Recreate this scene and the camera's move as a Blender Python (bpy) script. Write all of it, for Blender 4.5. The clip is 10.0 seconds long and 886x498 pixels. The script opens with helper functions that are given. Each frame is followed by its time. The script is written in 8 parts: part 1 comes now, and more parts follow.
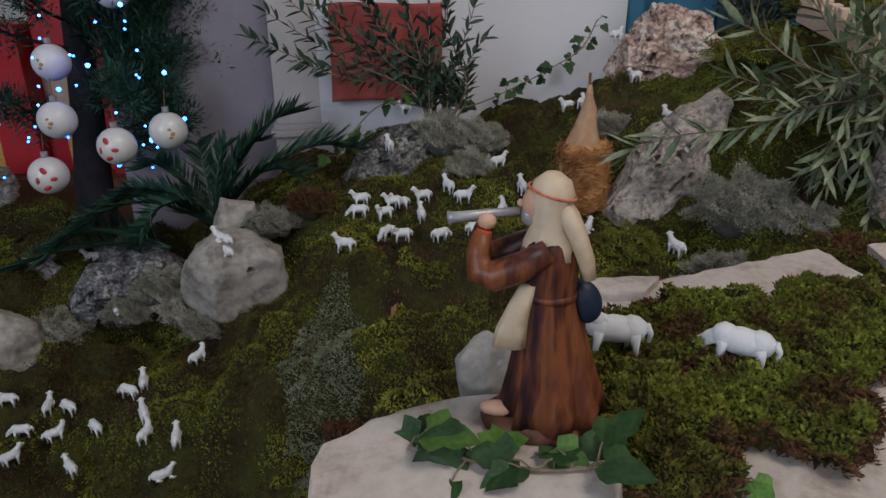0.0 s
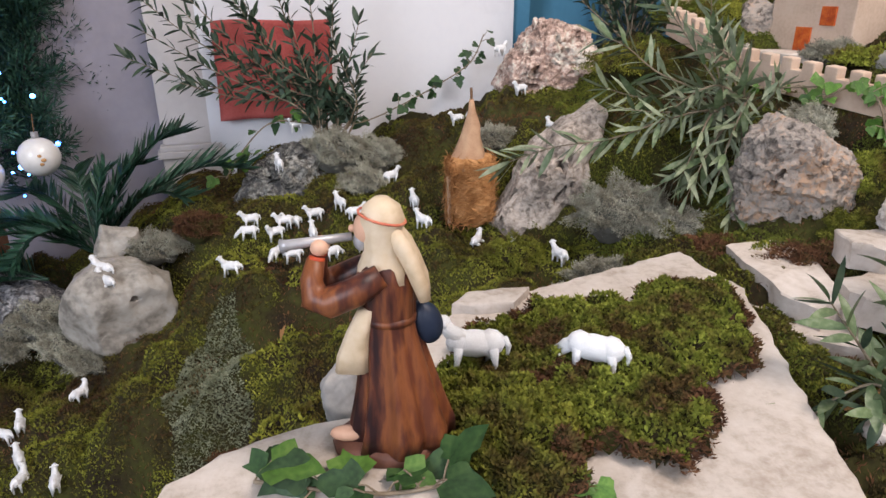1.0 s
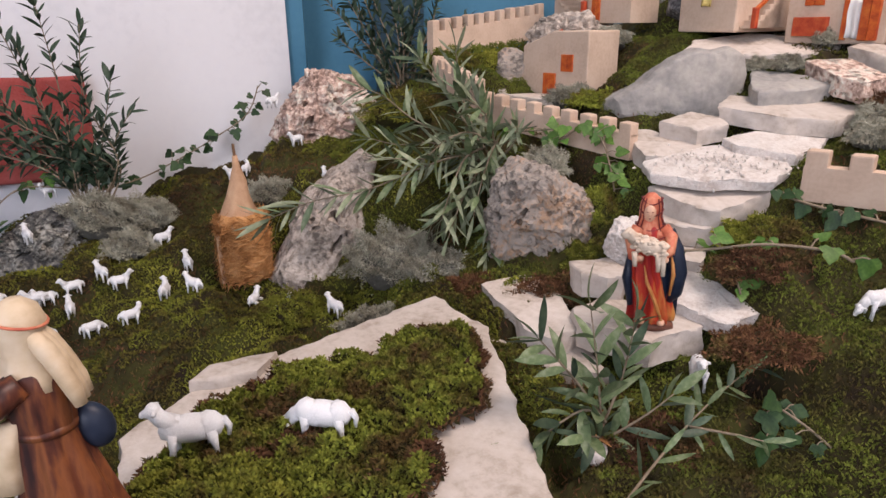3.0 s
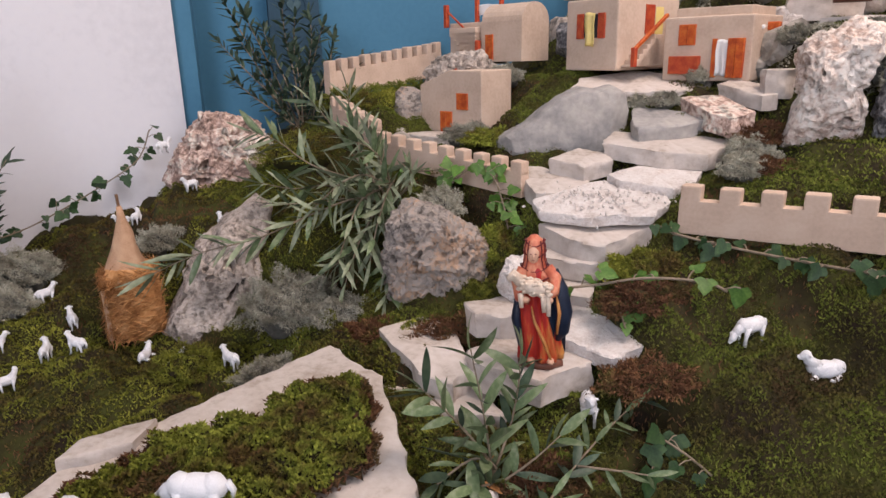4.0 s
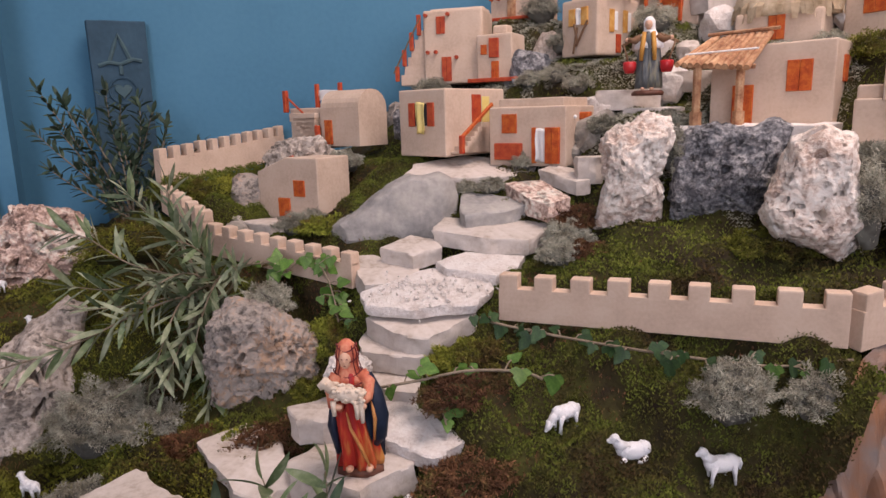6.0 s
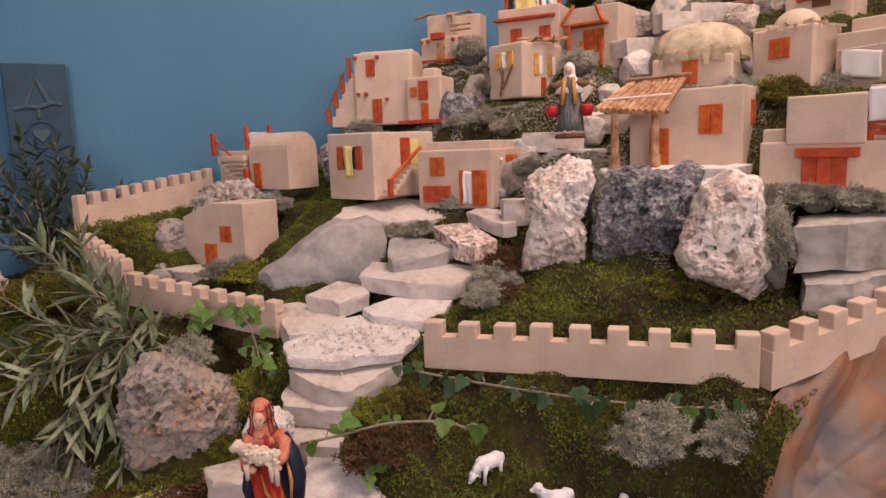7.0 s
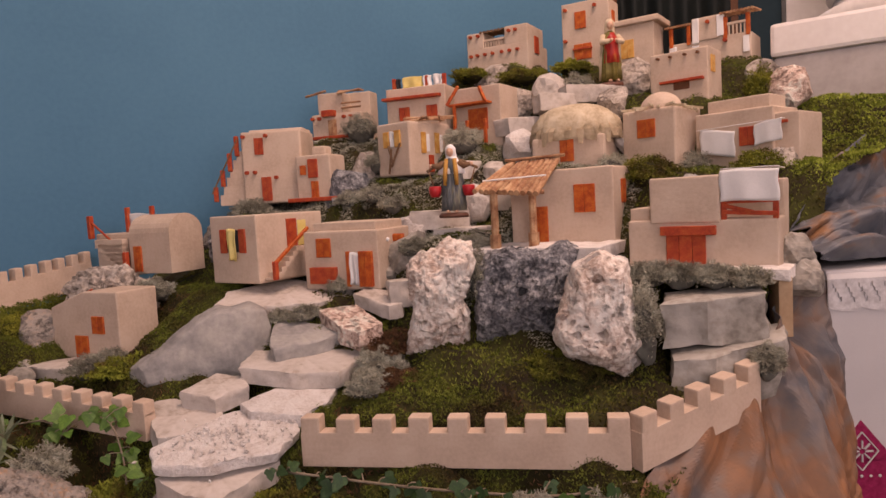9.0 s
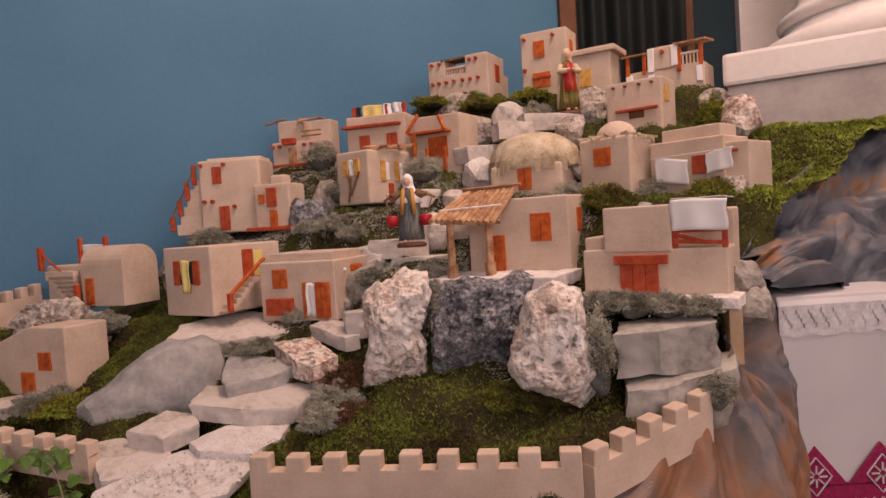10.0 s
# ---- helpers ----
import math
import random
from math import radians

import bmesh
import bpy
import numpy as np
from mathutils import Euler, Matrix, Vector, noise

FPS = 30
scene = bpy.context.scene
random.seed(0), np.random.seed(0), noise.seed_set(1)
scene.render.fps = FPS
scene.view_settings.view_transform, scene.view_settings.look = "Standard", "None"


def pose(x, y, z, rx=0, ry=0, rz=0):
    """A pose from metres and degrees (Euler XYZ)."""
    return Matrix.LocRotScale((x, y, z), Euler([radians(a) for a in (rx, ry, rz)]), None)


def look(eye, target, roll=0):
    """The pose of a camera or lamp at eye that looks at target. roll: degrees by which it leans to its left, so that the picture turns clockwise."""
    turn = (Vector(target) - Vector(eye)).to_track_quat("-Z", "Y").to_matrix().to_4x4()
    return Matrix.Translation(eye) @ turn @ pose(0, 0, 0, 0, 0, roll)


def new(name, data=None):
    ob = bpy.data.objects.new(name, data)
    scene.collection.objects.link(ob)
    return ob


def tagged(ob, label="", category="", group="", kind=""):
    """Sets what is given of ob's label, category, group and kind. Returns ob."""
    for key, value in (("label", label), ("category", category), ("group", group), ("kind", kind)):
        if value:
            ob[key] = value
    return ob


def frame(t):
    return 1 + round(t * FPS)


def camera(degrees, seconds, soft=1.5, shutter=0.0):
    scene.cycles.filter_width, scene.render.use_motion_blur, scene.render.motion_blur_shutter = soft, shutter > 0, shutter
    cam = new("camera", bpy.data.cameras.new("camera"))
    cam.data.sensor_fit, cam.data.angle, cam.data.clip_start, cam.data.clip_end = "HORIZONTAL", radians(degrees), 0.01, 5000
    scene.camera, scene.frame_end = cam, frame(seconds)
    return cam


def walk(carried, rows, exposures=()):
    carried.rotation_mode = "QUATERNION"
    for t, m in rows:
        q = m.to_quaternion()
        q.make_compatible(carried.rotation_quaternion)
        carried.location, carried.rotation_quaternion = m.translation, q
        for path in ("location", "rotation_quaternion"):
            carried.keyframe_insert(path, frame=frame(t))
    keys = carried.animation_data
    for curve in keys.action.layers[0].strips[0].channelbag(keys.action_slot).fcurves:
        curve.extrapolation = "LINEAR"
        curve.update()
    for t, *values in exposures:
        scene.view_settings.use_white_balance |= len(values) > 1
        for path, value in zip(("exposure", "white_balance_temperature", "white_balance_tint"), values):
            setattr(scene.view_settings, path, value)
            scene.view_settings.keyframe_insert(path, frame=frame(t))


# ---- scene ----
cam = camera(67.4, 10.0, 1.5)
METRES, EYE, TILT, LEAN, TURN = 0.6, 1.45, -22.5, 0.0, 0.0
ROWS = [
    (0.0, 0.0, 0.0, 0.0, 0.0, -0.0, 0.0),
    (0.5, 0.0632, -0.0034, 0.0086, -3.22, 0.36, 1.49),
    (1.0, 0.1244, -0.0108, 0.0168, -6.41, 0.73, 2.84),
    (1.5, 0.1754, -0.0181, 0.0243, -9.71, 1.15, 4.18),
    (2.0, 0.239, -0.0326, 0.0325, -13.08, 1.55, 5.55),
    (2.5, 0.3025, -0.0435, 0.0382, -16.49, 1.98, 7.04),
    (4.0, 0.4508, -0.0879, 0.0822, -26.25, 3.67, 11.64),
    (4.5, 0.4951, -0.1085, 0.1016, -29.06, 4.44, 12.82),
    (5.0, 0.5369, -0.1354, 0.1123, -31.58, 5.26, 13.75),
    (5.5, 0.58, -0.1572, 0.1257, -33.94, 5.96, 14.53),
    (7.0, 0.696, -0.2354, 0.1669, -40.51, 8.05, 17.19),
    (7.5, 0.7266, -0.262, 0.1812, -42.48, 8.82, 18.07),
    (8.0, 0.7628, -0.2947, 0.1941, -44.23, 9.53, 18.91),
    (8.5, 0.7823, -0.316, 0.206, -45.94, 10.16, 19.7),
    (9.0, 0.8049, -0.339, 0.2138, -47.37, 10.79, 20.25),
    (9.5, 0.8362, -0.3664, 0.2179, -48.55, 11.37, 20.77),
    (10.0, 0.8572, -0.3882, 0.2225, -49.62, 11.86, 21.23),
]
walk(cam, [(t, pose(0, 0, EYE, TILT, LEAN, TURN) @ pose(METRES * x, METRES * y, METRES * z, 90 + pitch, roll, yaw)) for t, x, y, z, yaw, pitch, roll in ROWS], [(0.0, -0.75, 5900, 12), (0.3, 0.32, 5900, 12), (0.6, 0.46, 6000, 12), (1.0, 0.42, 6150, 15), (2.5, 0.27, 6350, 21), (4.0, 0.13, 6300, 22), (5.5, 0.04, 6250, 24), (7.5, -0.20, 7550, 38), (10.0, -0.48, 7700, 40)])

# ------------------------------------------------------------------ world and light
world = bpy.data.worlds.new("world")
scene.world = world
world.use_nodes = True
wn = world.node_tree.nodes
sky = wn.new("ShaderNodeTexSky")
sky.sky_type = "NISHITA"
sky.sun_disc = False
sky.sun_elevation = radians(35)
sky.sun_rotation = radians(200)
world.node_tree.links.new(sky.outputs[0], wn["Background"].inputs[0])
wn["Background"].inputs[1].default_value = 0.1


def area_lamp(name, eye, target, sx, sy, watts, colour):
    data = bpy.data.lights.new(name, "AREA")
    data.shape, data.size, data.size_y = "RECTANGLE", sx, sy
    data.energy, data.color = watts, colour
    ob = new(name, data)
    ob.matrix_world = look(eye, target)
    return ob


# unseen window lamps added behind and to the side; an unseen ceiling lantern above
area_lamp("added_window_light", (-2.4, -2.55, 2.7), (0.2, 1.2, 1.0), 1.8, 2.2, 105, (0.86, 0.93, 1.0))
area_lamp("added_window_light", (1.2, -2.55, 2.9), (1.0, 1.2, 1.2), 1.8, 2.2, 26, (1.0, 0.95, 0.9))
area_lamp("ceiling_lantern", (1.7, -0.1, 4.2), (1.4, 0.9, 1.0), 1.4, 1.4, 92, (1.0, 0.86, 0.72))

# ------------------------------------------------------------------ materials


def material(name):
    m = bpy.data.materials.new(name)
    m.use_nodes = True
    return m, m.node_tree.nodes, m.node_tree.links, m.node_tree.nodes["Principled BSDF"]


def surface(name, colours, scale=20.0, fine=120.0, rough=0.8, bump=0.3, depth=0.002, spread=0.0, metal=0.0, detail=6.0, sheen=0.0, mid=(0.3, 0.7), spec=0.3, stretch=None, pit=0.0, pit_scale=55.0):
    """Colour wanders through colours at two sizes of noise; bump from the finer one; spread varies the brightness piece by piece."""
    m, n, l, b = material(name)
    co = n.new("ShaderNodeTexCoord")
    geo = n.new("ShaderNodeNewGeometry")
    n1 = n.new("ShaderNodeTexNoise")
    n1.inputs["Scale"].default_value, n1.inputs["Detail"].default_value = scale, detail
    n2 = n.new("ShaderNodeTexNoise")
    n2.inputs["Scale"].default_value, n2.inputs["Detail"].default_value = fine, 4.0
    if pit or "lime" in name:
        n1.inputs["Roughness"].default_value = 0.68
        n2.inputs["Roughness"].default_value = 0.65
    source = geo.outputs["Position"] if name in WORLD_MAPPED else co.outputs["Object"]
    if stretch:
        mp = n.new("ShaderNodeMapping")
        mp.inputs["Scale"].default_value = stretch
        l.new(source, mp.inputs["Vector"])
        source = mp.outputs["Vector"]
    for t in (n1, n2):
        l.new(source, t.inputs["Vector"])
    mix = n.new("ShaderNodeMath")
    mix.operation = "MULTIPLY_ADD"
    mix.inputs[1].default_value = 0.7 if pit else 0.45
    l.new(n2.outputs["Fac"], mix.inputs[0])
    l.new(n1.outputs["Fac"], mix.inputs[2])
    sub = n.new("ShaderNodeMath")
    sub.operation = "SUBTRACT"
    sub.inputs[1].default_value = 0.35 if pit else 0.225
    l.new(mix.outputs[0], sub.inputs[0])
    ramp = n.new("ShaderNodeValToRGB")
    e = ramp.color_ramp.elements
    k = len(colours)
    for i, c in enumerate(colours):
        p = mid[0] + (mid[1] - mid[0]) * i / max(1, k - 1)
        el = e[0] if i == 0 else (e[1] if i == 1 else e.new(p))
        el.position, el.color = p, (*c, 1)
    if k == 1:
        e[1].color = (*colours[0], 1)
    l.new(sub.outputs[0], ramp.inputs[0])
    out = ramp.outputs["Color"]
    if spread:
        obi = n.new("ShaderNodeObjectInfo")
        add = n.new("ShaderNodeMath")
        add.operation = "ADD"
        l.new(geo.outputs["Random Per Island"], add.inputs[0])
        l.new(obi.outputs["Random"], add.inputs[1])
        rng = n.new("ShaderNodeMapRange")
        rng.inputs["From Max"].default_value = 2.0
        rng.inputs["To Min"].default_value, rng.inputs["To Max"].default_value = 1 - spread, 1 + spread
        l.new(add.outputs[0], rng.inputs["Value"])
        hsv = n.new("ShaderNodeHueSaturation")
        l.new(rng.outputs[0], hsv.inputs["Value"])
        l.new(out, hsv.inputs["Color"])
        out = hsv.outputs["Color"]
    height = mix.outputs[0]
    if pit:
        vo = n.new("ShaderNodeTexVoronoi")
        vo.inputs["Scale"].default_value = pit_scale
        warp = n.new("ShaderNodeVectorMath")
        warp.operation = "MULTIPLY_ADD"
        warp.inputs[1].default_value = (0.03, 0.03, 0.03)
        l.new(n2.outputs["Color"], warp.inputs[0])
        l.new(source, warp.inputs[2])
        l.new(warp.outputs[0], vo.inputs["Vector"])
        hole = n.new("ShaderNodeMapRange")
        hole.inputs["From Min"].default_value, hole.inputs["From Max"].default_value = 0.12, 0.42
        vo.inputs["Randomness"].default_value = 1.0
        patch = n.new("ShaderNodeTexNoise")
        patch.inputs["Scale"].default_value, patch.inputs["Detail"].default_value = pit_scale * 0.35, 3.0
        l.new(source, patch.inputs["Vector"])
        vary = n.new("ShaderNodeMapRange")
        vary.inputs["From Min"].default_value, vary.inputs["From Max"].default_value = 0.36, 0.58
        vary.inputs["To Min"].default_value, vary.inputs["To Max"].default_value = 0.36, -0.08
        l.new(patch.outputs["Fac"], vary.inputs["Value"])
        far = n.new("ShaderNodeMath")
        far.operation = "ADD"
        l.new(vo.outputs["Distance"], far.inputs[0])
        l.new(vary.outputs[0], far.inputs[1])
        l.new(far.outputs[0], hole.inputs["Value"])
        # pits take a darker tone of the first colour
        pit_tone = n.new("ShaderNodeMix")
        pit_tone.data_type = "RGBA"
        pit_tone.inputs["A"].default_value = (*[c * 0.42 for c in colours[0]], 1)
        l.new(hole.outputs[0], pit_tone.inputs["Factor"])
        l.new(out, pit_tone.inputs["B"])
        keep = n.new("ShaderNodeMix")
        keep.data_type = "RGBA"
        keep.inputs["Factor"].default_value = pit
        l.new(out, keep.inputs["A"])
        l.new(pit_tone.outputs["Result"], keep.inputs["B"])
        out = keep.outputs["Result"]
        hs = n.new("ShaderNodeMath")
        hs.operation = "MULTIPLY_ADD"
        hs.inputs[1].default_value = pit * 1.2
        l.new(hole.outputs[0], hs.inputs[0])
        l.new(height, hs.inputs[2])
        height = hs.outputs[0]
    l.new(out, b.inputs["Base Color"])
    b.inputs["Roughness"].default_value, b.inputs["Metallic"].default_value = rough, metal
    b.inputs["Specular IOR Level"].default_value = spec
    if bump:
        bp = n.new("ShaderNodeBump")
        bp.inputs["Strength"].default_value, bp.inputs["Distance"].default_value = bump, depth
        l.new(height, bp.inputs["Height"])
        l.new(bp.outputs[0], b.inputs["Normal"])
    return m


WORLD_MAPPED = {"moss", "moss_slope_lit", "dark_moss", "moss_sheet_shaded", "moss_bright", "lichen", "lichen_pale"}

M_moss = surface("moss", [(0.055, 0.028, 0.010), (0.095, 0.078, 0.014), (0.150, 0.158, 0.018), (0.250, 0.250, 0.032)], 7, 45, 0.9, 0, spread=0.5, mid=(0.33, 0.68))
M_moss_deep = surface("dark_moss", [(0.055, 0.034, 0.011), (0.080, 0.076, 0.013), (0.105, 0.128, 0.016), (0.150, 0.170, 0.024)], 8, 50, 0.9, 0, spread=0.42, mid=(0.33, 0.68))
# sheet under the leaflets, coloured near black for the shade between them
M_moss_sheet_shaded = surface("moss_sheet_shaded", [(0.018, 0.011, 0.005), (0.030, 0.026, 0.006), (0.046, 0.050, 0.008)], 10, 90, 0.95, 1.0, 0.006)
M_moss_bright = surface("moss_bright", [(0.095, 0.055, 0.014), (0.135, 0.125, 0.018), (0.19, 0.215, 0.024), (0.27, 0.295, 0.04)], 14, 60, 0.85, 0, spread=0.5, mid=(0.33, 0.66))
# green slope moss, its colour raised for the strong light on it
M_moss_slope_lit = surface("moss_slope_lit", [(0.10, 0.10, 0.015), (0.15, 0.18, 0.022), (0.20, 0.25, 0.03), (0.27, 0.31, 0.05)], 12, 60, 0.9, 0, spread=0.5, mid=(0.33, 0.66))
M_moss_brown = surface("moss_brown", [(0.085, 0.036, 0.017), (0.14, 0.066, 0.03), (0.085, 0.075, 0.018)], 22, 80, 0.95, 0, spread=0.5)
M_lichen = surface("lichen", [(0.17, 0.155, 0.115), (0.33, 0.315, 0.245), (0.46, 0.455, 0.37)], 25, 90, 0.95, 0, spread=0.45)
M_lichen_pale = surface("lichen_pale", [(0.13, 0.13, 0.07), (0.22, 0.235, 0.15), (0.30, 0.32, 0.22)], 25, 90, 0.95, 0, spread=0.35)
M_lime = surface("limestone", [(0.360, 0.302, 0.249), (0.519, 0.456, 0.403), (0.594, 0.535, 0.488)], 8, 70, 0.85, 0.8, 0.003, spread=0.12, mid=(0.34, 0.66))
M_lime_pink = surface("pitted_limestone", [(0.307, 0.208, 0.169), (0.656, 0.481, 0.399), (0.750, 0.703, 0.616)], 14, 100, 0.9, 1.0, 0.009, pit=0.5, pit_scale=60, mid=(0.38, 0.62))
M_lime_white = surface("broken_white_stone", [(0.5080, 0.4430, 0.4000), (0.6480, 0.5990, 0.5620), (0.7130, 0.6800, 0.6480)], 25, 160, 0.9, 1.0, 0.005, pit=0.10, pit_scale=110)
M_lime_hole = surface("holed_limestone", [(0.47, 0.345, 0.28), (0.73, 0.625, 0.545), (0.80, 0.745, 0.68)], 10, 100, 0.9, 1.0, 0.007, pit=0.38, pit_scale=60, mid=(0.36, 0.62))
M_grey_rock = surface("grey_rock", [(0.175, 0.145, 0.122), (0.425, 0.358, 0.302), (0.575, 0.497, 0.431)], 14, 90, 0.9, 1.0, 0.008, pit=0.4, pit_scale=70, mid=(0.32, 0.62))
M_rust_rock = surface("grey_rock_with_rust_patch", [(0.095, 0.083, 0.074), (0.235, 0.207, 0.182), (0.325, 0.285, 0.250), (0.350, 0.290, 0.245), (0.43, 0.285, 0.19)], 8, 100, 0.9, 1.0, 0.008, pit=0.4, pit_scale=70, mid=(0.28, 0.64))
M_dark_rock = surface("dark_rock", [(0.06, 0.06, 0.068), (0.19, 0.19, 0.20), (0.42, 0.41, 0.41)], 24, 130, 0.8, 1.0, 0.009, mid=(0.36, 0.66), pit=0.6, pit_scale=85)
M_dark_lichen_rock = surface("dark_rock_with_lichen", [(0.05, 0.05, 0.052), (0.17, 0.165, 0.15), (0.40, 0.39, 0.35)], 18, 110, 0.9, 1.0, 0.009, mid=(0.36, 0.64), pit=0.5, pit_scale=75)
M_smooth_rock = surface("smooth_grey_rock", [(0.21, 0.203, 0.195), (0.315, 0.30, 0.285), (0.41, 0.385, 0.35)], 9, 90, 0.85, 0.7, 0.003)
M_tan_rock = surface("tan_rock", [(0.19, 0.17, 0.145), (0.34, 0.31, 0.27), (0.43, 0.40, 0.36)], 10, 70, 0.85, 0.7, 0.004, mid=(0.36, 0.64))
M_plaster = surface("beige_plaster", [(0.50, 0.375, 0.285), (0.575, 0.44, 0.34), (0.61, 0.48, 0.38)], 14, 130, 0.9, 0.6, 0.0014, spread=0.06)
M_wall_model = surface("castle_plaster", [(0.50, 0.37, 0.28), (0.57, 0.425, 0.325), (0.615, 0.475, 0.37)], 18, 150, 0.9, 0.5, 0.0012, spread=0.05)
M_orange = surface("orange_wood", [(0.32, 0.045, 0.010), (0.47, 0.088, 0.015), (0.56, 0.145, 0.026)], 60, 300, 0.55, 0.5, 0.0005, spread=0.18)
M_red = surface("red_wood", [(0.30, 0.035, 0.015), (0.42, 0.06, 0.02), (0.48, 0.10, 0.03)], 60, 300, 0.6, 0.5, 0.0005, spread=0.15)
M_yellowwood = surface("yellow_wood", [(0.50, 0.22, 0.04), (0.62, 0.32, 0.08), (0.66, 0.40, 0.14)], 60, 300, 0.6, 0.5, 0.0005)
M_cane = surface("cane", [(0.22, 0.09, 0.045), (0.40, 0.21, 0.11), (0.52, 0.33, 0.19)], 40, 200, 0.7, 0.4, 0.0006, spread=0.4)
M_teal_dark = surface("dark_teal_wall", [(0.012, 0.032, 0.042), (0.018, 0.042, 0.055)], 3, 50, 0.8, 0.2, 0.002)
M_straw = surface("straw", [(0.40, 0.31, 0.20), (0.57, 0.46, 0.32), (0.67, 0.57, 0.42)], 18, 120, 0.8, 0.6, 0.001, spread=0.2)
M_hay = surface("hay", [(0.26, 0.11, 0.035), (0.42, 0.20, 0.07), (0.55, 0.30, 0.13)], 40, 200, 0.85, 0.3, 0.001, spread=0.4)
M_burlap = surface("burlap", [(0.36, 0.21, 0.12), (0.46, 0.28, 0.17), (0.52, 0.34, 0.21)], 30, 400, 0.95, 0.8, 0.0008)
M_white_cloth = surface("white_cloth", [(0.72, 0.70, 0.68), (0.80, 0.78, 0.76)], 25, 300, 0.9, 0.4, 0.0008)
M_yellow_cloth = surface("yellow_cloth", [(0.72, 0.55, 0.16), (0.80, 0.66, 0.28)], 30, 300, 0.9, 0.4, 0.0008)
# dark washing, and the shade painted in for a window opening
M_dark_cloth_and_shade = surface("dark_cloth_and_shade", [(0.02, 0.02, 0.025), (0.04, 0.04, 0.045)], 30, 300, 0.9, 0.4, 0.0008)
M_sheep = surface("white_painted_resin", [(0.74, 0.74, 0.75), (0.82, 0.82, 0.83)], 60, 500, 0.55, 0.8, 0.0012, spread=0.04)
M_wall_white = surface("white_wall_paint", [(0.62, 0.62, 0.65), (0.69, 0.69, 0.72), (0.71, 0.71, 0.735)], 2, 40, 0.9, 0.15, 0.002)
M_wall_blue = surface("blue_wall_paint", [(0.050, 0.165, 0.265), (0.058, 0.185, 0.29), (0.066, 0.20, 0.31)], 2.0, 60, 0.75, 0.15, 0.002)
M_wall_lilac = surface("grey_lilac_wall_paint", [(0.23, 0.21, 0.24), (0.27, 0.25, 0.28)], 2.5, 40, 0.9, 0.2, 0.002)
M_stone_pil = surface("pale_pilaster_stone", [(0.46, 0.425, 0.41), (0.54, 0.505, 0.49)], 4, 50, 0.85, 0.25, 0.002)
M_marble = surface("column_plaster", [(0.68, 0.62, 0.58), (0.79, 0.74, 0.70)], 4, 50, 0.7, 0.3, 0.002)
M_pedestal = surface("grey_pedestal_stone", [(0.36, 0.32, 0.30), (0.46, 0.42, 0.40)], 8, 60, 0.8, 0.3, 0.002)
M_room = surface("nave_wall", [(0.55, 0.53, 0.50), (0.62, 0.60, 0.57)], 2, 40, 0.9, 0.1, 0.002)
M_floor = surface("nave_floor", [(0.30, 0.27, 0.24), (0.40, 0.36, 0.32)], 5, 40, 0.4, 0.1, 0.001)
M_post_blue = surface("dark_blue_painted_wood", [(0.022, 0.055, 0.085), (0.035, 0.08, 0.12)], 14, 80, 0.8, 0.6, 0.002)
M_heart = surface("faded_green_relief", [(0.04, 0.085, 0.11), (0.07, 0.12, 0.13)], 20, 120, 0.8, 0.5, 0.001)
M_red_fabric = surface("faded_red_fabric", [(0.30, 0.055, 0.05), (0.38, 0.085, 0.075), (0.43, 0.11, 0.10)], 7, 200, 0.95, 0.4, 0.002)
M_olive = surface("olive_leaf", [(0.062, 0.100, 0.044), (0.125, 0.175, 0.081), (0.225, 0.263, 0.163)], 2.5, 9, 0.45, 0.2, 0.0005, spread=0.45)
M_olive_pale = surface("olive_leaf_pale", [(0.12, 0.15, 0.08), (0.20, 0.235, 0.145), (0.29, 0.315, 0.215)], 2.5, 9, 0.55, 0.2, 0.0005, spread=0.4)
M_olive_dark = surface("olive_leaf_dark", [(0.02, 0.04, 0.025), (0.045, 0.075, 0.045), (0.075, 0.105, 0.065)], 2.5, 9, 0.5, 0.2, 0.0005, spread=0.4)
M_stem = surface("olive_stem", [(0.16, 0.12, 0.08), (0.26, 0.21, 0.15)], 40, 200, 0.85, 0.5, 0.0008)
M_ivy = surface("ivy_leaf", [(0.038, 0.090, 0.014), (0.066, 0.145, 0.022), (0.110, 0.20, 0.038)], 2.5, 9, 0.5, 0.3, 0.0006, spread=0.5)
M_ivy_dark = surface("dark_ivy_leaf", [(0.011, 0.030, 0.010), (0.022, 0.054, 0.016), (0.040, 0.080, 0.024)], 2.5, 9, 0.5, 0.3, 0.0006, spread=0.45)
M_palm = surface("cycad_frond", [(0.008, 0.025, 0.016), (0.018, 0.05, 0.03), (0.03, 0.08, 0.045)], 20, 90, 0.4, 0, spread=0.4)
M_fir = surface("conifer_needles", [(0.008, 0.03, 0.022), (0.018, 0.055, 0.035), (0.03, 0.08, 0.045)], 20, 90, 0.6, 0, spread=0.5)
M_bark = surface("dark_bark", [(0.008, 0.008, 0.012), (0.02, 0.018, 0.022)], 20, 90, 0.9, 0.8, 0.004)
M_ball = surface("white_glass_ball", [(0.62, 0.60, 0.58), (0.72, 0.70, 0.68)], 20, 100, 0.25, 0, spec=0.5)
M_ball_blue = surface("blue_glass_ball", [(0.005, 0.01, 0.06), (0.01, 0.02, 0.10)], 20, 100, 0.12, 0, spec=0.6)
M_ball_mark = surface("gold_painted_motif", [(0.30, 0.15, 0.05), (0.45, 0.25, 0.10)], 60, 200, 0.4, 0)
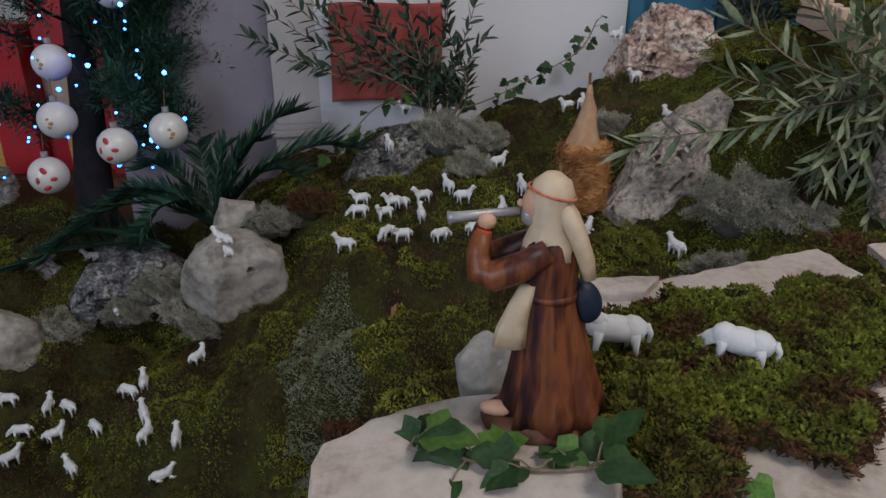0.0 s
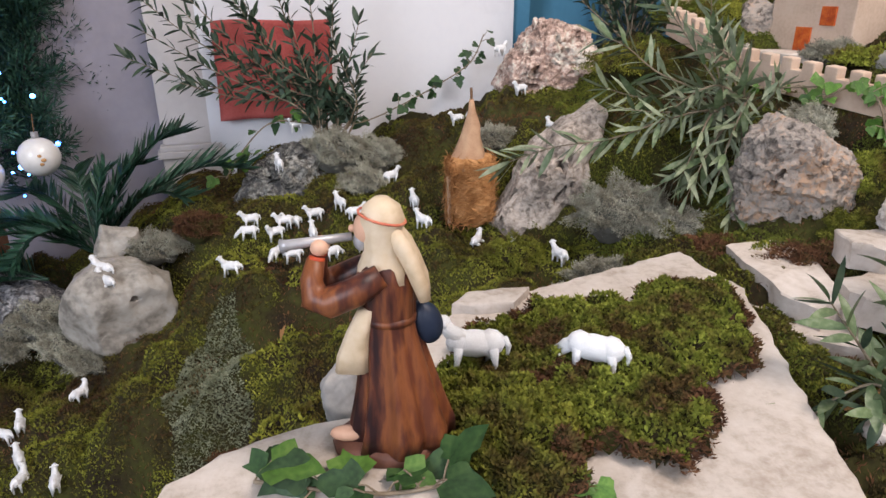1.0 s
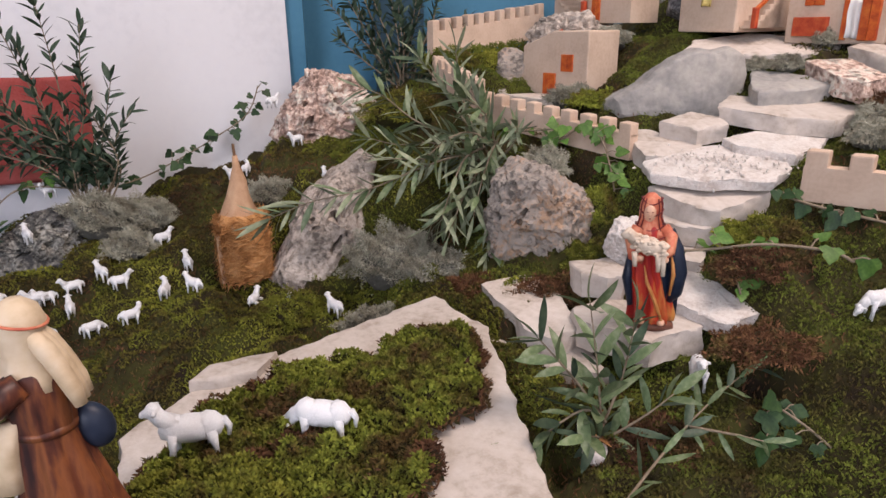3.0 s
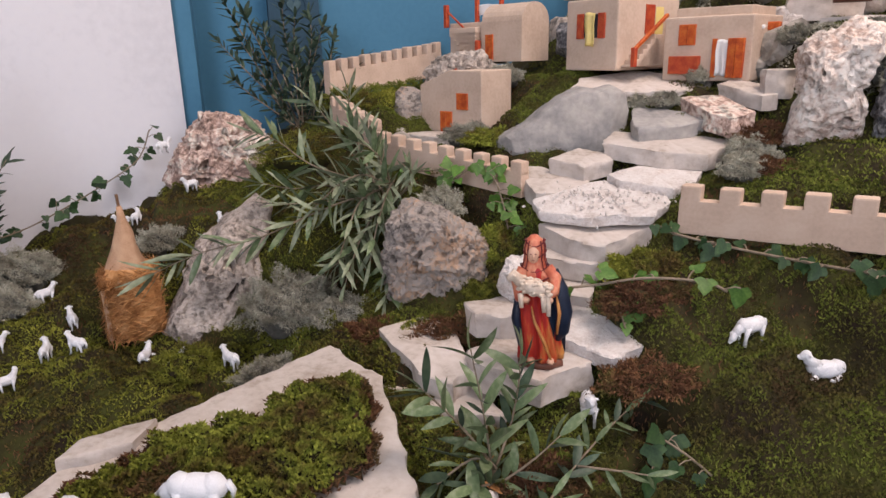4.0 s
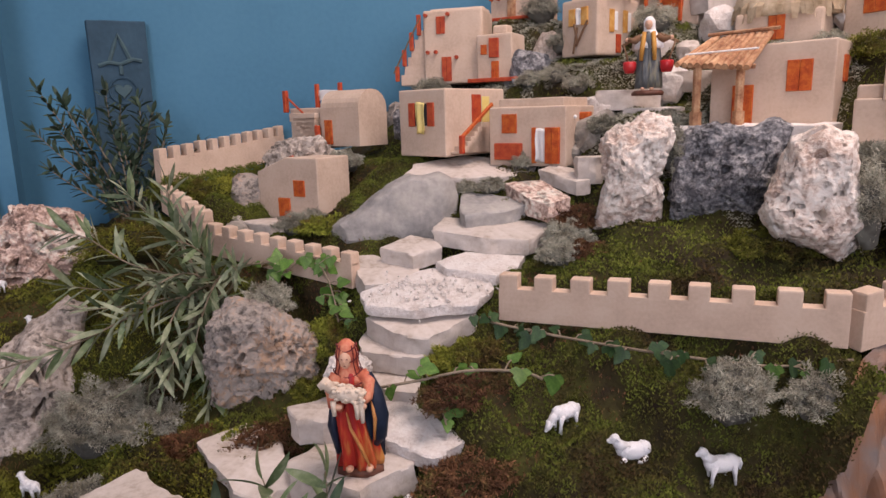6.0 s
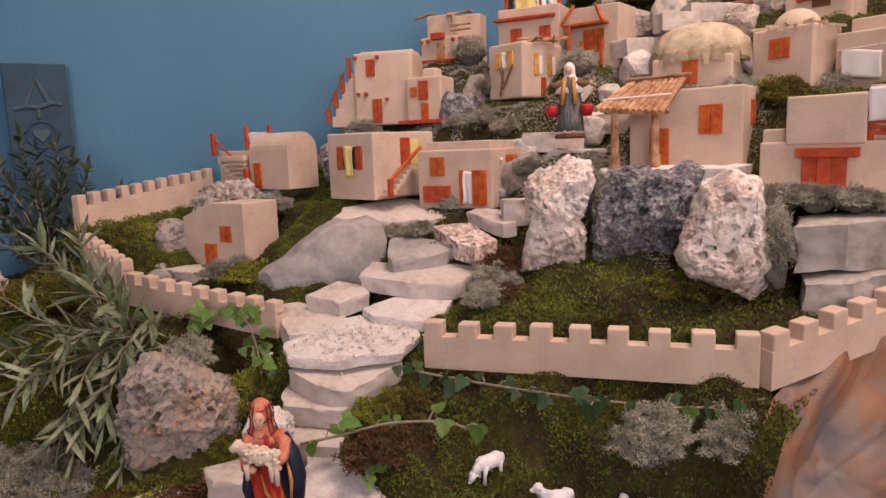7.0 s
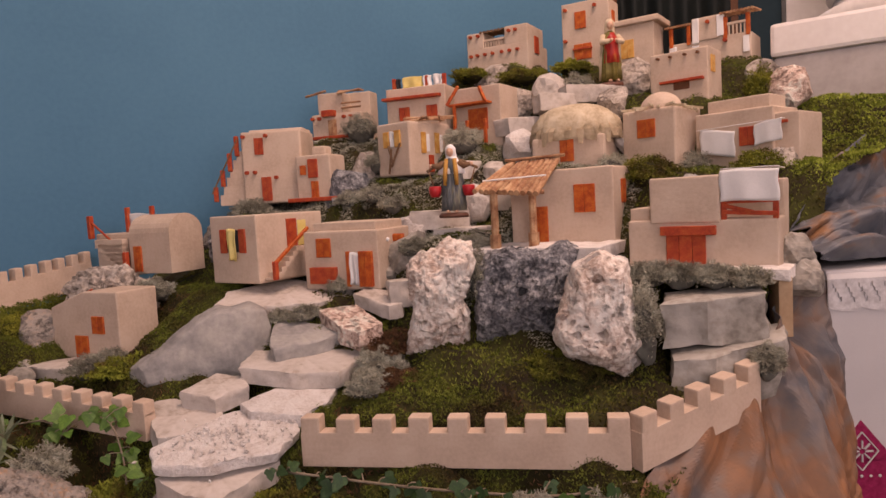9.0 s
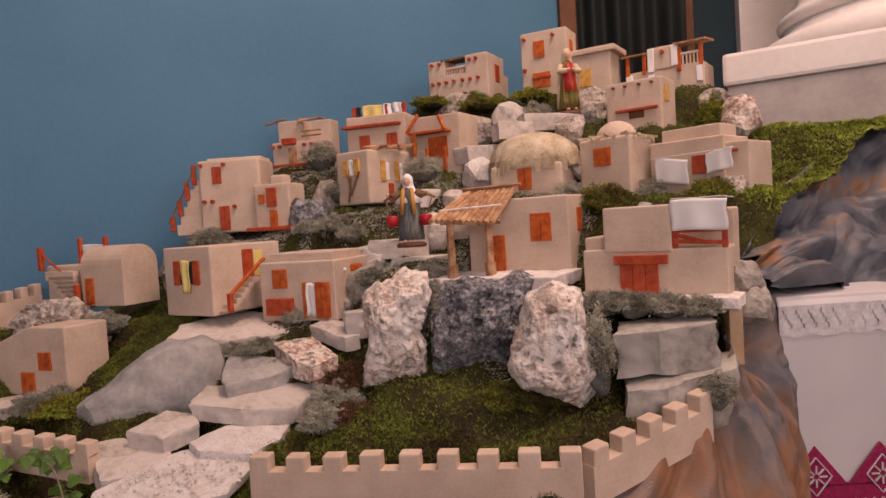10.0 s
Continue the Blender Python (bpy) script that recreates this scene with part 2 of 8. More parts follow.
M_ball_red = surface("red_painted_motif", [(0.42, 0.02, 0.03), (0.5, 0.04, 0.05)], 60, 200, 0.35, 0)
M_gift = surface("red_wrapping_paper", [(0.40, 0.02, 0.03), (0.52, 0.03, 0.04)], 10, 60, 0.35, 0.2, 0.002)
M_gift_cream = surface("cream_wrapping_paper", [(0.50, 0.36, 0.26), (0.60, 0.46, 0.36)], 10, 60, 0.5, 0.2, 0.002)
M_paper = surface("painted_crumpled_paper", [(0.105, 0.105, 0.115), (0.18, 0.14, 0.122), (0.225, 0.118, 0.07), (0.31, 0.14, 0.068), (0.20, 0.145, 0.115)], 3.6, 18, 0.55, 0.3, 0.003, mid=(0.28, 0.72))
M_paper_slate = surface("slate_painted_paper", [(0.05, 0.062, 0.08), (0.10, 0.108, 0.125), (0.15, 0.15, 0.16), (0.24, 0.12, 0.06)], 4.5, 18, 0.45, 0.3, 0.003, mid=(0.3, 0.70))
# lichen clump core, darkened to stand for shade deep inside
M_lichen_core_shade = surface("lichen_core_shade", [(0.07, 0.065, 0.055), (0.13, 0.13, 0.11)], 30, 90, 0.95, 0.5, 0.004)
M_altar_cloth = surface("white_altar_linen", [(0.50, 0.48, 0.48), (0.56, 0.54, 0.54)], 6, 500, 0.9, 0.4, 0.0008)
M_lace = surface("white_lace", [(0.46, 0.44, 0.44), (0.66, 0.64, 0.64)], 60, 220, 0.9, 0.8, 0.002)
M_embroidery = surface("crimson_embroidery", [(0.22, 0.008, 0.05), (0.34, 0.02, 0.09)], 80, 400, 0.9, 0.6, 0.001)
M_green_drape = surface("dark_green_drape", [(0.0036, 0.0063, 0.0059), (0.0081, 0.0117, 0.0108)], 5, 60, 0.7, 0.3, 0.003)
M_brown_wood = surface("brown_wood", [(0.12, 0.045, 0.02), (0.18, 0.075, 0.035)], 12, 90, 0.6, 0.4, 0.002)
M_plank = surface("raw_timber", [(0.38, 0.24, 0.14), (0.50, 0.34, 0.21)], 16, 120, 0.75, 0.4, 0.001)
M_snow = surface("white_gravel_mortar", [(0.60, 0.54, 0.50), (0.78, 0.73, 0.69)], 40, 200, 0.95, 1.0, 0.003)
# fold highlights and shade put into the robe colour as vertical streaks
M_robe = surface("painted_brown_robe", [(0.022, 0.008, 0.009), (0.085, 0.026, 0.016), (0.21, 0.070, 0.025), (0.12, 0.036, 0.018)], 22, 70, 0.40, 0.1, 0.0006, stretch=(1.7, 1.7, 0.3), mid=(0.35, 0.66))
M_cream = surface("painted_cream_cloth", [(0.48, 0.36, 0.23), (0.60, 0.47, 0.32), (0.66, 0.54, 0.40)], 25, 120, 0.5, 0.1, 0.0006)
M_skin = surface("painted_clay_skin", [(0.58, 0.33, 0.22), (0.64, 0.39, 0.27)], 30, 120, 0.45, 0.0)
M_flute = surface("silver_grey_paint", [(0.30, 0.29, 0.30), (0.42, 0.41, 0.42)], 40, 150, 0.35, 0.1, 0.0005, metal=0.3)
M_navy = surface("painted_navy_cloth", [(0.0072, 0.0120, 0.0270), (0.0180, 0.0270, 0.0510)], 25, 120, 0.45, 0.1, 0.0006)
# streaked downwards too, so light and dark folds are in the colour
M_scarlet = surface("painted_scarlet_robe", [(0.30, 0.015, 0.015), (0.48, 0.04, 0.02), (0.58, 0.24, 0.06)], 24, 70, 0.4, 0.1, 0.0006, mid=(0.36, 0.70), stretch=(1.6, 1.6, 0.4))
M_headscarf = surface("coral_scarf", [(0.40, 0.085, 0.05), (0.55, 0.16, 0.09), (0.62, 0.26, 0.15)], 40, 160, 0.5, 0.1, 0.0006)
M_scarf_line = surface("dark_red_scarf_lines", [(0.10, 0.012, 0.012), (0.16, 0.02, 0.02)], 40, 160, 0.5, 0)
M_ochre = surface("ochre_painted_fold", [(0.50, 0.19, 0.05), (0.60, 0.30, 0.10)], 40, 160, 0.5, 0)
# same vertical streaks, colouring in lit and shaded folds
M_greyrobe = surface("painted_grey_green_robe", [(0.05, 0.06, 0.07), (0.13, 0.14, 0.14), (0.26, 0.25, 0.18)], 30, 120, 0.5, 0.1, 0.0006, stretch=(1.6, 1.6, 0.4))
M_amber = surface("painted_amber_shawl", [(0.42, 0.19, 0.03), (0.52, 0.27, 0.06)], 30, 120, 0.5, 0.1, 0.0006)
M_olive_robe = surface("painted_olive_skirt", [(0.10, 0.075, 0.015), (0.19, 0.15, 0.035)], 40, 120, 0.5, 0.1, 0.0006)
M_pail = surface("red_pail_paint", [(0.42, 0.015, 0.02), (0.50, 0.03, 0.03)], 40, 120, 0.3, 0.1, 0.0005)
M_twig = surface("brown_twig", [(0.14, 0.07, 0.035), (0.24, 0.14, 0.08)], 60, 200, 0.85, 0.4, 0.0006)
M_base = surface("painted_dark_base", [(0.10, 0.04, 0.025), (0.17, 0.07, 0.045)], 40, 120, 0.5, 0.3, 0.001)
M_wool = surface("painted_cream_wool", [(0.55, 0.43, 0.33), (0.68, 0.58, 0.47)], 90, 300, 0.7, 0.9, 0.001)

M_led, _n, _l, _b = material("led_glow")
_b.inputs["Emission Color"].default_value, _b.inputs["Emission Strength"].default_value = (0.06, 0.27, 1.0, 1), 12.0
M_led_blue, _n, _l, _b = material("blue_led_glow")
_b.inputs["Emission Color"].default_value, _b.inputs["Emission Strength"].default_value = (0.02, 0.12, 1.0, 1), 18.0

# ------------------------------------------------------------------ mesh helpers
R = random.Random(11)


def V(*a):
    return Vector(a)


def part(name, bm, mat, parent=None, label="", smooth=False):
    me = bpy.data.meshes.new(name)
    bm.to_mesh(me)
    bm.free()
    for m in (mat if isinstance(mat, (list, tuple)) else [mat]):
        me.materials.append(m)
    if smooth:
        me.shade_smooth()
    ob = new(name, me)
    ob.parent = parent
    if label:
        tagged(ob, label)
    return ob


def raw(name, verts, faces, mat, parent=None, label="", smooth=False):
    me = bpy.data.meshes.new(name)
    me.from_pydata(verts, [], faces)
    me.materials.append(mat)
    if smooth:
        me.shade_smooth()
    ob = new(name, me)
    ob.parent = parent
    if label:
        tagged(ob, label)
    return ob


def thing(name, label, category, at=(0, 0, 0), yaw=0.0, group="", kind=""):
    ob = new(name)
    ob.empty_display_size = 0.02
    ob.matrix_world = pose(*at, 0, 0, yaw)
    return tagged(ob, label, category, group, kind)


def box(bm, x0, x1, y0, y1, z0, z1, bevel=0.0, m=None, seg=2):
    geo = bmesh.ops.create_cube(bm, size=1.0)
    vs = geo["verts"]
    for v in vs:
        v.co = V(x0 + (v.co.x + 0.5) * (x1 - x0), y0 + (v.co.y + 0.5) * (y1 - y0), z0 + (v.co.z + 0.5) * (z1 - z0))
    if bevel:
        es = {e for v in vs for e in v.link_edges}
        vs = list({v for f in bmesh.ops.bevel(bm, geom=list(es), offset=bevel, segments=seg, affect="EDGES", profile=0.6)["faces"] for v in f.verts} | {v for v in vs if v.is_valid})
    if m is not None:
        bmesh.ops.transform(bm, matrix=m, verts=vs)
    return vs


def tube(bm, pts, radii, sides=6, cap=True, mat_index=0):
    pts = [Vector(p) for p in pts]
    rings = []
    for i, p in enumerate(pts):
        d = (pts[min(i + 1, len(pts) - 1)] - pts[max(i - 1, 0)]).normalized()
        a = d.orthogonal().normalized() if i == 0 else (rings_a - d * rings_a.dot(d)).normalized()
        rings_a = a
        b = d.cross(a)
        r = radii[i] if isinstance(radii, (list, tuple)) else radii
        rings.append([bm.verts.new(p + (a * math.cos(2 * math.pi * k / sides) + b * math.sin(2 * math.pi * k / sides)) * r) for k in range(sides)])
    made = []
    for r0, r1 in zip(rings, rings[1:]):
        for k in range(sides):
            made.append(bm.faces.new((r0[k], r0[(k + 1) % sides], r1[(k + 1) % sides], r1[k])))
    if cap:
        made.append(bm.faces.new(rings[0][::-1]))
        made.append(bm.faces.new(rings[-1]))
    for f in made:
        f.material_index = mat_index
    return [v for r in rings for v in r]


def ball(bm, c, r, sub=2, squash=(1, 1, 1), turn=None, mat_index=0):
    vs = bmesh.ops.create_icosphere(bm, subdivisions=sub, radius=1.0)["verts"]
    m = Matrix.Translation(c) @ (turn if turn is not None else Matrix()) @ Matrix.Diagonal((r * squash[0], r * squash[1], r * squash[2], 1))
    bmesh.ops.transform(bm, matrix=m, verts=vs)
    for f in {f for v in vs for f in v.link_faces}:
        f.material_index = mat_index
    return vs


def lathe(bm, rings, sides=28, folds=0.0, count=9, seed=0.0, mat_index=0, close=True):
    """rings: (cx, cy, z, rx, ry) from bottom to top, with pleats of the given depth that fade towards the top."""
    made, layers = [], []
    zs = [r[2] for r in rings]
    for cx, cy, z, rx, ry in rings:
        f = folds * (1 - (z - zs[0]) / max(1e-6, zs[-1] - zs[0])) if len(rings) > 1 else 0
        row = []
        for k in range(sides):
            a = 2 * math.pi * k / sides
            w = 1 + f * (math.sin(count * a + seed + 0.7 * math.sin(3 * a + seed)) + 0.4 * math.sin(2 * count * a + 2 * seed))
            row.append(bm.verts.new((cx + rx * w * math.cos(a), cy + ry * w * math.sin(a), z)))
        layers.append(row)
    for r0, r1 in zip(layers, layers[1:]):
        for k in range(sides):
            made.append(bm.faces.new((r0[k], r0[(k + 1) % sides], r1[(k + 1) % sides], r1[k])))
    if close:
        made += [bm.faces.new(layers[0][::-1]), bm.faces.new(layers[-1])]
    for f in made:
        f.material_index = mat_index


def roughen(bm, amount, size, seed):
    bm.normal_update()
    for v in bm.verts:
        p = v.co * (1.0 / size) + V(seed * 3.1, seed * 1.7, seed * 0.9)
        v.co += v.normal * amount * noise.fractal(p, 1.0, 2.0, 3)


# ------------------------------------------------------------------ the ground
LEFT_BANK = [(0.1, .45, .99), (.4, .55, .99), (.6, .75, 1.0), (.6, .35, .95), (0, .76, .9), (.3, 1.0, .9), (.02, 1.02, .78), (-.27, 1.22, .75), (-.22, .9, .6), (-.2, 1.34, .89), (.3, 1.27, .9), (.2, 1.4, .92),
             (.14, 1.66, .98), (.5, 1.76, 1.16), (.3, 1.95, 1.1), (0, 1.9, 1.02), (-.3, 1.7, .95), (-.48, 1.45, .72), (-.57, 1.32, .62), (-.73, 1.4, .55), (-.8, 1.1, .42), (-.95, 1.7, .75), (-.5, .9, .42)]
MIDDLE_BANK = [(.46, 1.21, .91), (.7, 1.2, 1.02), (.75, .97, 1.02), (.85, 1.13, 1.13), (.75, 1.5, 1.15), (.95, 1.42, 1.25), (.9, 1.8, 1.3), (1.16, 1.5, 1.297), (1.05, 1.75, 1.37), (1.35, 1.7, 1.46), (1.3, 1.3, 1.39),
               (.82, .7, .98), (.84, .6, .98), (1.1, .56, 1.085), (1.15, .45, 1.06), (1.22, .35, 1.03), (1.0, .3, .98), (.8, .4, .95), (1.08, .68, 1.16), (1.24, .45, 1.18)]
TOWN_BANK = [(1.50, 0.66, 1.345), (1.54, 0.52, 1.335), (1.43, 0.63, 1.29), (1.53, 0.36, 1.30), (1.3, .6, 1.22), (1.5, .47, 1.28), (1.38, .85, 1.27), (1.2, 1.0, 1.23), (1.5, .95, 1.38), (1.58, 1.08, 1.44), (1.42, 1.38, 1.46), (1.68, .65, 1.47), (1.84, .2, 1.44), (1.7, 1.55, 1.64), (1.73, .9, 1.57),
             (1.92, 1.15, 1.71), (2.08, .7, 1.71), (2.18, .5, 1.70), (2.25, .3, 1.69), (2.08, 1.15, 1.83), (2.0, 1.55, 1.87), (2.42, .75, 1.93), (2.36, .5, 1.9), (2.5, 1.22, 2.1), (2.55, .85, 2.06), (2.7, .5, 2.04), (2.65, .19, 1.87), (1.48, .25, 1.2), (1.65, .27, 1.3)]
TERRACES = np.array(LEFT_BANK + MIDDLE_BANK + TOWN_BANK)


def lattice(x, y, cell, seed):
    """Smooth noise from -1 to 1 on a square lattice of the given cell size."""
    u, v = x / cell + 37.3 * seed, y / cell - 19.7 * seed
    i, j = np.floor(u), np.floor(v)
    fu, fv = u - i, v - j
    fu, fv = fu * fu * (3 - 2 * fu), fv * fv * (3 - 2 * fv)

    def spot(a, b):
        h = np.sin(a * 127.1 + b * 311.7 + seed * 74.7) * 43758.5453
        return 2 * (h - np.floor(h)) - 1
    top = spot(i, j + 1) * (1 - fu) + spot(i + 1, j + 1) * fu
    low = spot(i, j) * (1 - fu) + spot(i + 1, j) * fu
    return low * (1 - fv) + top * fv


def cushions(x, y):
    """Rounded moss cushions of three sizes, parted by narrow creases."""
    wx, wy = x + 0.012 * lattice(x, y, 0.05, 9), y + 0.012 * lattice(x, y, 0.05, 10)
    return 0.052 * np.abs(lattice(wx, wy, 0.13, 1)) + 0.026 * np.abs(lattice(wx, wy, 0.05, 2)) + 0.012 * np.abs(lattice(wx, wy, 0.021, 3)) - 0.026


def heights(x, y):
    """Height of the moss-covered ground: terraces that run into each other, under moss cushions."""
    x, y = np.atleast_1d(np.asarray(x, float)), np.atleast_1d(np.asarray(y, float))
    top, total = np.zeros_like(x), np.zeros_like(x)
    for px, py, pz in TERRACES:
        w = 1.0 / ((x - px) ** 2 + (y - py) ** 2 + 0.003) ** 2.2
        top, total = top + w * pz, total + w
    tame = np.clip((x - 0.85) / 0.25, 0, 1)
    return top / total + cushions(x, y) * (1 - 0.5 * tame) - 0.012 * tame


def ground_at(x, y):
    return float(heights(x, y)[0])


def blue_wall_y(x):
    return 2.33 - 0.43 * (x - 0.6)


def blades(name, xyz, length, width, mat, parent=None, lean=0.7, seed=1, label="", up=None, kind="stuff"):
    """Many small leaflets, one pointed triangle each, leaning every way."""
    g = np.random.default_rng(seed)
    n = len(xyz)
    a = g.uniform(0, 2 * np.pi, n)
    d = np.stack([np.cos(a) * lean, np.sin(a) * lean, np.ones(n)], 1) + g.normal(0, 0.25, (n, 3))
    if up is not None:
        d = up + g.normal(0, lean * 0.6, (n, 3))
    d /= np.linalg.norm(d, axis=1)[:, None]
    s = np.cross(d, g.normal(0, 1, (n, 3)))
    s /= np.linalg.norm(s, axis=1)[:, None] + 1e-9
    ln = (length * g.uniform(0.5, 1.3, n))[:, None]
    w = (width * g.uniform(0.6, 1.3, n))[:, None]
    mid = xyz + d * ln * 0.45
    v = np.concatenate([xyz - d * ln * 0.1, mid + s * w, xyz + d * ln, mid - s * w], 1).reshape(-1, 3)
    me = bpy.data.meshes.new(name)
    me.vertices.add(4 * n)
    me.vertices.foreach_set("co", v.ravel())
    me.loops.add(4 * n)
    me.loops.foreach_set("vertex_index", np.arange(4 * n))
    me.polygons.add(n)
    me.polygons.foreach_set("loop_start", np.arange(n) * 4)
    me.update(calc_edges=True)
    me.materials.append(mat)
    ob = new(name, me)
    ob.parent = parent
    return tagged(ob, label, "", "", kind)


def inside_display(x, y):
    rim = np.where(x < 1.24, 0.27, 0.27 - 0.16 * (x - 1.24) - 0.03 * np.clip((x - 1.24) / 0.06, 0, 1) * np.clip((1.42 - x) / 0.03, 0, 1) - 0.32 * np.clip(x - 2.2, 0, 1))
    ok = (y < blue_wall_y(x) - 0.02) & (y > rim)
    ok &= ~((x < 0.58) & (y > 2.02 + 0.2 * x))
    ok &= ~((x < -0.2) & (y > 2.35))
    return ok


# ------------------------------------------------------------------ the large structure
def wall_run(name, a, b, z0, z1, thick, mat, label, category="wall"):
    """A wall from a to b whose visible face is the line a-b; the thickness lies behind it (to the left of a-b)."""
    a, b = V(*a, 0), V(*b, 0)
    ln = (b - a).length
    bm = bmesh.new()
    box(bm, 0, ln, 0, thick, z0, z1)
    ob = part(name, bm, mat)
    ob.matrix_world = Matrix.Translation(a) @ pose(0, 0, 0, 0, 0, math.degrees(math.atan2((b - a).y, (b - a).x)))
    return tagged(ob, label, category, kind="structure")


bm = bmesh.new()
box(bm, -4.2, 5.2, -3.2, 5.0, -0.1, 0.0)
tagged(part("floor", bm, M_floor), "worn stone floor of the church", "floor", kind="structure")
bm = bmesh.new()
box(bm, -4.2, 5.2, -3.2, 5.0, 4.6, 4.7)
tagged(part("ceiling", bm, M_room), "plain pale plaster ceiling", "ceiling", kind="structure")
wall_run("wall_white", (-0.36, 1.965), (0.555, 2.125), 0, 4.6, 0.12, M_wall_white, "white painted plaster wall")
wall_run("wall_return", (0.56, 2.15), (0.60, 2.345), 0, 4.6, -0.05, M_wall_blue, "blue painted return of the wall")
wall_run("wall_blue", (0.58, 2.34), (3.24, blue_wall_y(3.24)), 0, 4.6, 0.12, M_wall_blue, "blue painted plaster wall")
wall_run("wall_lilac", (-0.93, 1.885), (-0.285, 2.03), 0, 4.6, 0.10, M_wall_lilac, "grey lilac painted pier")
wall_run("wall_far_left", (-4.1, 3.3), (-0.8, 3.3), 0, 4.6, 0.1, M_room, "pale nave wall behind the tree")
wall_run("wall_left", (-4.1, -3.1), (-4.1, 3.3), 0, 4.6, 0.1, M_room, "pale nave wall")
wall_run("wall_right", (5.1, 1.5), (5.1, -3.1), 0, 4.6, 0.1, M_room, "pale nave wall")
wall_run("wall_far_right", (3.2, 1.75), (5.1, 1.75), 0, 4.6, 0.1, M_wall_blue, "blue painted wall behind the drape")
# unseen wall behind the walk, added with two tall openings for the window lamps
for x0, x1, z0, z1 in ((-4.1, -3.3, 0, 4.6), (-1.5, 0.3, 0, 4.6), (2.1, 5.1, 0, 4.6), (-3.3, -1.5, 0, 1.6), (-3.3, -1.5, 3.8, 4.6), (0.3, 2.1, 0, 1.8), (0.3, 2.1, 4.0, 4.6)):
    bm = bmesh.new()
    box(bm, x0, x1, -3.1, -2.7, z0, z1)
    tagged(part("wall_back", bm, M_room), "pale unseen nave wall with openings added for window lamps", "wall", kind="structure")

# pilaster on the lilac pier
pil = thing("pilaster", "pale stone pilaster with a moulded base", "pilaster", (-0.475, 1.975, 0), 12.7, kind="structure")
bm = bmesh.new()
box(bm, -0.02, 0.13, -0.03, 0, 1.042, 4.6, 0.004)
part("shaft", bm, M_stone_pil, pil)
for z0, z1, o in ((0.0, 1.007, 0.0), (1.007, 1.027, 0.012), (1.027, 1.042, 0.004)):
    bm = bmesh.new()
    box(bm, -0.025 - o, 0.135 + o, -0.045 - o, 0, z0, z1, 0.004)
    part("base_moulding", bm, M_stone_pil, pil)

# faded red fabric on the white wall
cl = thing("red_hanging", "faded red fabric panel hung on the white wall", "wall hanging", (-0.322, 1.950, 1.108), 9.9)
nx, nz = 26, 22
vv, ff = [], []
for j in range(nz + 1):
    for i in range(nx + 1):
        x, z = 0.318 * i / nx, 0.268 * j / nz
        vv.append((x + 0.004 * math.sin(9 * z), -0.016 - 0.005 * math.sin(34 * x + 16 * z) - 0.003 * math.sin(60 * x - 22 * z), z + 0.003 * math.sin(20 * x)))
for j in range(nz):
    for i in range(nx):
        a = j * (nx + 1) + i
        ff.append((a, a + 1, a + nx + 2, a + nx + 1))
ob = raw("cloth", vv, ff, M_red_fabric, cl, smooth=True)
ob.modifiers.new("thick", "SOLIDIFY").thickness = 0.003

# ground sheet with moss
xs, ys = np.arange(-1.75, 2.95, 0.0075), np.arange(-0.2, 2.6, 0.0075)
gx, gy = np.meshgrid(xs, ys)
gz = heights(gx.ravel(), gy.ravel())
ok = inside_display(gx.ravel(), gy.ravel()).reshape(gx.shape)
pts = np.stack([gx.ravel(), gy.ravel(), gz - 0.004], 1)
at = np.arange(gx.size).reshape(gx.shape)
whole = ok[:-1, :-1] & ok[:-1, 1:] & ok[1:, :-1] & ok[1:, 1:]
quads = np.stack([at[:-1, :-1][whole], at[:-1, 1:][whole], at[1:, 1:][whole], at[1:, :-1][whole]], 1)
used = np.unique(quads)
remap = -np.ones(len(pts), int)
remap[used] = np.arange(len(used))
ground = raw("ground", pts[used].tolist(), remap[quads].tolist(), M_moss_sheet_shaded, smooth=True)
tagged(ground, "moss sheets laid over a stepped bank, darkened for shade between leaflets", "moss ground", kind="structure")

# table bed under the display
bm = bmesh.new()
box(bm, -1.75, 1.3, 0.3, 1.5, 0.0, 0.36)
tagged(part("platform", bm, M_brown_wood), "low wooden platform under the display", "platform", kind="structure")


def scatter(n, x0, x1, y0, y1, seed, keep=None):
    g = np.random.default_rng(seed)
    x, y = g.uniform(x0, x1, n), g.uniform(y0, y1, n)
    k = inside_display(x, y)
    if keep is not None:
        k &= keep(x, y)
    x, y = x[k], y[k]
    return np.stack([x, y, heights(x, y)], 1)


def grey_patch(x, y):
    return ((x + 0.235) / 0.075) ** 2 + ((y - 1.12) / 0.17) ** 2 < 1 + 0.5 * np.sin(57 * x + 4 * y) * np.sin(49 * y)


def brown_noise(x, y):
    return lattice(x, y, 0.16, 5) + 0.7 * lattice(x, y, 0.045, 6) - 28 * cushions(x, y) > 0.52


blades("moss_left_meadow", scatter(330000, -1.5, 0.75, 0.6, 2.0, 3, lambda x, y: ~grey_patch(x, y) & ~brown_noise(x, y)), 0.0068, 0.0016, M_moss, lean=1.0, label="green and brown moss covering the lower bank")
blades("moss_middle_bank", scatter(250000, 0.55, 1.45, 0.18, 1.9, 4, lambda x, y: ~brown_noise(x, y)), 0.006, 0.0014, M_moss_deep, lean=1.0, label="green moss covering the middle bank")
def stony(x, y):
    return (x > 1.6) & (x < 2.3) & (y > 0.5) & (np.sin(23 * x + 3 * np.sin(17 * y)) * np.sin(21 * y + 2 * np.sin(19 * x)) > -0.30)


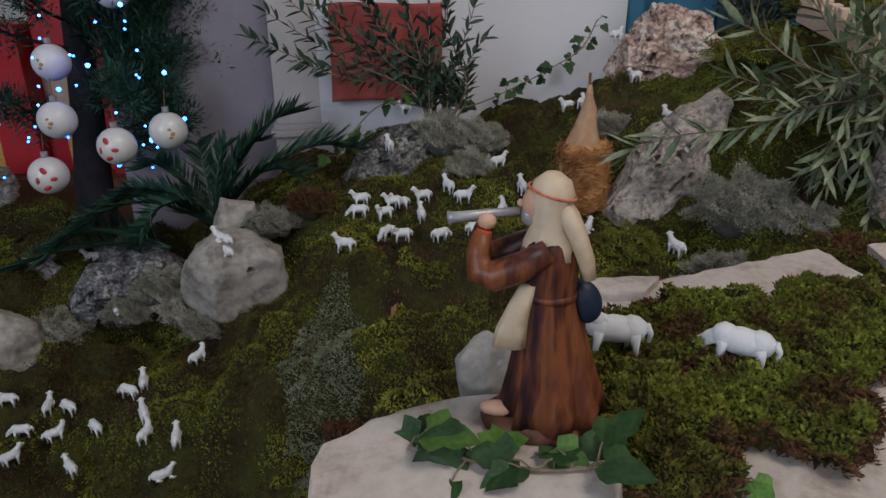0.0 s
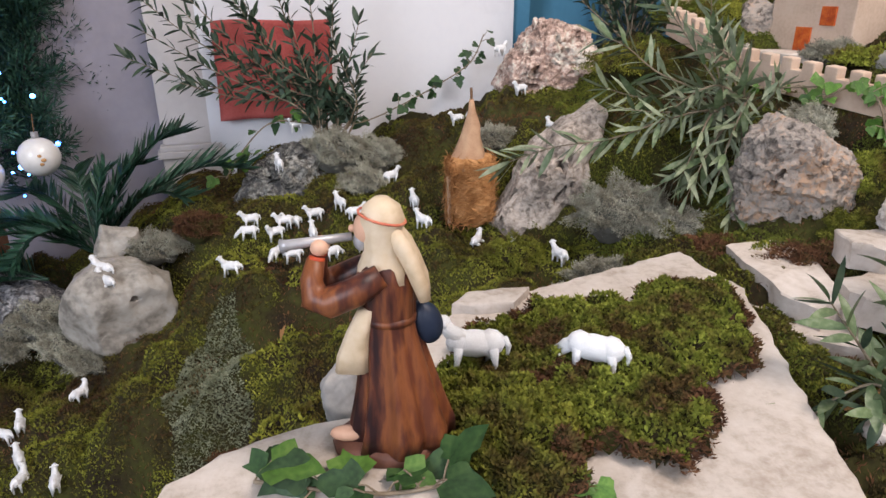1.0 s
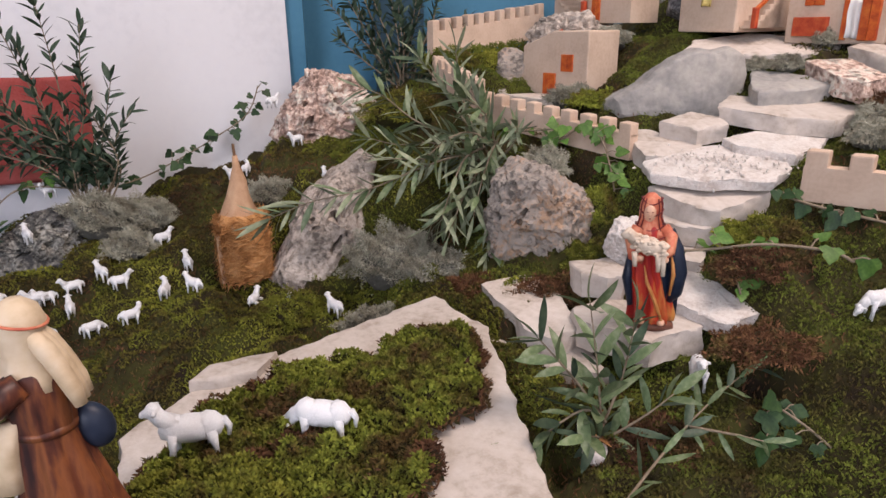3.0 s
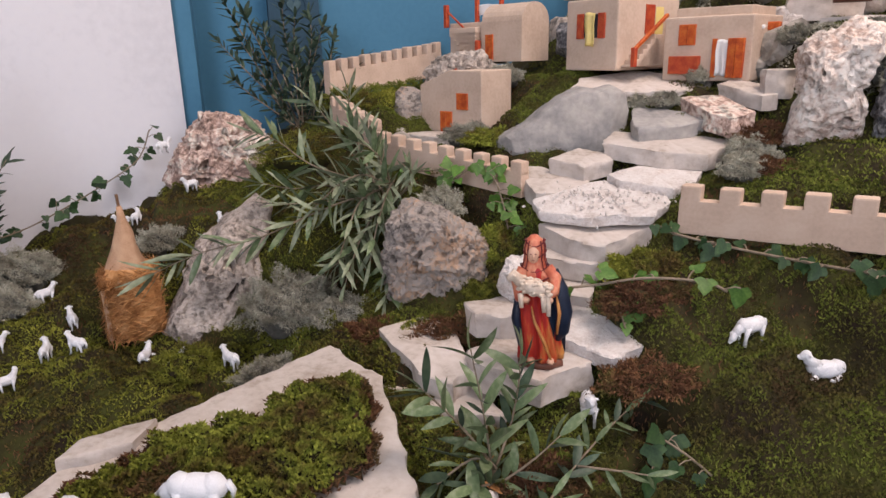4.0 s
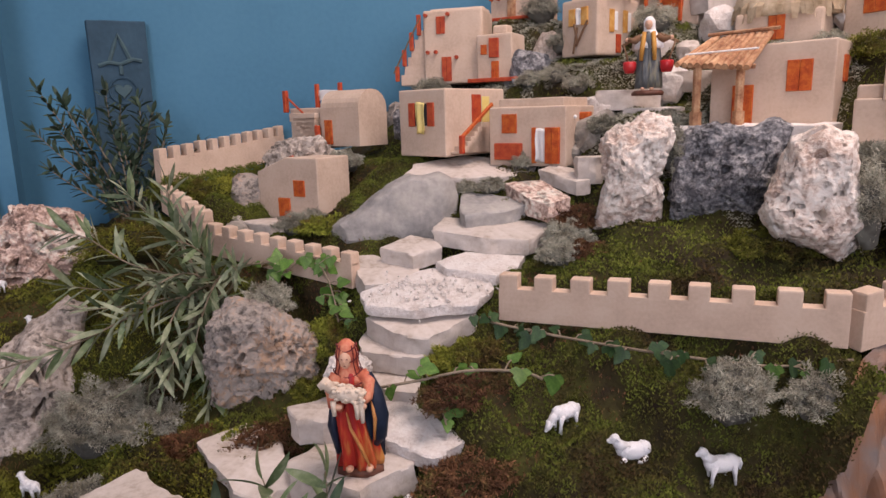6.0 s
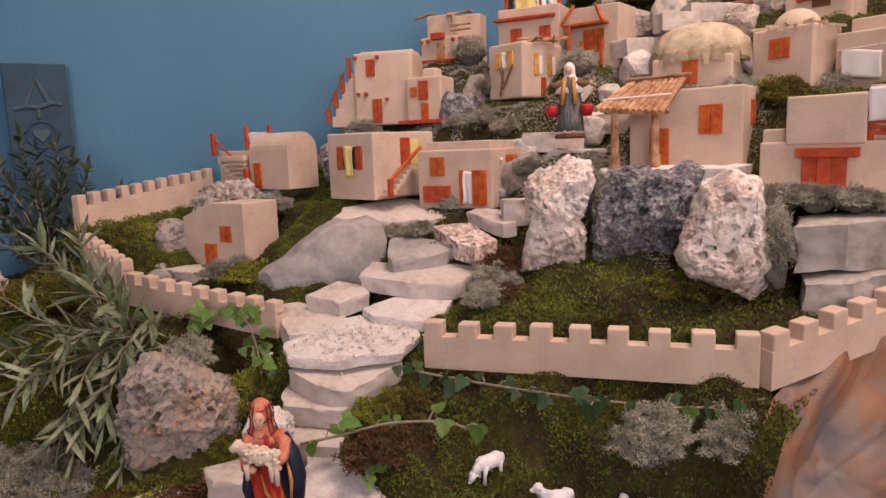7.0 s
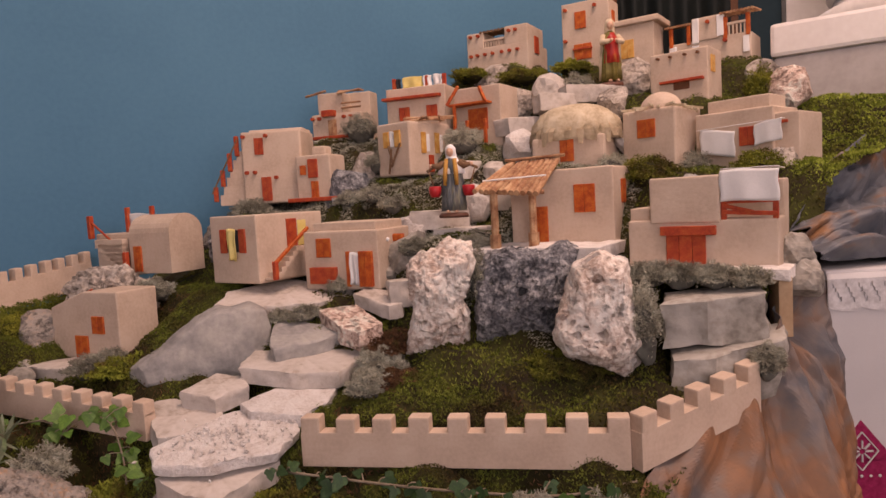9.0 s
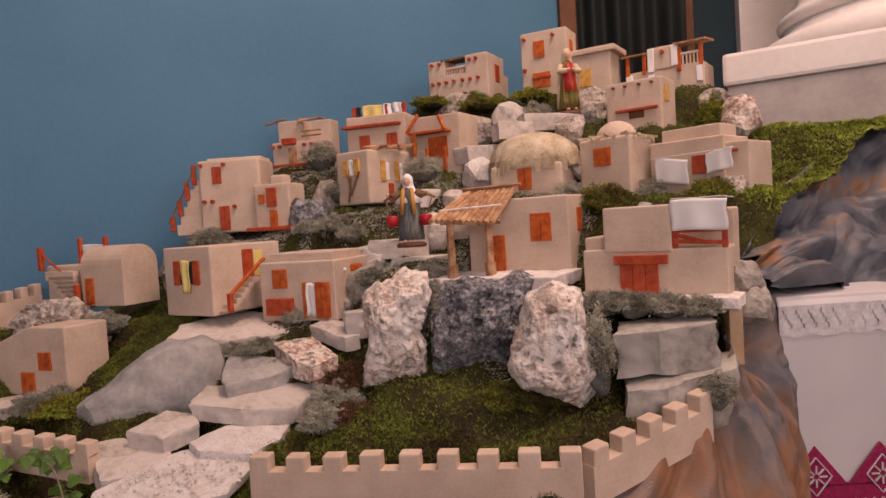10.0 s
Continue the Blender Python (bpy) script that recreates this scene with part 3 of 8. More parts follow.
# part of the slope that gets the moss coloured as lit
def lit_slope(x, y):
    return (x > 2.12) & (y < 0.30 + 0.15 * np.clip(x - 2.5, 0, 1) + 0.03 * lattice(x, y, 0.05, 12))


blades("moss_column_slope", scatter(60000, 2.12, 2.95, -0.2, 0.5, 15, lit_slope), 0.008, 0.0017, M_moss_slope_lit, lean=1.0, label="bright green moss sheet beside the column, coloured as if strongly lit")
blades("moss_town_bank", scatter(130000, 1.4, 2.95, -0.2, 1.7, 5, lambda x, y: ~stony(x, y) & ~lit_slope(x, y)), 0.0075, 0.0016, M_moss_deep, lean=1.0, label="green moss between the model houses")
blades("lichen_town_bank", scatter(90000, 1.6, 2.3, 0.5, 1.7, 8, stony), 0.0085, 0.0013, M_lichen, lean=1.8, label="grey lichen between the model houses")
blades("brown_moss", scatter(130000, -1.2, 1.45, 0.4, 1.9, 6, brown_noise), 0.008, 0.0011, M_moss_brown, label="dry brown moss stems")
blades("pale_moss_patch", scatter(30000, -0.36, -0.1, 0.9, 1.35, 7, grey_patch), 0.007, 0.0014, M_lichen_pale, label="pale grey green moss patch on the slope", lean=1.4)


# ------------------------------------------------------------------ stones
def rock(label, at, size, mat, seed, yaw=0.0, tilt=0.0, chop=7, rough=0.10, pits=0.0, fine=0.05, sub=5, name="rock", roll=0.0, holes=0):
    """A boulder: a ball chopped by random planes, then weathered. size: full width, depth, height; at: centre of its foot."""
    g = random.Random(seed)
    bm = bmesh.new()
    vs = bmesh.ops.create_icosphere(bm, subdivisions=sub, radius=1.0)["verts"]
    planes = []
    for k in range(chop + 10):
        z = 1 - 2 * (k + 0.5) / (chop + 10)
        a = 2.39996 * k + seed
        d = V(math.sqrt(1 - z * z) * math.cos(a) + g.gauss(0, 0.25), math.sqrt(1 - z * z) * math.sin(a) + g.gauss(0, 0.25), z + g.gauss(0, 0.25)).normalized()
        planes.append((d, g.uniform(0.72, 1.15)))
    caves = [(V(g.gauss(0, 1), g.gauss(0, 1), g.gauss(0, 0.7)).normalized(), g.uniform(0.045, 0.105)) for _ in range(holes)]
    o = V(seed * 1.37, seed * 0.71, seed * 2.3)
    for v in vs:
        p = v.co.normalized()
        r = 1.0 / (abs(p.x) ** 4 + abs(p.y) ** 4 + abs(p.z) ** 4) ** 0.25 if fine > 0.03 else 1.0
        for d, k in planes:
            c = p.dot(d)
            if c > 0.05:
                r = min(r, k / c)
        r *= 1 + rough * noise.fractal(p * 1.6 + o, 1.0, 2.0, 3) + fine * (1.6 * noise.fractal(p * 5 + o, 0.9, 2.1, 4) + 0.8 * noise.fractal(p * 15 + o, 0.8, 2.1, 3) + 0.9 * (0.5 - abs(noise.noise(p * 9 + o))))
        if pits:
            d1 = noise.voronoi(p * 3.4 + o)[0][0]
            d2 = noise.voronoi(p * 9.0 + o)[0][0]
            r -= pits * (max(0.0, 0.36 - d1) * 1.1 + 0.5 * max(0.0, 0.42 - d2))
        for d, w in caves:
            c = (p - d).length
            if c < w * 1.3:
                r -= 0.30 * min(1.0, (w * 1.3 - c) / (w * 0.5)) * (0.7 + noise.noise(p * 9 + o))
        v.co = p * r
    big = [max(v.co[k] for v in vs) - min(v.co[k] for v in vs) for k in range(3)]
    mid = [(max(v.co[k] for v in vs) + min(v.co[k] for v in vs)) / 2 for k in range(3)]
    for v in vs:
        v.co = V(*((v.co[k] - mid[k]) * size[k] * 0.96 / big[k] for k in range(3)))
    bmesh.ops.transform(bm, matrix=pose(0, 0, 0, tilt, roll, 0), verts=vs)
    low = min(v.co.z for v in vs)
    for v in vs:
        v.co.z -= low
    ob = part(name, bm, mat, smooth=fine < 0.03)
    ob.matrix_world = pose(*at, 0, 0, yaw)
    return tagged(ob, label, "rock")


def boulder(label, at, outline, depth, mat, seed, yaw=0.0, rough=0.10, fine=0.04, holes=0, hole=(0.05, 0.10), sub=5, lean=0.0, grain=1.0):
    """A weathered boulder with a given face: outline is its front in (across, up) about its middle, at that middle; lean tips it back."""
    g = random.Random(seed)
    bm = bmesh.new()
    vs = bmesh.ops.create_icosphere(bm, subdivisions=sub, radius=1.0)["verts"]
    ring = sorted((math.atan2(z, x), math.hypot(x, z)) for x, z in outline)
    ring = [(ring[-1][0] - 2 * math.pi, ring[-1][1])] + ring + [(ring[0][0] + 2 * math.pi, ring[0][1])]
    size = max(r for _, r in ring)

    def reach(a):
        for (a0, r0), (a1, r1) in zip(ring, ring[1:]):
            if a0 <= a <= a1:
                f = (a - a0) / max(1e-6, a1 - a0)
                return r0 * r1 * math.sin(max(1e-6, a1 - a0)) / max(1e-6, r0 * math.sin(a - a0) + r1 * math.sin(a1 - a)) if a1 - a0 < 2.6 else r0 + (r1 - r0) * f
        return size
    o = V(seed * 1.37, seed * 0.71, seed * 2.3)
    planes = [(V(g.gauss(0, 0.7), -abs(g.gauss(0, 1)) - 0.3, g.gauss(0, 0.6)).normalized(), g.uniform(0.70, 0.95)) for _ in range(7)]
    caves = [(V(g.gauss(0, 0.8), -abs(g.gauss(0.6, 0.5)), g.gauss(0, 0.7)).normalized(), g.uniform(*hole)) for _ in range(holes)]
    for v in vs:
        p = v.co.normalized()
        flat = math.hypot(p.x, p.z)
        a = math.atan2(p.z, p.x)
        r = reach(a) * flat ** 0.75
        q = V(math.cos(a) * r, math.copysign(abs(p.y) ** 0.8, p.y) * depth / 2, math.sin(a) * r)
        for d, k in planes:
            u = V(q.x / size, q.y / (depth / 2), q.z / size)
            over = u.dot(d) - k
            if over > 0:
                q -= V(d.x * size, d.y * depth / 2, d.z * size) * over * 0.8
        f = q / size
        c = rough * noise.fractal(f * 1.7 + o, 1.0, 2.0, 3) + fine * grain * (1.4 * noise.fractal(f * 5 + o, 0.9, 2.1, 4) + 0.9 * noise.fractal(f * 14 + o, 0.8, 2.1, 3) - 1.1 * max(0.0, 0.30 - noise.voronoi(f * 7 + o)[0][0]))
        for d, w in caves:
            m = (p - d).length
            if m < w * 1.25:
                c -= 0.24 * min(1.0, (w * 1.25 - m) / (w * 0.4))
        v.co = q + p * c * size
    ob = part("rock", bm, mat, smooth=True)
    ob.data.set_sharp_from_angle(angle=radians(40 if fine > 0.02 else 30))
    ob.matrix_world = pose(*at, lean, 0, yaw)
    return tagged(ob, label, "rock")


def slab(label, outline, top, thick, mat, seed, tilt=(0, 0), name="stone_slab"):
    """A flat quarry stone with a broken rim: outline is its plan, counter-clockwise or clockwise."""
    g = random.Random(seed)
    pts = [V(*p, 0) for p in outline]
    area = sum(a.x * b.y - b.x * a.y for a, b in zip(pts, pts[1:] + pts[:1]))
    if area < 0:
        pts.reverse()
    c = sum(pts, V(0, 0, 0)) / len(pts)
    rim = []
    for a, b in zip(pts, pts[1:] + pts[:1]):
        n = max(2, int((b - a).length / 0.012))
        for k in range(n):
            p = a.lerp(b, k / n)
            d = (p - c).normalized()
            rim.append(p + d * (g.uniform(-0.0018, 0.0018) + 0.006 * noise.noise(p * 22 + V(seed, 0, 0))))
    bm = bmesh.new()
    rows = []
    sides = max(3, int(thick / 0.007))
    for s, dz in [(0.3, 0.0), (0.6, 0.0), (0.82, 0.0), (0.94, -0.0003), (0.985, -0.001), (1.0, -0.0035)] + [(1.0 - 0.02 * (k / sides) ** 2, -0.0035 - (thick - 0.0035) * k / sides) for k in range(1, sides + 1)]:
        row = []
        for p in rim:
            x, y = (p.x - c.x) * s, (p.y - c.y) * s
            q = V(x, y, dz)
            if dz < -0.002:
                out = q.xy.normalized() * ((0.016 * noise.noise(q * 13 + V(seed, 3, 0)) if thick > 0.075 else 0.0) + 0.0065 * noise.fractal(q * 30 + V(seed, 0, seed), 1.0, 2.0, 4) + 0.001 * noise.noise(V(x * 6, y * 6, dz * 60) + V(0, seed, 0)))
                x, y = x + out.x, y + out.y
            flat = 0.0022 * noise.fractal(V(x, y, 0) * 14 + V(seed, seed, 0), 1.0, 2.0, 4)
            row.append(bm.verts.new((x, y, dz + flat + tilt[0] * x + tilt[1] * y)))
        rows.append(row)
    m = len(rim)
    top_v = bm.verts.new((0, 0, 0))
    for k in range(m):
        bm.faces.new((top_v, rows[0][k], rows[0][(k + 1) % m]))
        for r0, r1 in zip(rows, rows[1:]):
            bm.faces.new((r0[k], r1[k], r1[(k + 1) % m], r0[(k + 1) % m]))
    bm.faces.new(rows[-1][::-1])
    bmesh.ops.recalc_face_normals(bm, faces=bm.faces)
    ob = part(name, bm, mat, smooth=True)
    ob.data.set_sharp_from_angle(angle=radians(28))
    ob.matrix_world = pose(c.x, c.y, top)
    return tagged(ob, label, "stone slab")


def block(label, at, length, width, top, thick, mat, seed, yaw, tilt=(0, 0)):
    """A quarry stone of about that plan, with five to seven corners."""
    g = random.Random(seed)
    out = []
    corners = [(-1, -0.8), (-0.2, -1), (0.75, -0.95), (1, -0.1), (0.8, 0.85), (-0.1, 1), (-0.95, 0.75)]
    for k, (u, v) in enumerate(corners):
        if g.random() < 0.3 and k not in (0, 3):
            continue
        p = pose(0, 0, 0, 0, 0, yaw) @ V(length / 2 * (u + g.uniform(-0.14, 0.14)), width / 2 * (v + g.uniform(-0.18, 0.18)), 0)
        out.append((at[0] + p.x, at[1] + p.y))
    return slab(label, out, top, thick, mat, seed, tilt)


slab("broad pale limestone slab under the flute player", [(-0.112, 0.448), (-0.110, 0.474), (-0.088, 0.486), (-0.062, 0.506), (-0.008, 0.531), (0.03, 0.545), (0.135, 0.545), (0.165, 0.476), (0.13, 0.40), (0.0, 0.36), (-0.10, 0.38)], 1.069, 0.085, M_lime, 1, (0, 0.03))
slab("large pale limestone slab half covered by moss", [(0.10, 0.73), (0.18, 0.80), (0.32, 0.86), (0.58, 0.95), (0.61, 0.81), (0.58, 0.69), (0.53, 0.51), (0.50, 0.38), (0.31, 0.36), (0.14, 0.44)], 1.042, 0.06, M_lime, 2, (0.02, 0.05))
slab("small pale stone at the edge of the slab", [(0.185, 0.80), (0.21, 0.835), (0.30, 0.84), (0.27, 0.79)], 1.062, 0.05, M_lime, 3)
rock("grey angular stone behind the flute player", (0.05, 0.655, 0.985), (0.085, 0.06, 0.09), M_smooth_rock, 4, 20, 0, 12, 0.05, 0, 0.02)
slab("square pale limestone block", [(0.683, 0.992), (0.772, 1.000), (0.800, 0.935), (0.764, 0.795), (0.708, 0.765), (0.678, 0.82)], 1.045, 0.042, M_lime, 5, (0.03, 0.05))
slab("pale limestone slab under the block", [(0.66, 0.98), (0.635, 0.88), (0.675, 0.76), (0.76, 0.70), (0.78, 0.82), (0.73, 0.98)], 1.002, 0.05, M_lime, 6)
slab("pale limestone slab under the robed figurine", [(0.762, 0.810), (0.834, 0.835), (0.922, 0.740), (0.903, 0.676), (0.80, 0.668), (0.742, 0.770)], 1.061, 0.046, M_lime, 7)
slab("cream flat stone with a thin edge", [(0.950, 0.826), (1.008, 0.828), (1.045, 0.670), (1.011, 0.632), (0.917, 0.652), (0.880, 0.739)], 1.090, 0.026, M_lime_white, 8, (0.10, 0.10))
slab("small square limestone block", [(0.812, 0.900), (0.885, 0.895), (0.880, 0.828), (0.850, 0.803), (0.796, 0.845)], 1.103, 0.045, M_lime, 9)
rock("knobbly white stone behind the robed figurine", (0.915, 0.885, 1.08), (0.10, 0.09, 0.10), M_lime_white, 10, 40)
slab("white limestone step", [(0.993, 0.942), (1.050, 0.938), (1.169, 0.852), (1.155, 0.816), (1.033, 0.801), (0.996, 0.857)], 1.207, 0.036, M_lime, 11, (0.10, 0.13))
slab("white limestone step below", [(0.973, 0.938), (1.013, 0.961), (1.075, 0.835), (1.058, 0.805), (1.012, 0.815), (0.951, 0.895)], 1.168, 0.035, M_lime, 12, (0.10, 0.13))
block("limestone step at the foot of the path", (0.985, 0.86), 0.14, 0.10, 1.125, 0.05, M_lime, 46, -50, (0.10, 0.13))
slab("broken white step covered in stone chips", [(1.016, 0.986), (1.129, 0.990), (1.191, 0.985), (1.246, 0.882), (1.212, 0.836), (1.143, 0.801), (1.041, 0.862), (0.985, 0.932)], 1.247, 0.020, M_lime_white, 13, (0.10, 0.13))
slab("flat limestone step beside the castle wall", [(1.095, 1.165), (1.143, 1.141), (1.170, 1.004), (1.124, 0.965), (1.036, 1.012)], 1.262, 0.035, M_lime, 14, (0.10, 0.13))
slab("white limestone step", [(1.184, 0.980), (1.268, 0.975), (1.358, 0.890), (1.294, 0.848), (1.230, 0.845), (1.182, 0.930)], 1.276, 0.032, M_lime_white, 15, (0.10, 0.13))
slab("small limestone block on the path", [(1.129, 1.092), (1.225, 1.112), (1.247, 1.056), (1.230, 1.014), (1.156, 1.011)], 1.302, 0.036, M_lime, 16, (0.10, 0.13))
slab("thick limestone slab on the path", [(1.238, 1.047), (1.308, 1.098), (1.350, 1.045), (1.475, 0.925), (1.447, 0.890), (1.348, 0.868), (1.283, 0.947)], 1.331, 0.034, M_lime, 17, (0.12, 0.15))
slab("grey triangular slab on the path", [(1.319, 1.058), (1.392, 1.125), (1.449, 1.003), (1.435, 0.954), (1.370, 0.966), (1.296, 1.007)], 1.373, 0.036, M_smooth_rock, 18, (0.16, 0.18))
slab("long pale slab below the houses", [(1.328, 1.270), (1.392, 1.320), (1.531, 1.276), (1.601, 1.155), (1.601, 1.089), (1.525, 1.060), (1.439, 1.120), (1.361, 1.196)], 1.439, 0.030, M_lime, 19, (0.16, 0.18))
slab("pale slab below the houses", [(1.532, 1.010), (1.581, 1.018), (1.606, 0.919), (1.558, 0.883), (1.526, 0.894)], 1.432, 0.032, M_lime, 20, (0.16, 0.18))
slab("rough pinkish stone on the path", [(1.446, 1.042), (1.522, 0.997), (1.484, 0.872), (1.415, 0.877), (1.419, 0.949)], 1.398, 0.040, M_lime_pink, 21, (0.16, 0.18))
block("small pale block beside the house", (1.58, 0.90), 0.06, 0.05, 1.47, 0.06, M_lime, 22, -40)
boulder("smooth grey boulder lying by the path", (1.257, 1.215, 1.362), [(-0.160, -0.045), (-0.077, 0.004), (-0.016, 0.054), (0.040, 0.078), (0.069, 0.070), (0.105, 0.078), (0.140, 0.060), (0.152, 0.018), (0.13, -0.08), (0.028, -0.11), (-0.062, -0.10), (-0.15, -0.085)], 0.17, M_smooth_rock, 23, -33, 0.05, 0.008, 1, (0.05, 0.07))

boulder("pitted pinkish limestone boulder", (0.597, 1.88, 1.258), [(-0.149, -0.06), (-0.109, 0.032), (-0.027, 0.112), (0.083, 0.093), (0.149, 0.027), (0.128, -0.07), (0.028, -0.13), (-0.1, -0.11)], 0.22, M_lime_pink, 31, -11, 0.10, 0.050, 26, sub=6)
boulder("slanting pale limestone boulder with flat faces", (0.494, 1.46, 1.062), [(-0.129, -0.12), (-0.063, 0.014), (0.031, 0.117), (0.097, 0.154), (0.129, 0.127), (0.097, 0.035), (0.109, -0.034), (0.05, -0.16), (-0.011, -0.18), (-0.108, -0.17)], 0.17, M_grey_rock, 32, -11, 0.08, 0.030, 16, (0.04, 0.08))
boulder("rough grey boulder with pink patches", (0.848, 1.08, 1.140), [(-0.103, 0.005), (-0.079, 0.077), (-0.040, 0.105), (0.013, 0.098), (0.066, 0.053), (0.103, 0.011), (0.091, -0.06), (0.028, -0.10), (-0.035, -0.115), (-0.10, -0.095)], 0.17, M_rust_rock, 33, -26, 0.09, 0.040, 12, (0.03, 0.07), sub=6)
boulder("dark rough boulder with a white sheep on it", (-0.146, 1.735, 0.990), [(-0.129, -0.055), (-0.090, 0.018), (-0.024, 0.050), (0.045, 0.091), (0.105, 0.069), (0.129, 0.006), (0.096, -0.07), (-0.009, -0.11), (-0.11, -0.10)], 0.16, M_dark_lichen_rock, 34, 11, 0.12, 0.060, 14)
boulder("smooth tan boulder with flat faces", (-0.506, 1.468, 0.777), [(-0.126, 0.023), (-0.085, 0.079), (-0.032, 0.112), (0.058, 0.091), (0.117, 0.044), (0.126, -0.018), (0.109, -0.085), (0.017, -0.125), (-0.064, -0.10), (-0.103, -0.112), (-0.126, -0.051)], 0.19, M_tan_rock, 35, 20, 0.09, 0.012, 2, (0.05, 0.08))
boulder("slender tan stone behind the boulder", (-0.521, 1.549, 0.885), [(-0.066, -0.06), (-0.022, 0.062), (0.058, 0.042), (0.062, 0.016), (0.012, -0.02), (0.0, -0.07)], 0.07, M_tan_rock, 36, 22, 0.05, 0.012)
rock("grey boulder at the edge of the bank", (-1.07, 1.60, 0.62), (0.16, 0.14, 0.16), M_smooth_rock, 37, 15)
rock("pale pitted boulder at the edge of the bank", (-1.09, 1.40, 0.48), (0.26, 0.16, 0.24), M_tan_rock, 38, 15, 0, 6, 0.1, 0.12, 0.02)
rock("dark boulder on the bank", (-0.84, 1.66, 0.66), (0.28, 0.16, 0.14), M_dark_rock, 39, 10)
boulder("dark lichened rock on the lower bank", (-0.80, 1.545, 0.735), [(-0.14, -0.05), (-0.10, 0.03), (-0.02, 0.065), (0.07, 0.05), (0.13, 0.0), (0.12, -0.08), (0.0, -0.10), (-0.12, -0.09)], 0.14, M_dark_rock, 47, 22, 0.12, 0.05, 8)
rock("tan boulder beside the tree", (-1.45, 1.95, 0.78), (0.3, 0.2, 0.16), M_tan_rock, 40, 10)

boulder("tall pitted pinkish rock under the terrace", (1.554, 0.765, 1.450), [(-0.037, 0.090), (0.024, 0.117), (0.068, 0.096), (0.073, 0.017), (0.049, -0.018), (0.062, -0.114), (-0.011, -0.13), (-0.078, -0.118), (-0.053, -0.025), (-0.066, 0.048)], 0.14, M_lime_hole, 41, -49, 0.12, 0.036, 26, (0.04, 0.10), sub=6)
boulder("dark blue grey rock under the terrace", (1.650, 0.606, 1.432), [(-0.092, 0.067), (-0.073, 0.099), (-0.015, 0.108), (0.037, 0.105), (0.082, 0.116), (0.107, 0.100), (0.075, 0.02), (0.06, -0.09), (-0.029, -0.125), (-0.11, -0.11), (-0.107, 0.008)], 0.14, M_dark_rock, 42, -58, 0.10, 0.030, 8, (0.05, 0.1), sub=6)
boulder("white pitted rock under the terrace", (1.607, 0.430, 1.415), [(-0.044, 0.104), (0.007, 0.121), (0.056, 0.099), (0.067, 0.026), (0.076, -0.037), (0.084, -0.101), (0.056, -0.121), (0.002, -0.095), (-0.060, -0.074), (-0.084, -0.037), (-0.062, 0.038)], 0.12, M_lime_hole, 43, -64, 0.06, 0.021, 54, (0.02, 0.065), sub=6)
slab("flat greenish grey stone under the terrace", [(1.682, 0.332), (1.655, 0.325), (1.672, 0.25), (1.725, 0.165), (1.79, 0.19), (1.78, 0.28), (1.73, 0.35)], 1.447, 0.085, M_tan_rock, 44, (0.10, -0.05))
slab("flat greenish grey stone wedged below", [(1.63, 0.30), (1.655, 0.23), (1.72, 0.14), (1.80, 0.16), (1.79, 0.27), (1.70, 0.33)], 1.362, 0.10, M_tan_rock, 45, (0.2, -0.12))
for k, (x, y, z, s, mt) in enumerate(((1.70, 0.97, 1.48, 0.12, M_tan_rock), (1.69, 0.83, 1.47, 0.09, M_lime_white), (1.76, 1.13, 1.52, 0.09, M_lime_white), (1.64, 1.02, 1.45, 0.08, M_tan_rock), (1.86, 1.22, 1.62, 0.10, M_lime_white), (2.10, 0.90, 1.74, 0.12, M_lime_white), (2.52, 0.30, 1.84, 0.14, M_lime_pink), (2.28, 0.70, 1.86, 0.10, M_grey_rock), (2.22, 0.62, 1.76, 0.09, M_lime_white), (1.62, 1.48, 1.52, 0.10, M_lime_pink), (1.72, 0.93, 1.50, 0.07, M_tan_rock), (1.69, 0.88, 1.48, 0.06, M_lime), (1.79, 1.04, 1.55, 0.085, M_lime_white), (1.70, 1.10, 1.52, 0.08, M_dark_rock), (1.86, 1.36, 1.62, 0.16, M_dark_rock), (1.93, 1.33, 1.70, 0.13, M_grey_rock),
                                      (1.52, 1.50, 1.50, 0.12, M_dark_rock), (1.58, 1.64, 1.53, 0.11, M_grey_rock), (1.24, 1.72, 1.36, 0.13, M_grey_rock), (1.125, 1.705, 1.325, 0.13, M_rust_rock), (1.90, 0.92, 1.60, 0.11, M_lime_white), (2.02, 0.93, 1.68, 0.09, M_lime), (1.90, 0.15, 1.44, 0.08, M_tan_rock),
                                      (2.30, 1.05, 1.88, 0.15, M_grey_rock), (2.42, 1.18, 1.93, 0.20, M_grey_rock), (2.34, 0.92, 1.88, 0.16, M_lime), (2.46, 0.72, 1.93, 0.14, M_grey_rock), (2.40, 0.86, 1.92, 0.09, M_dark_rock), (2.62, 0.38, 1.90, 0.13, M_grey_rock), (2.20, 0.24, 1.62, 0.13, M_grey_rock), (2.08, 0.42, 1.60, 0.10, M_smooth_rock), (1.03, 1.62, 1.30, 0.05, M_tan_rock))):
    rock("weathered limestone rock between the houses", (x, y, z - 0.02), (s * 1.15, s * 0.9, s), mt, 60 + k, 37 * k, 0, 7, 0.12, 0.1, 0.04, 3)
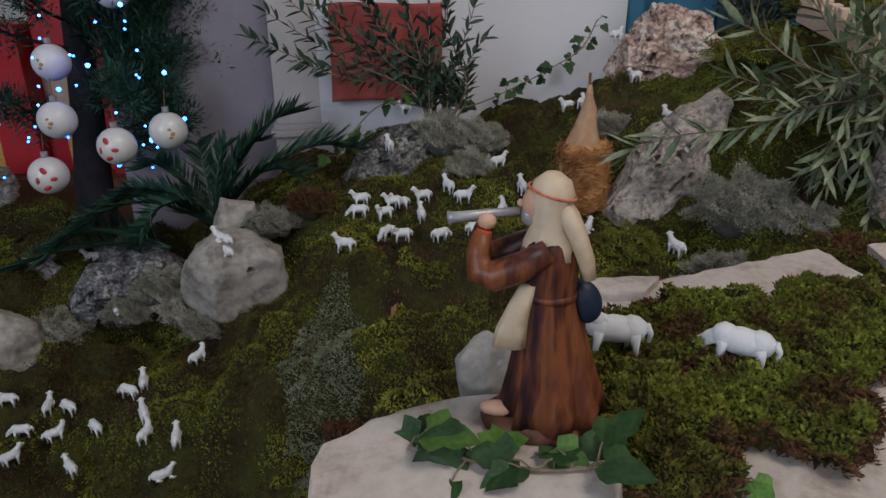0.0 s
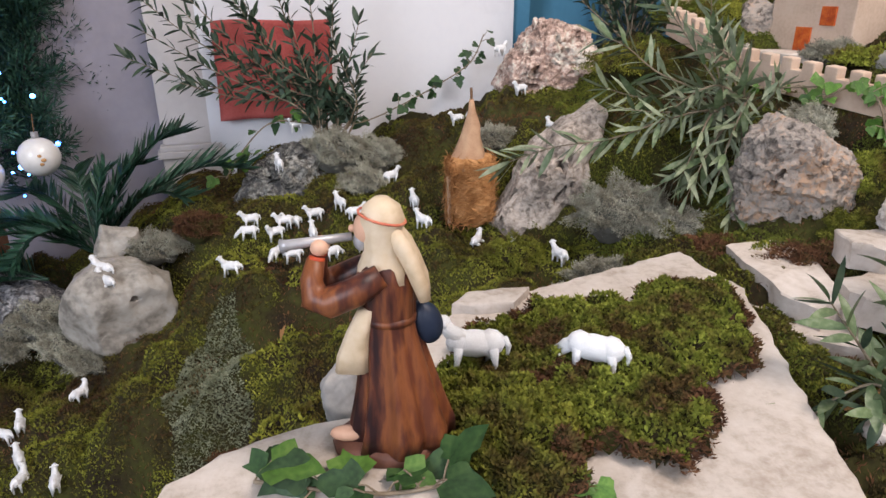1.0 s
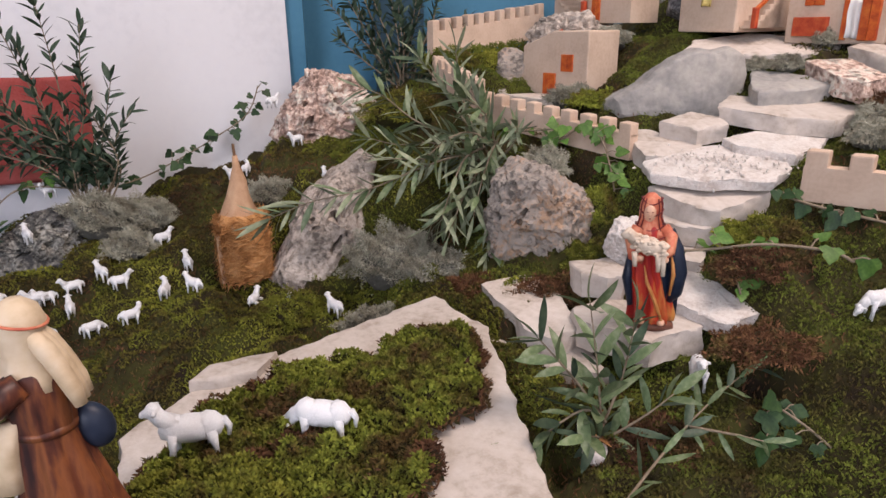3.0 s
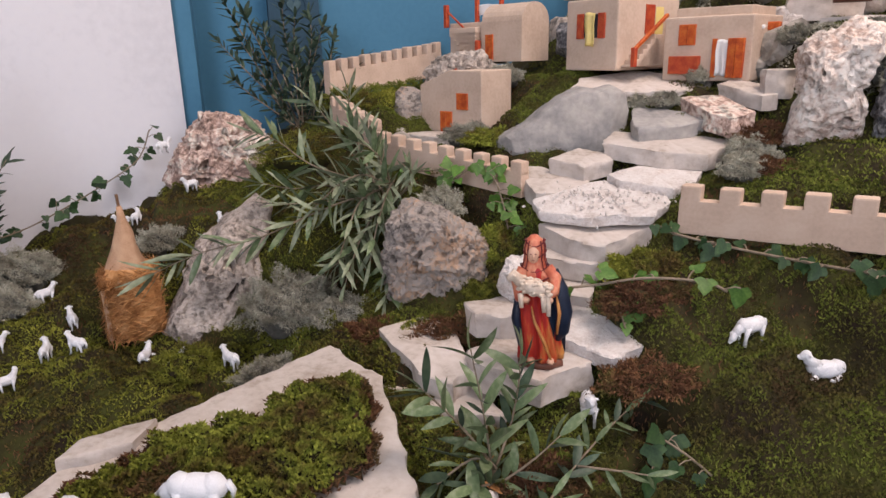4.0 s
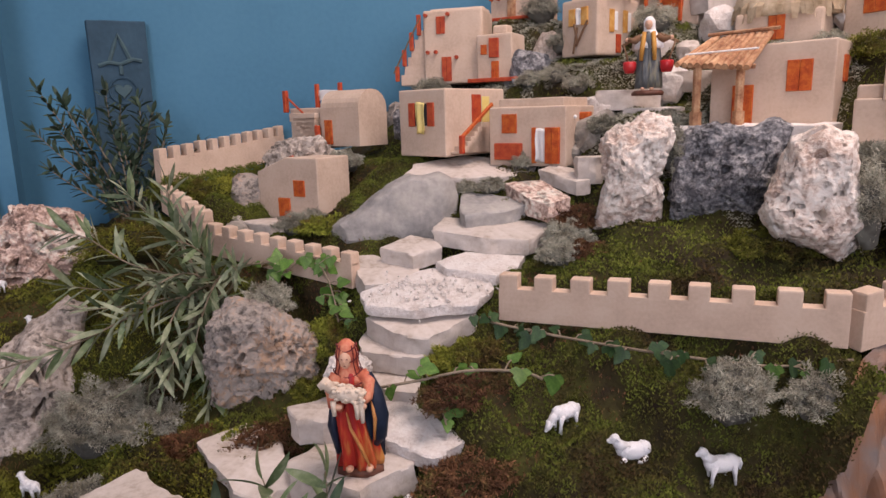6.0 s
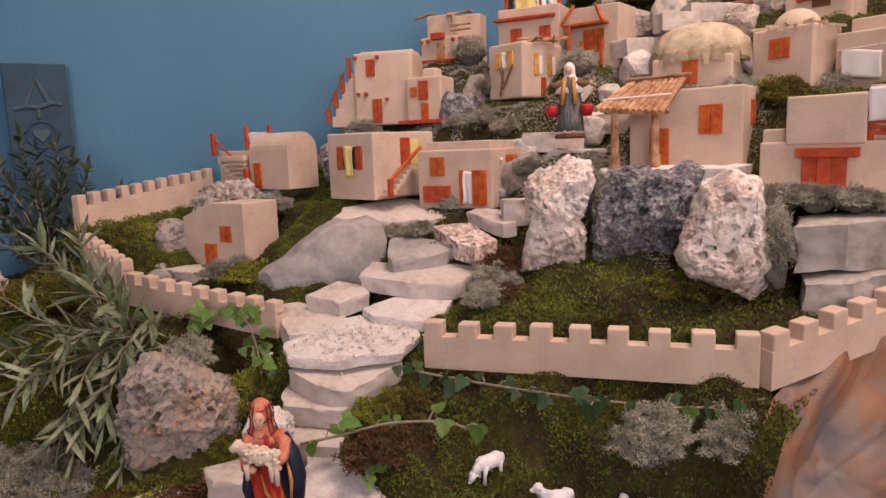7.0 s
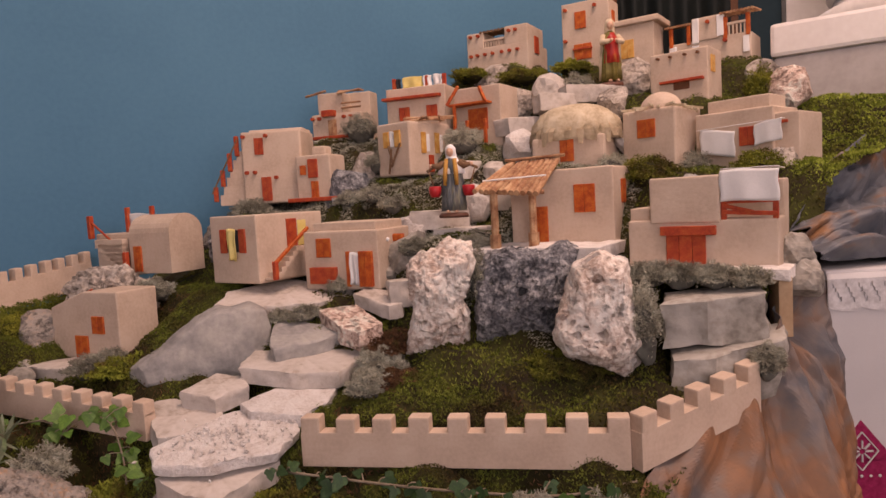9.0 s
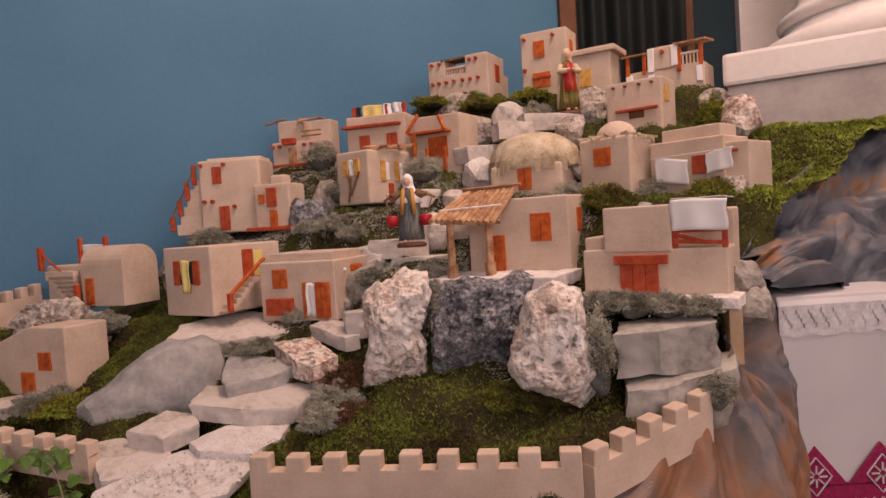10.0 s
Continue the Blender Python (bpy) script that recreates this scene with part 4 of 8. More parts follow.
for k, (x, y, top, ln) in enumerate(((1.84, 0.98, 1.62, 0.16), (1.93, 0.88, 1.66, 0.18), (1.80, 0.90, 1.575, 0.15), (2.22, 0.83, 1.93, 0.16), (2.34, 0.78, 1.955, 0.24), (2.17, 0.93, 1.87, 0.15), (1.96, 1.02, 1.75, 0.12))):
    block("pale flat stone on the hill path", (x, y), ln, 0.10, top, 0.05, M_lime, 90 + k, -55 + 7 * k)


bm = bmesh.new()
gc = random.Random(77)
for _ in range(170):
    u, v = gc.gauss(0, 1), gc.gauss(0, 1)
    x, y = 1.125 + 0.040 * u + 0.028 * v, 0.90 - 0.038 * u + 0.022 * v
    r = gc.uniform(0.0012, 0.0034)
    ball(bm, (x, y, 1.2505 + 0.10 * (x - 1.12) + 0.13 * (y - 0.9)), r, 1, (1.3, 0.9, 0.7), pose(0, 0, 0, gc.uniform(0, 90), gc.uniform(0, 90), 0))
roughen(bm, 0.0012, 0.004, 2)
tagged(part("stone_chips", bm, M_lime_white), "white stone chips strewn over the broken step", "stone chips", kind="stuff")


# ------------------------------------------------------------------ castle walls
def castle_wall(label, a, b, za, zb, height, merlons, thick=0.028, bevel=0.0032, first=True):
    """A crenellated model wall from a to b whose merlon tops run from za to zb."""
    a3, b3 = V(*a, za), V(*b, zb)
    flat = (b3 - a3).xy.length
    root = thing("castle_wall", label, "model wall", (a[0], a[1], za - height), math.degrees(math.atan2(b[1] - a[1], b[0] - a[0])), "castle walls")
    rise = (zb - za) / flat
    shear = Matrix(((1, 0, 0, 0), (0, 1, 0, 0), (rise, 0, 1, 0), (0, 0, 0, 1)))
    notch = height * 0.30
    bm = bmesh.new()
    box(bm, 0, flat, 0, thick, 0, height - notch, 0.0012, shear)
    part("wall_body", bm, M_wall_model, root)
    pitch = flat / (merlons - 0.45)
    for k in range(merlons):
        bm = bmesh.new()
        x = k * pitch
        box(bm, x + R.uniform(0, 0.002), min(flat, x + pitch * R.uniform(0.52, 0.57)), -0.0001, thick + 0.0001, height - notch - 0.008, height + R.uniform(-0.0015, 0.001), bevel * R.uniform(0.8, 1.3), shear)
        part("merlon", bm, M_wall_model, root)
    return root


castle_wall("beige crenellated castle wall on the moss", (1.172, 0.775), (1.425, 0.29), 1.287, 1.297, 0.085, 9)
castle_wall("beige crenellated castle wall rising beside the paper", (1.432, 0.275), (1.675, 0.165), 1.297, 1.342, 0.088, 5, 0.03)
castle_wall("beige crenellated castle wall climbing to the back", (0.905, 1.49), (1.05, 1.08), 1.335, 1.300, 0.075, 9)
castle_wall("beige crenellated castle wall at the back corner", (0.885, 1.76), (0.902, 1.505), 1.412, 1.362, 0.072, 7)
castle_wall("beige crenellated castle wall along the blue wall", (0.905, 1.800), (1.335, 1.94), 1.502, 1.553, 0.105, 11)


# ------------------------------------------------------------------ model houses
def panel(parent, name, x0, x1, z0, z1, mat, y=0.0, out=0.004, label="", planks=2):
    """A little board door or shutter on the front: planks side by side with a gap between."""
    for k in range(planks):
        bm = bmesh.new()
        w = (x1 - x0) / planks
        box(bm, x0 + k * w + 0.0004, x0 + (k + 1) * w - 0.0004, y - out - R.uniform(0, 0.0006), y + 0.003, z0, z1, 0.0008, None, 1)
        part(name, bm, mat, parent, label)


def stick(parent, name, a, b, r, mat, sides=6, square=False):
    bm = bmesh.new()
    if square:
        d = Vector(b) - Vector(a)
        vs = box(bm, -r, r, -r, r, 0, d.length, r * 0.25, None, 1)
        bmesh.ops.transform(bm, matrix=Matrix.Translation(a) @ d.to_track_quat("Z", "Y").to_matrix().to_4x4(), verts=bm.verts)
    else:
        tube(bm, [a, b], r, sides)
    return part(name, bm, mat, parent)


def plaster_box(parent, x0, x1, y0, y1, z0, z1, bevel=0.005, name="body", slope=None, seed=1):
    bm = bmesh.new()
    if z0 == 0 and not slope:
        z0 = -0.04 if parent.matrix_world.translation.x > 1.95 else -0.008
    box(bm, x0, x1, y0, y1, z0, z1, bevel, None, 3)
    bmesh.ops.subdivide_edges(bm, edges=[e for e in bm.edges if e.calc_length() > 0.04], cuts=5, use_grid_fill=True)
    if slope:
        for v in bm.verts:
            v.co.z = z0 + (v.co.z - z0) * (1 - slope * max(0.0, 1 - 2 * (v.co.x - x0) / (x1 - x0)))
    roughen(bm, 0.0009, 0.05, seed * 1.7 + x1)
    return part(name, bm, M_plaster, parent, smooth=False)


def cloth(parent, x0, x1, z0, z1, mat, y=-0.008, name="hung_cloth", wave=0.003, slant=0.0):
    vv, ff = [], []
    n, m = 14, 10
    for j in range(m + 1):
        for i in range(n + 1):
            x, z = x0 + (x1 - x0) * i / n, z0 + (z1 - z0) * j / m
            vv.append((x + 0.0015 * math.sin(7 * j / m), y - wave * (1.2 - j / m) * math.sin(9.0 * i / n + x0 * 90), z + slant * (i / n) + 0.0015 * math.sin(5 * i / n)))
    for j in range(m):
        for i in range(n):
            a = j * (n + 1) + i
            ff.append((a, a + 1, a + n + 2, a + n + 1))
    ob = raw(name, vv, ff, mat, parent, smooth=True)
    ob.modifiers.new("thick", "SOLIDIFY").thickness = 0.0014
    return ob


def beams(parent, xs_, z, r=0.004, out=0.012, mat=None):
    for x in xs_:
        stick(parent, "beam_end", (x, 0.004, z), (x, -out, z - 0.001), r, mat or M_red, 6)


def house(label, at, yaw):
    return thing("model_house", label, "model house", at, yaw, "model houses of the village")


def straw_roof(parent, w, d, z, h, fringe=26, seed=3):
    """A domed straw roof over a w by d house with a ragged fringe of palm strips."""
    g = random.Random(seed)
    bm = bmesh.new()
    vs = bmesh.ops.create_icosphere(bm, subdivisions=4, radius=1.0)["verts"]
    for v in vs:
        p = v.co
        k = 1 + 0.07 * math.sin(18 * math.atan2(p.y, p.x) + 3 * noise.noise(p * 3)) * min(1, 1.4 - abs(p.z)) + 0.03 * noise.noise(p * 4)
        sx = math.copysign(abs(p.x) ** 0.75, p.x)
        sy = math.copysign(abs(p.y) ** 0.75, p.y)
        v.co = V(sx * w * 0.53 * k, d / 2 + sy * d * 0.53 * k, z + max(-0.15, p.z) * h)
    part("straw_dome", bm, M_straw, parent, smooth=True)
    for k in range(fringe):
        a = 2 * math.pi * k / fringe + g.uniform(-0.08, 0.08)
        c, s = math.cos(a), math.sin(a)
        px, py = w * 0.55 * math.copysign(abs(c) ** 0.75, c), d / 2 + d * 0.55 * math.copysign(abs(s) ** 0.75, s)
        bm = bmesh.new()
        t = V(-s, c, 0) * g.uniform(0.008, 0.014)
        o = V(px, py, z + h * 0.12)
        pts_ = [o + V(-c, -s, 0) * 0.02 + V(0, 0, h * 0.25), o, o + V(c * 0.004, s * 0.004, -h * g.uniform(0.22, 0.42))]
        row = [(bm.verts.new(p - t * q), bm.verts.new(p + t * q)) for p, q in zip(pts_, (0.8, 1.0, 0.6))]
        for r0, r1 in zip(row, row[1:]):
            bm.faces.new((r0[0], r0[1], r1[1], r1[0]))
        bmesh.ops.solidify(bm, geom=bm.faces[:], thickness=0.0012)
        part("palm_strip", bm, M_straw, parent)


# low house with a sloping roof beside the castle wall
h = house("beige plaster model house with a sloping roof and orange door", (1.145, 1.548, 1.311), -74)
plaster_box(h, -0.115, 0.115, 0, 0.118, 0, 0.162, slope=0.24, seed=1)
panel(h, "door", -0.034, 0.010, 0.0, 0.056, M_orange)
panel(h, "window_shutter", 0.028, 0.068, 0.062, 0.104, M_orange)
stick(h, "roof_edge", (-0.116, 0.03, 0.124), (-0.002, 0.03, 0.1635), 0.003, M_red)
rock("pale pitted rock arching behind the house", (1.27, 1.70, 1.335), (0.34, 0.16, 0.20), M_grey_rock, 121, -74, 0, 5, 0.2, 0.25, 0.06, holes=12)
block("pale stone plinth under the house", (1.12, 1.535), 0.26, 0.17, 1.313, 0.03, M_lime, 120, -66)

# vaulted house with an outer stair
h = house("beige model house with a vaulted roof and outer stair", (1.355, 1.66, 1.49), -75)
bm = bmesh.new()
prof = [(0.0, 0.0), (0.0, 0.11)] + [(0.06 - 0.06 * math.cos(a), 0.11 + 0.05 * math.sin(a)) for a in [math.pi * k / 12 for k in range(1, 12)]] + [(0.12, 0.11), (0.12, 0.0)]
r0 = [bm.verts.new((0.03 - 0.075, y, z)) for y, z in prof]
r1 = [bm.verts.new((0.03 + 0.075, y, z)) for y, z in prof]
for k in range(len(prof) - 1):
    bm.faces.new((r0[k], r1[k], r1[k + 1], r0[k + 1]))
bm.faces.new(r0[::-1])
bm.faces.new(r1)
bmesh.ops.recalc_face_normals(bm, faces=bm.faces)
part("vaulted_body", bm, M_plaster, h)
panel(h, "door", -0.03, 0.0, 0.005, 0.075, M_orange)
plaster_box(h, -0.19, -0.047, 0.01, 0.12, 0, 0.112, name="stair_block", seed=2)
for k in range(7):
    bm = bmesh.new()
    box(bm, -0.17 + 0.014 * k, -0.06, -0.012, 0.01, 0.085 - 0.0125 * k - 0.012, 0.097 - 0.0125 * k, 0.001, None, 1)
    part("step", bm, M_plaster, h)
for x, z0, z1 in ((-0.185, 0.10, 0.165), (-0.055, 0.0, 0.06)):
    stick(h, "newel_post", (x, -0.008, z0), (x, -0.008, z1), 0.007, M_red, square=True)
stick(h, "hand_rail", (-0.185, -0.008, 0.15), (-0.055, -0.008, 0.055), 0.003, M_red)
for x in (-0.15, -0.05):
    stick(h, "roof_post", (x, 0.09, 0.11), (x, 0.09, 0.185), 0.006, M_red, square=True)
cloth(h, -0.145, -0.055, 0.135, 0.165, M_white_cloth, 0.09)

# house with shutters and a yellow cloth
h = house("beige model house with red shutters and a yellow cloth", (1.414, 1.308, 1.475), -82)
plaster_box(h, -0.0825, 0.0825, 0, 0.235, 0, 0.16, seed=3)
# flat dark panel standing in for the shade inside the window
bm = bmesh.new()
box(bm, -0.022, 0.022, -0.001, 0.003, 0.07, 0.125)
part("opening_shade_panel", bm, M_dark_cloth_and_shade, h)
panel(h, "shutter", -0.045, -0.023, 0.068, 0.127, M_red, planks=1)
panel(h, "shutter", 0.023, 0.045, 0.068, 0.127, M_red, planks=1)
cloth(h, -0.016, 0.016, 0.05, 0.128, M_yellow_cloth, -0.007)
bm = bmesh.new()
box(bm, 0.08, 0.0855, 0.10, 0.135, 0.075, 0.145, 0.001)
part("side_door", bm, M_red, h)
bm = bmesh.new()
box(bm, 0.08, 0.0845, 0.14, 0.17, 0.075, 0.14, 0.001)
part("side_opening", bm, M_yellow_cloth, h)
for k in range(7):
    bm = bmesh.new()
    box(bm, 0.083, 0.115, 0.10 - 0.014 * k, 0.135 - 0.014 * k, 0, 0.075 - 0.0115 * k, 0.001, None, 1)
    part("step", bm, M_plaster, h)
stick(h, "hand_rail", (0.118, 0.14, 0.12), (0.118, 0.02, 0.04), 0.004, M_orange, square=True)
stick(h, "newel_post", (0.118, 0.02, 0.0), (0.118, 0.02, 0.045), 0.006, M_red, square=True)

# house with a raised roof and a half open door
h = house("beige model house with a half open orange door", (1.555, 1.076, 1.45), -72)
plaster_box(h, -0.1025, 0.1025, 0, 0.187, 0, 0.135, seed=4)
plaster_box(h, -0.085, 0.088, 0.02, 0.17, 0.132, 0.155, 0.003, "roof_slab", seed=5)
panel(h, "window_shutter", -0.066, -0.025, 0.072, 0.118, M_orange)
panel(h, "red_chest", -0.082, -0.010, 0.008, 0.048, M_red, out=0.014, planks=1)
cloth(h, 0.026, 0.052, 0.004, 0.082, M_white_cloth, -0.004, "door_curtain")
panel(h, "door", 0.015, 0.027, 0.0, 0.085, M_orange, planks=1)
panel(h, "door", 0.052, 0.088, 0.0, 0.085, M_orange, out=0.010)
stick(h, "beam_end", (0.10, 0.09, 0.11), (0.128, 0.09, 0.11), 0.009, M_orange, square=True)
bm = bmesh.new()
ball(bm, (0.104, 0.05, 0.108), 0.005, 2)
part("white_knob", bm, M_white_cloth, h)

# tall house with side steps
h = house("tall beige model house with stepped side and red posts", (1.712, 1.546, 1.672), -55)
plaster_box(h, -0.085, 0.10, 0, 0.15, 0, 0.21, 0.008, seed=6)
plaster_box(h, -0.08, 0.09, 0.06, 0.155, 0.2, 0.222, 0.006, "roof_slab", seed=7)
for k in range(6):
    plaster_box(h, -0.105 - 0.012 * k, -0.083, 0.01, 0.06, 0, 0.155 - 0.026 * k, 0.002, "step", seed=8 + k)
panel(h, "door", -0.028, 0.003, 0.0, 0.072, M_red)
panel(h, "window_shutter", -0.043, -0.015, 0.14, 0.19, M_red)
beams(h, (-0.075, -0.005), 0.196, 0.006)
beams(h, (-0.07, -0.045), 0.088, 0.006)
beams(h, (0.02,), 0.07, 0.006)
for k in range(4):
    stick(h, "rail_post", (-0.10 - 0.025 * k, 0.005, 0.14 - 0.045 * k), (-0.10 - 0.025 * k, 0.005, 0.2 - 0.05 * k), 0.006, M_red, square=True)
stick(h, "stair_rail", (-0.095, 0.0, 0.19), (-0.185, 0.0, 0.03), 0.0025, M_twig)

# small house with a knob roof
h = house("small beige model house with a knob on its roof", (1.765, 1.41, 1.672), -67)
plaster_box(h, -0.057, 0.057, 0, 0.103, 0, 0.128, 0.007, seed=9)
plaster_box(h, -0.018, 0.03, 0.03, 0.075, 0.124, 0.155, 0.010, "roof_knob", seed=10)
panel(h, "door", -0.008, 0.016, 0.0, 0.05, M_orange)
panel(h, "window_shutter", -0.015, 0.016, 0.06, 0.115, M_red, planks=1, out=0.006)
panel(h, "window_shutter", -0.042, -0.022, 0.07, 0.098, M_orange, planks=1)
stick(h, "red_sill", (-0.08, -0.012, -0.004), (0.08, -0.012, -0.004), 0.006, M_red, square=True)

# house with a pergola terrace
h = house("beige model house with a wooden terrace and pergola", (1.982, 1.535, 1.875), -68)
plaster_box(h, -0.09, 0.09, 0, 0.144, 0, 0.075, seed=11)
plaster_box(h, -0.07, 0.02, 0.01, 0.144, 0.07, 0.145, name="upper_body", seed=12)
plaster_box(h, 0.0, 0.09, 0.08, 0.144, 0.07, 0.15, name="upper_wing", seed=13)
for k in range(4):
    stick(h, "pergola_stick", (0.01, -0.006 + 0.004 * k, 0.138 + 0.003 * k), (0.09, 0.002 + 0.01 * k, 0.146), 0.003, M_cane)
for z in (0.09, 0.105):
    stick(h, "terrace_rail", (0.02, 0.0, z), (0.09, 0.0, z), 0.003, M_cane)
stick(h, "pergola_stick", (-0.105, -0.004, 0.137), (-0.03, -0.004, 0.15), 0.004, M_cane)
beams(h, (-0.085, -0.06, 0.03, 0.055), 0.062, 0.006)
panel(h, "awning", -0.045, 0.0, 0.065, 0.085, M_red, out=0.02)
panel(h, "door", -0.03, 0.0, 0.0, 0.055, M_cane)
stick(h, "red_sill", (-0.1, -0.008, -0.003), (0.1, -0.008, -0.003), 0.005, M_red, square=True)

# house with a washing line on the roof
h = house("beige model house with a red awning and washing on the roof", (2.03, 1.225, 1.86), -70)
plaster_box(h, -0.097, 0.097, 0, 0.156, 0, 0.135, seed=14)
panel(h, "awning", -0.105, 0.085, 0.098, 0.106, M_red, out=0.022, planks=3)
panel(h, "window_shutter", -0.055, -0.02, 0.035, 0.075, M_red)
panel(h, "window_shutter", 0.035, 0.07, 0.035, 0.075, M_red)
for x in (-0.075, 0.035, 0.09):
    stick(h, "roof_post", (x, 0.02, 0.13), (x, 0.02, 0.168), 0.006, M_red, square=True)
cloth(h, -0.067, -0.05, 0.13, 0.166, M_dark_cloth_and_shade, 0.015)
cloth(h, -0.045, 0.02, 0.135, 0.168, M_yellow_cloth, 0.015)
cloth(h, 0.024, 0.05, 0.133, 0.168, M_white_cloth, 0.015)
cloth(h, 0.055, 0.083, 0.137, 0.168, M_white_cloth, 0.015)

# house with an open gable frame and a balcony
h = house("beige model house with an open wooden gable over its door", (2.07, 1.04, 1.835), -82)
plaster_box(h, -0.078, 0.078, 0.03, 0.15, 0, 0.14, seed=15)
panel(h, "door", -0.03, 0.035, 0.012, 0.075, M_orange, 0.03)
panel(h, "balcony_floor", -0.08, 0.05, 0.085, 0.092, M_orange, 0.03, 0.035)
for a, b in (((-0.085, -0.004, 0.09), (-0.05, 0.01, 0.145)), ((0.045, -0.004, 0.09), (0.02, 0.01, 0.135)), ((-0.06, -0.002, 0.0), (-0.06, -0.002, 0.09)), ((0.04, 0.0, -0.03), (0.04, 0.0, 0.04)), ((-0.02, 0.0, -0.04), (-0.02, 0.0, 0.04))):
    stick(h, "timber", a, b, 0.0045, M_orange, square=True)

# corner house with shutters and a twig roof
h = house("beige model corner house with yellow shutters and a twig roof", (1.882, 1.19, 1.728), -90)
plaster_box(h, -0.064, 0.064, 0, 0.185, 0, 0.145, 0.008, seed=16)
cloth(h, -0.012, 0.008, 0.075, 0.12, M_white_cloth, -0.003)
panel(h, "shutter", -0.034, -0.012, 0.075, 0.12, M_yellowwood, planks=1, out=0.006)
panel(h, "shutter", 0.010, 0.032, 0.075, 0.122, M_yellowwood, planks=1, out=0.006)
for a, b in (((-0.015, -0.006, 0.0), (0.0, -0.008, 0.07)), ((-0.005, -0.006, 0.02), (0.035, -0.008, 0.085)), ((0.0, -0.006, 0.03), (-0.012, -0.008, 0.08))):
    stick(h, "dry_twig", a, b, 0.003, M_twig)
for y0 in (0.05, 0.11):
    bm = bmesh.new()
    box(bm, 0.062, 0.067, y0, y0 + 0.02, 0.055, 0.115, 0.001)
    part("shutter", bm, M_yellowwood, h)
    bm = bmesh.new()
    box(bm, 0.062, 0.066, y0 + 0.022, y0 + 0.036, 0.06, 0.11, 0.001)
    part("window_curtain", bm, M_white_cloth, h)
bm = bmesh.new()
box(bm, 0.062, 0.068, 0.08, 0.10, 0.0, 0.05, 0.001)
part("side_door", bm, M_red, h)
for k in range(9):
    stick(h, "roof_twig", (R.uniform(0.02, 0.06), R.uniform(-0.01, 0.17), 0.146 + 0.002 * k), (R.uniform(0.07, 0.12), R.uniform(0.0, 0.2), 0.142 + R.uniform(0, 0.025)), 0.003, M_cane)
for y0 in (0.15, 0.175):
    stick(h, "gate_post", (0.11, y0, -0.01), (0.11, y0, 0.075), 0.004, M_red, square=True)
stick(h, "gate_rail", (0.11, 0.15, 0.045), (0.11, 0.185, 0.045), 0.004, M_red, square=True)

# round straw roofed house
h = house("beige model house under a domed straw roof", (2.06, 0.728, 1.728), -78)
plaster_box(h, -0.1, 0.1, 0, 0.164, 0, 0.068, 0.012, seed=17)
panel(h, "door", -0.02, 0.018, 0.0, 0.062, M_orange)
straw_roof(h, 0.225, 0.185, 0.07, 0.088, 40, 3)

# house with a straw brim and a small dome
h = house("beige model house with a small dome and straw brim", (2.169, 0.552, 1.722), -98)
plaster_box(h, -0.076, 0.076, 0, 0.138, 0, 0.128, 0.008, seed=18)
panel(h, "window_shutter", -0.03, 0.022, 0.055, 0.102, M_orange)
bm = bmesh.new()
ball(bm, (0.005, 0.06, 0.128), 0.055, 3, (1.0, 0.9, 0.85))
part("small_dome", bm, M_plaster, h, smooth=True)
for k in range(22):
    a = 2 * math.pi * k / 22
    stick(h, "straw_leaf", (0.055 * math.cos(a), 0.065 + 0.05 * math.sin(a), 0.134), (0.102 * math.cos(a) + R.uniform(-.01, .01), 0.068 + 0.09 * math.sin(a), 0.128 + R.uniform(-0.012, 0.012)), 0.0045, M_straw, 4)

# long house with washing
h = house("long beige model house with white washing on a line", (2.195, 0.33, 1.705), -100)
plaster_box(h, -0.118, 0.075, 0, 0.14, 0, 0.118, seed=19)
plaster_box(h, -0.10, 0.055, 0.03, 0.12, 0.115, 0.15, 0.004, "roof_room", seed=20)
plaster_box(h, 0.07, 0.13, 0.01, 0.14, 0, 0.10, name="side_room", seed=21)
panel(h, "window_shutter", -0.005, 0.038, 0.03, 0.075, M_red)
cloth(h, -0.10, -0.012, 0.016, 0.078, M_white_cloth, -0.012, wave=0.0016, slant=-0.010)
cloth(h, 0.035, 0.098, 0.026, 0.076, M_white_cloth, -0.012, wave=0.0016, slant=0.012)
stick(h, "washing_line", (-0.11, -0.012, 0.078), (0.105, -0.012, 0.084), 0.0009, M_white_cloth)
panel(h, "beam_end", 0.09, 0.105, 0.075, 0.082, M_red, planks=1, y=0.01)

# house with four roof beams
h = house("beige model house with roof beams and a red lintel", (2.331, 0.527, 1.91), -91)
plaster_box(h, -0.08, 0.08, 0, 0.11, 0, 0.105, seed=22)
beams(h, (-0.055, -0.02, 0.02, 0.055), 0.092, 0.004, 0.012, M_brown_wood)
panel(h, "lintel", -0.05, 0.07, 0.02, 0.027, M_red, out=0.012, planks=1)
panel(h, "doorway", -0.015, 0.03, 0.0, 0.02, M_brown_wood, planks=1, out=0.001)
bm = bmesh.new()
box(bm, 0.078, 0.083, 0.02, 0.05, 0.04, 0.085, 0.001)
part("side_shutter", bm, M_yellowwood, h)

# house with a balcony recess
h = house("beige model house with a balustraded roof balcony", (2.476, 1.22, 2.105), -80)
plaster_box(h, -0.118, 0.118, 0, 0.188, 0, 0.075, seed=23)
plaster_box(h, -0.118, -0.05, 0, 0.15, 0.07, 0.13, name="upper_room", seed=24)
plaster_box(h, 0.03, 0.118, 0, 0.15, 0.07, 0.135, name="upper_room", seed=25)
plaster_box(h, -0.05, 0.03, 0.09, 0.15, 0.07, 0.125, name="upper_room", seed=26)
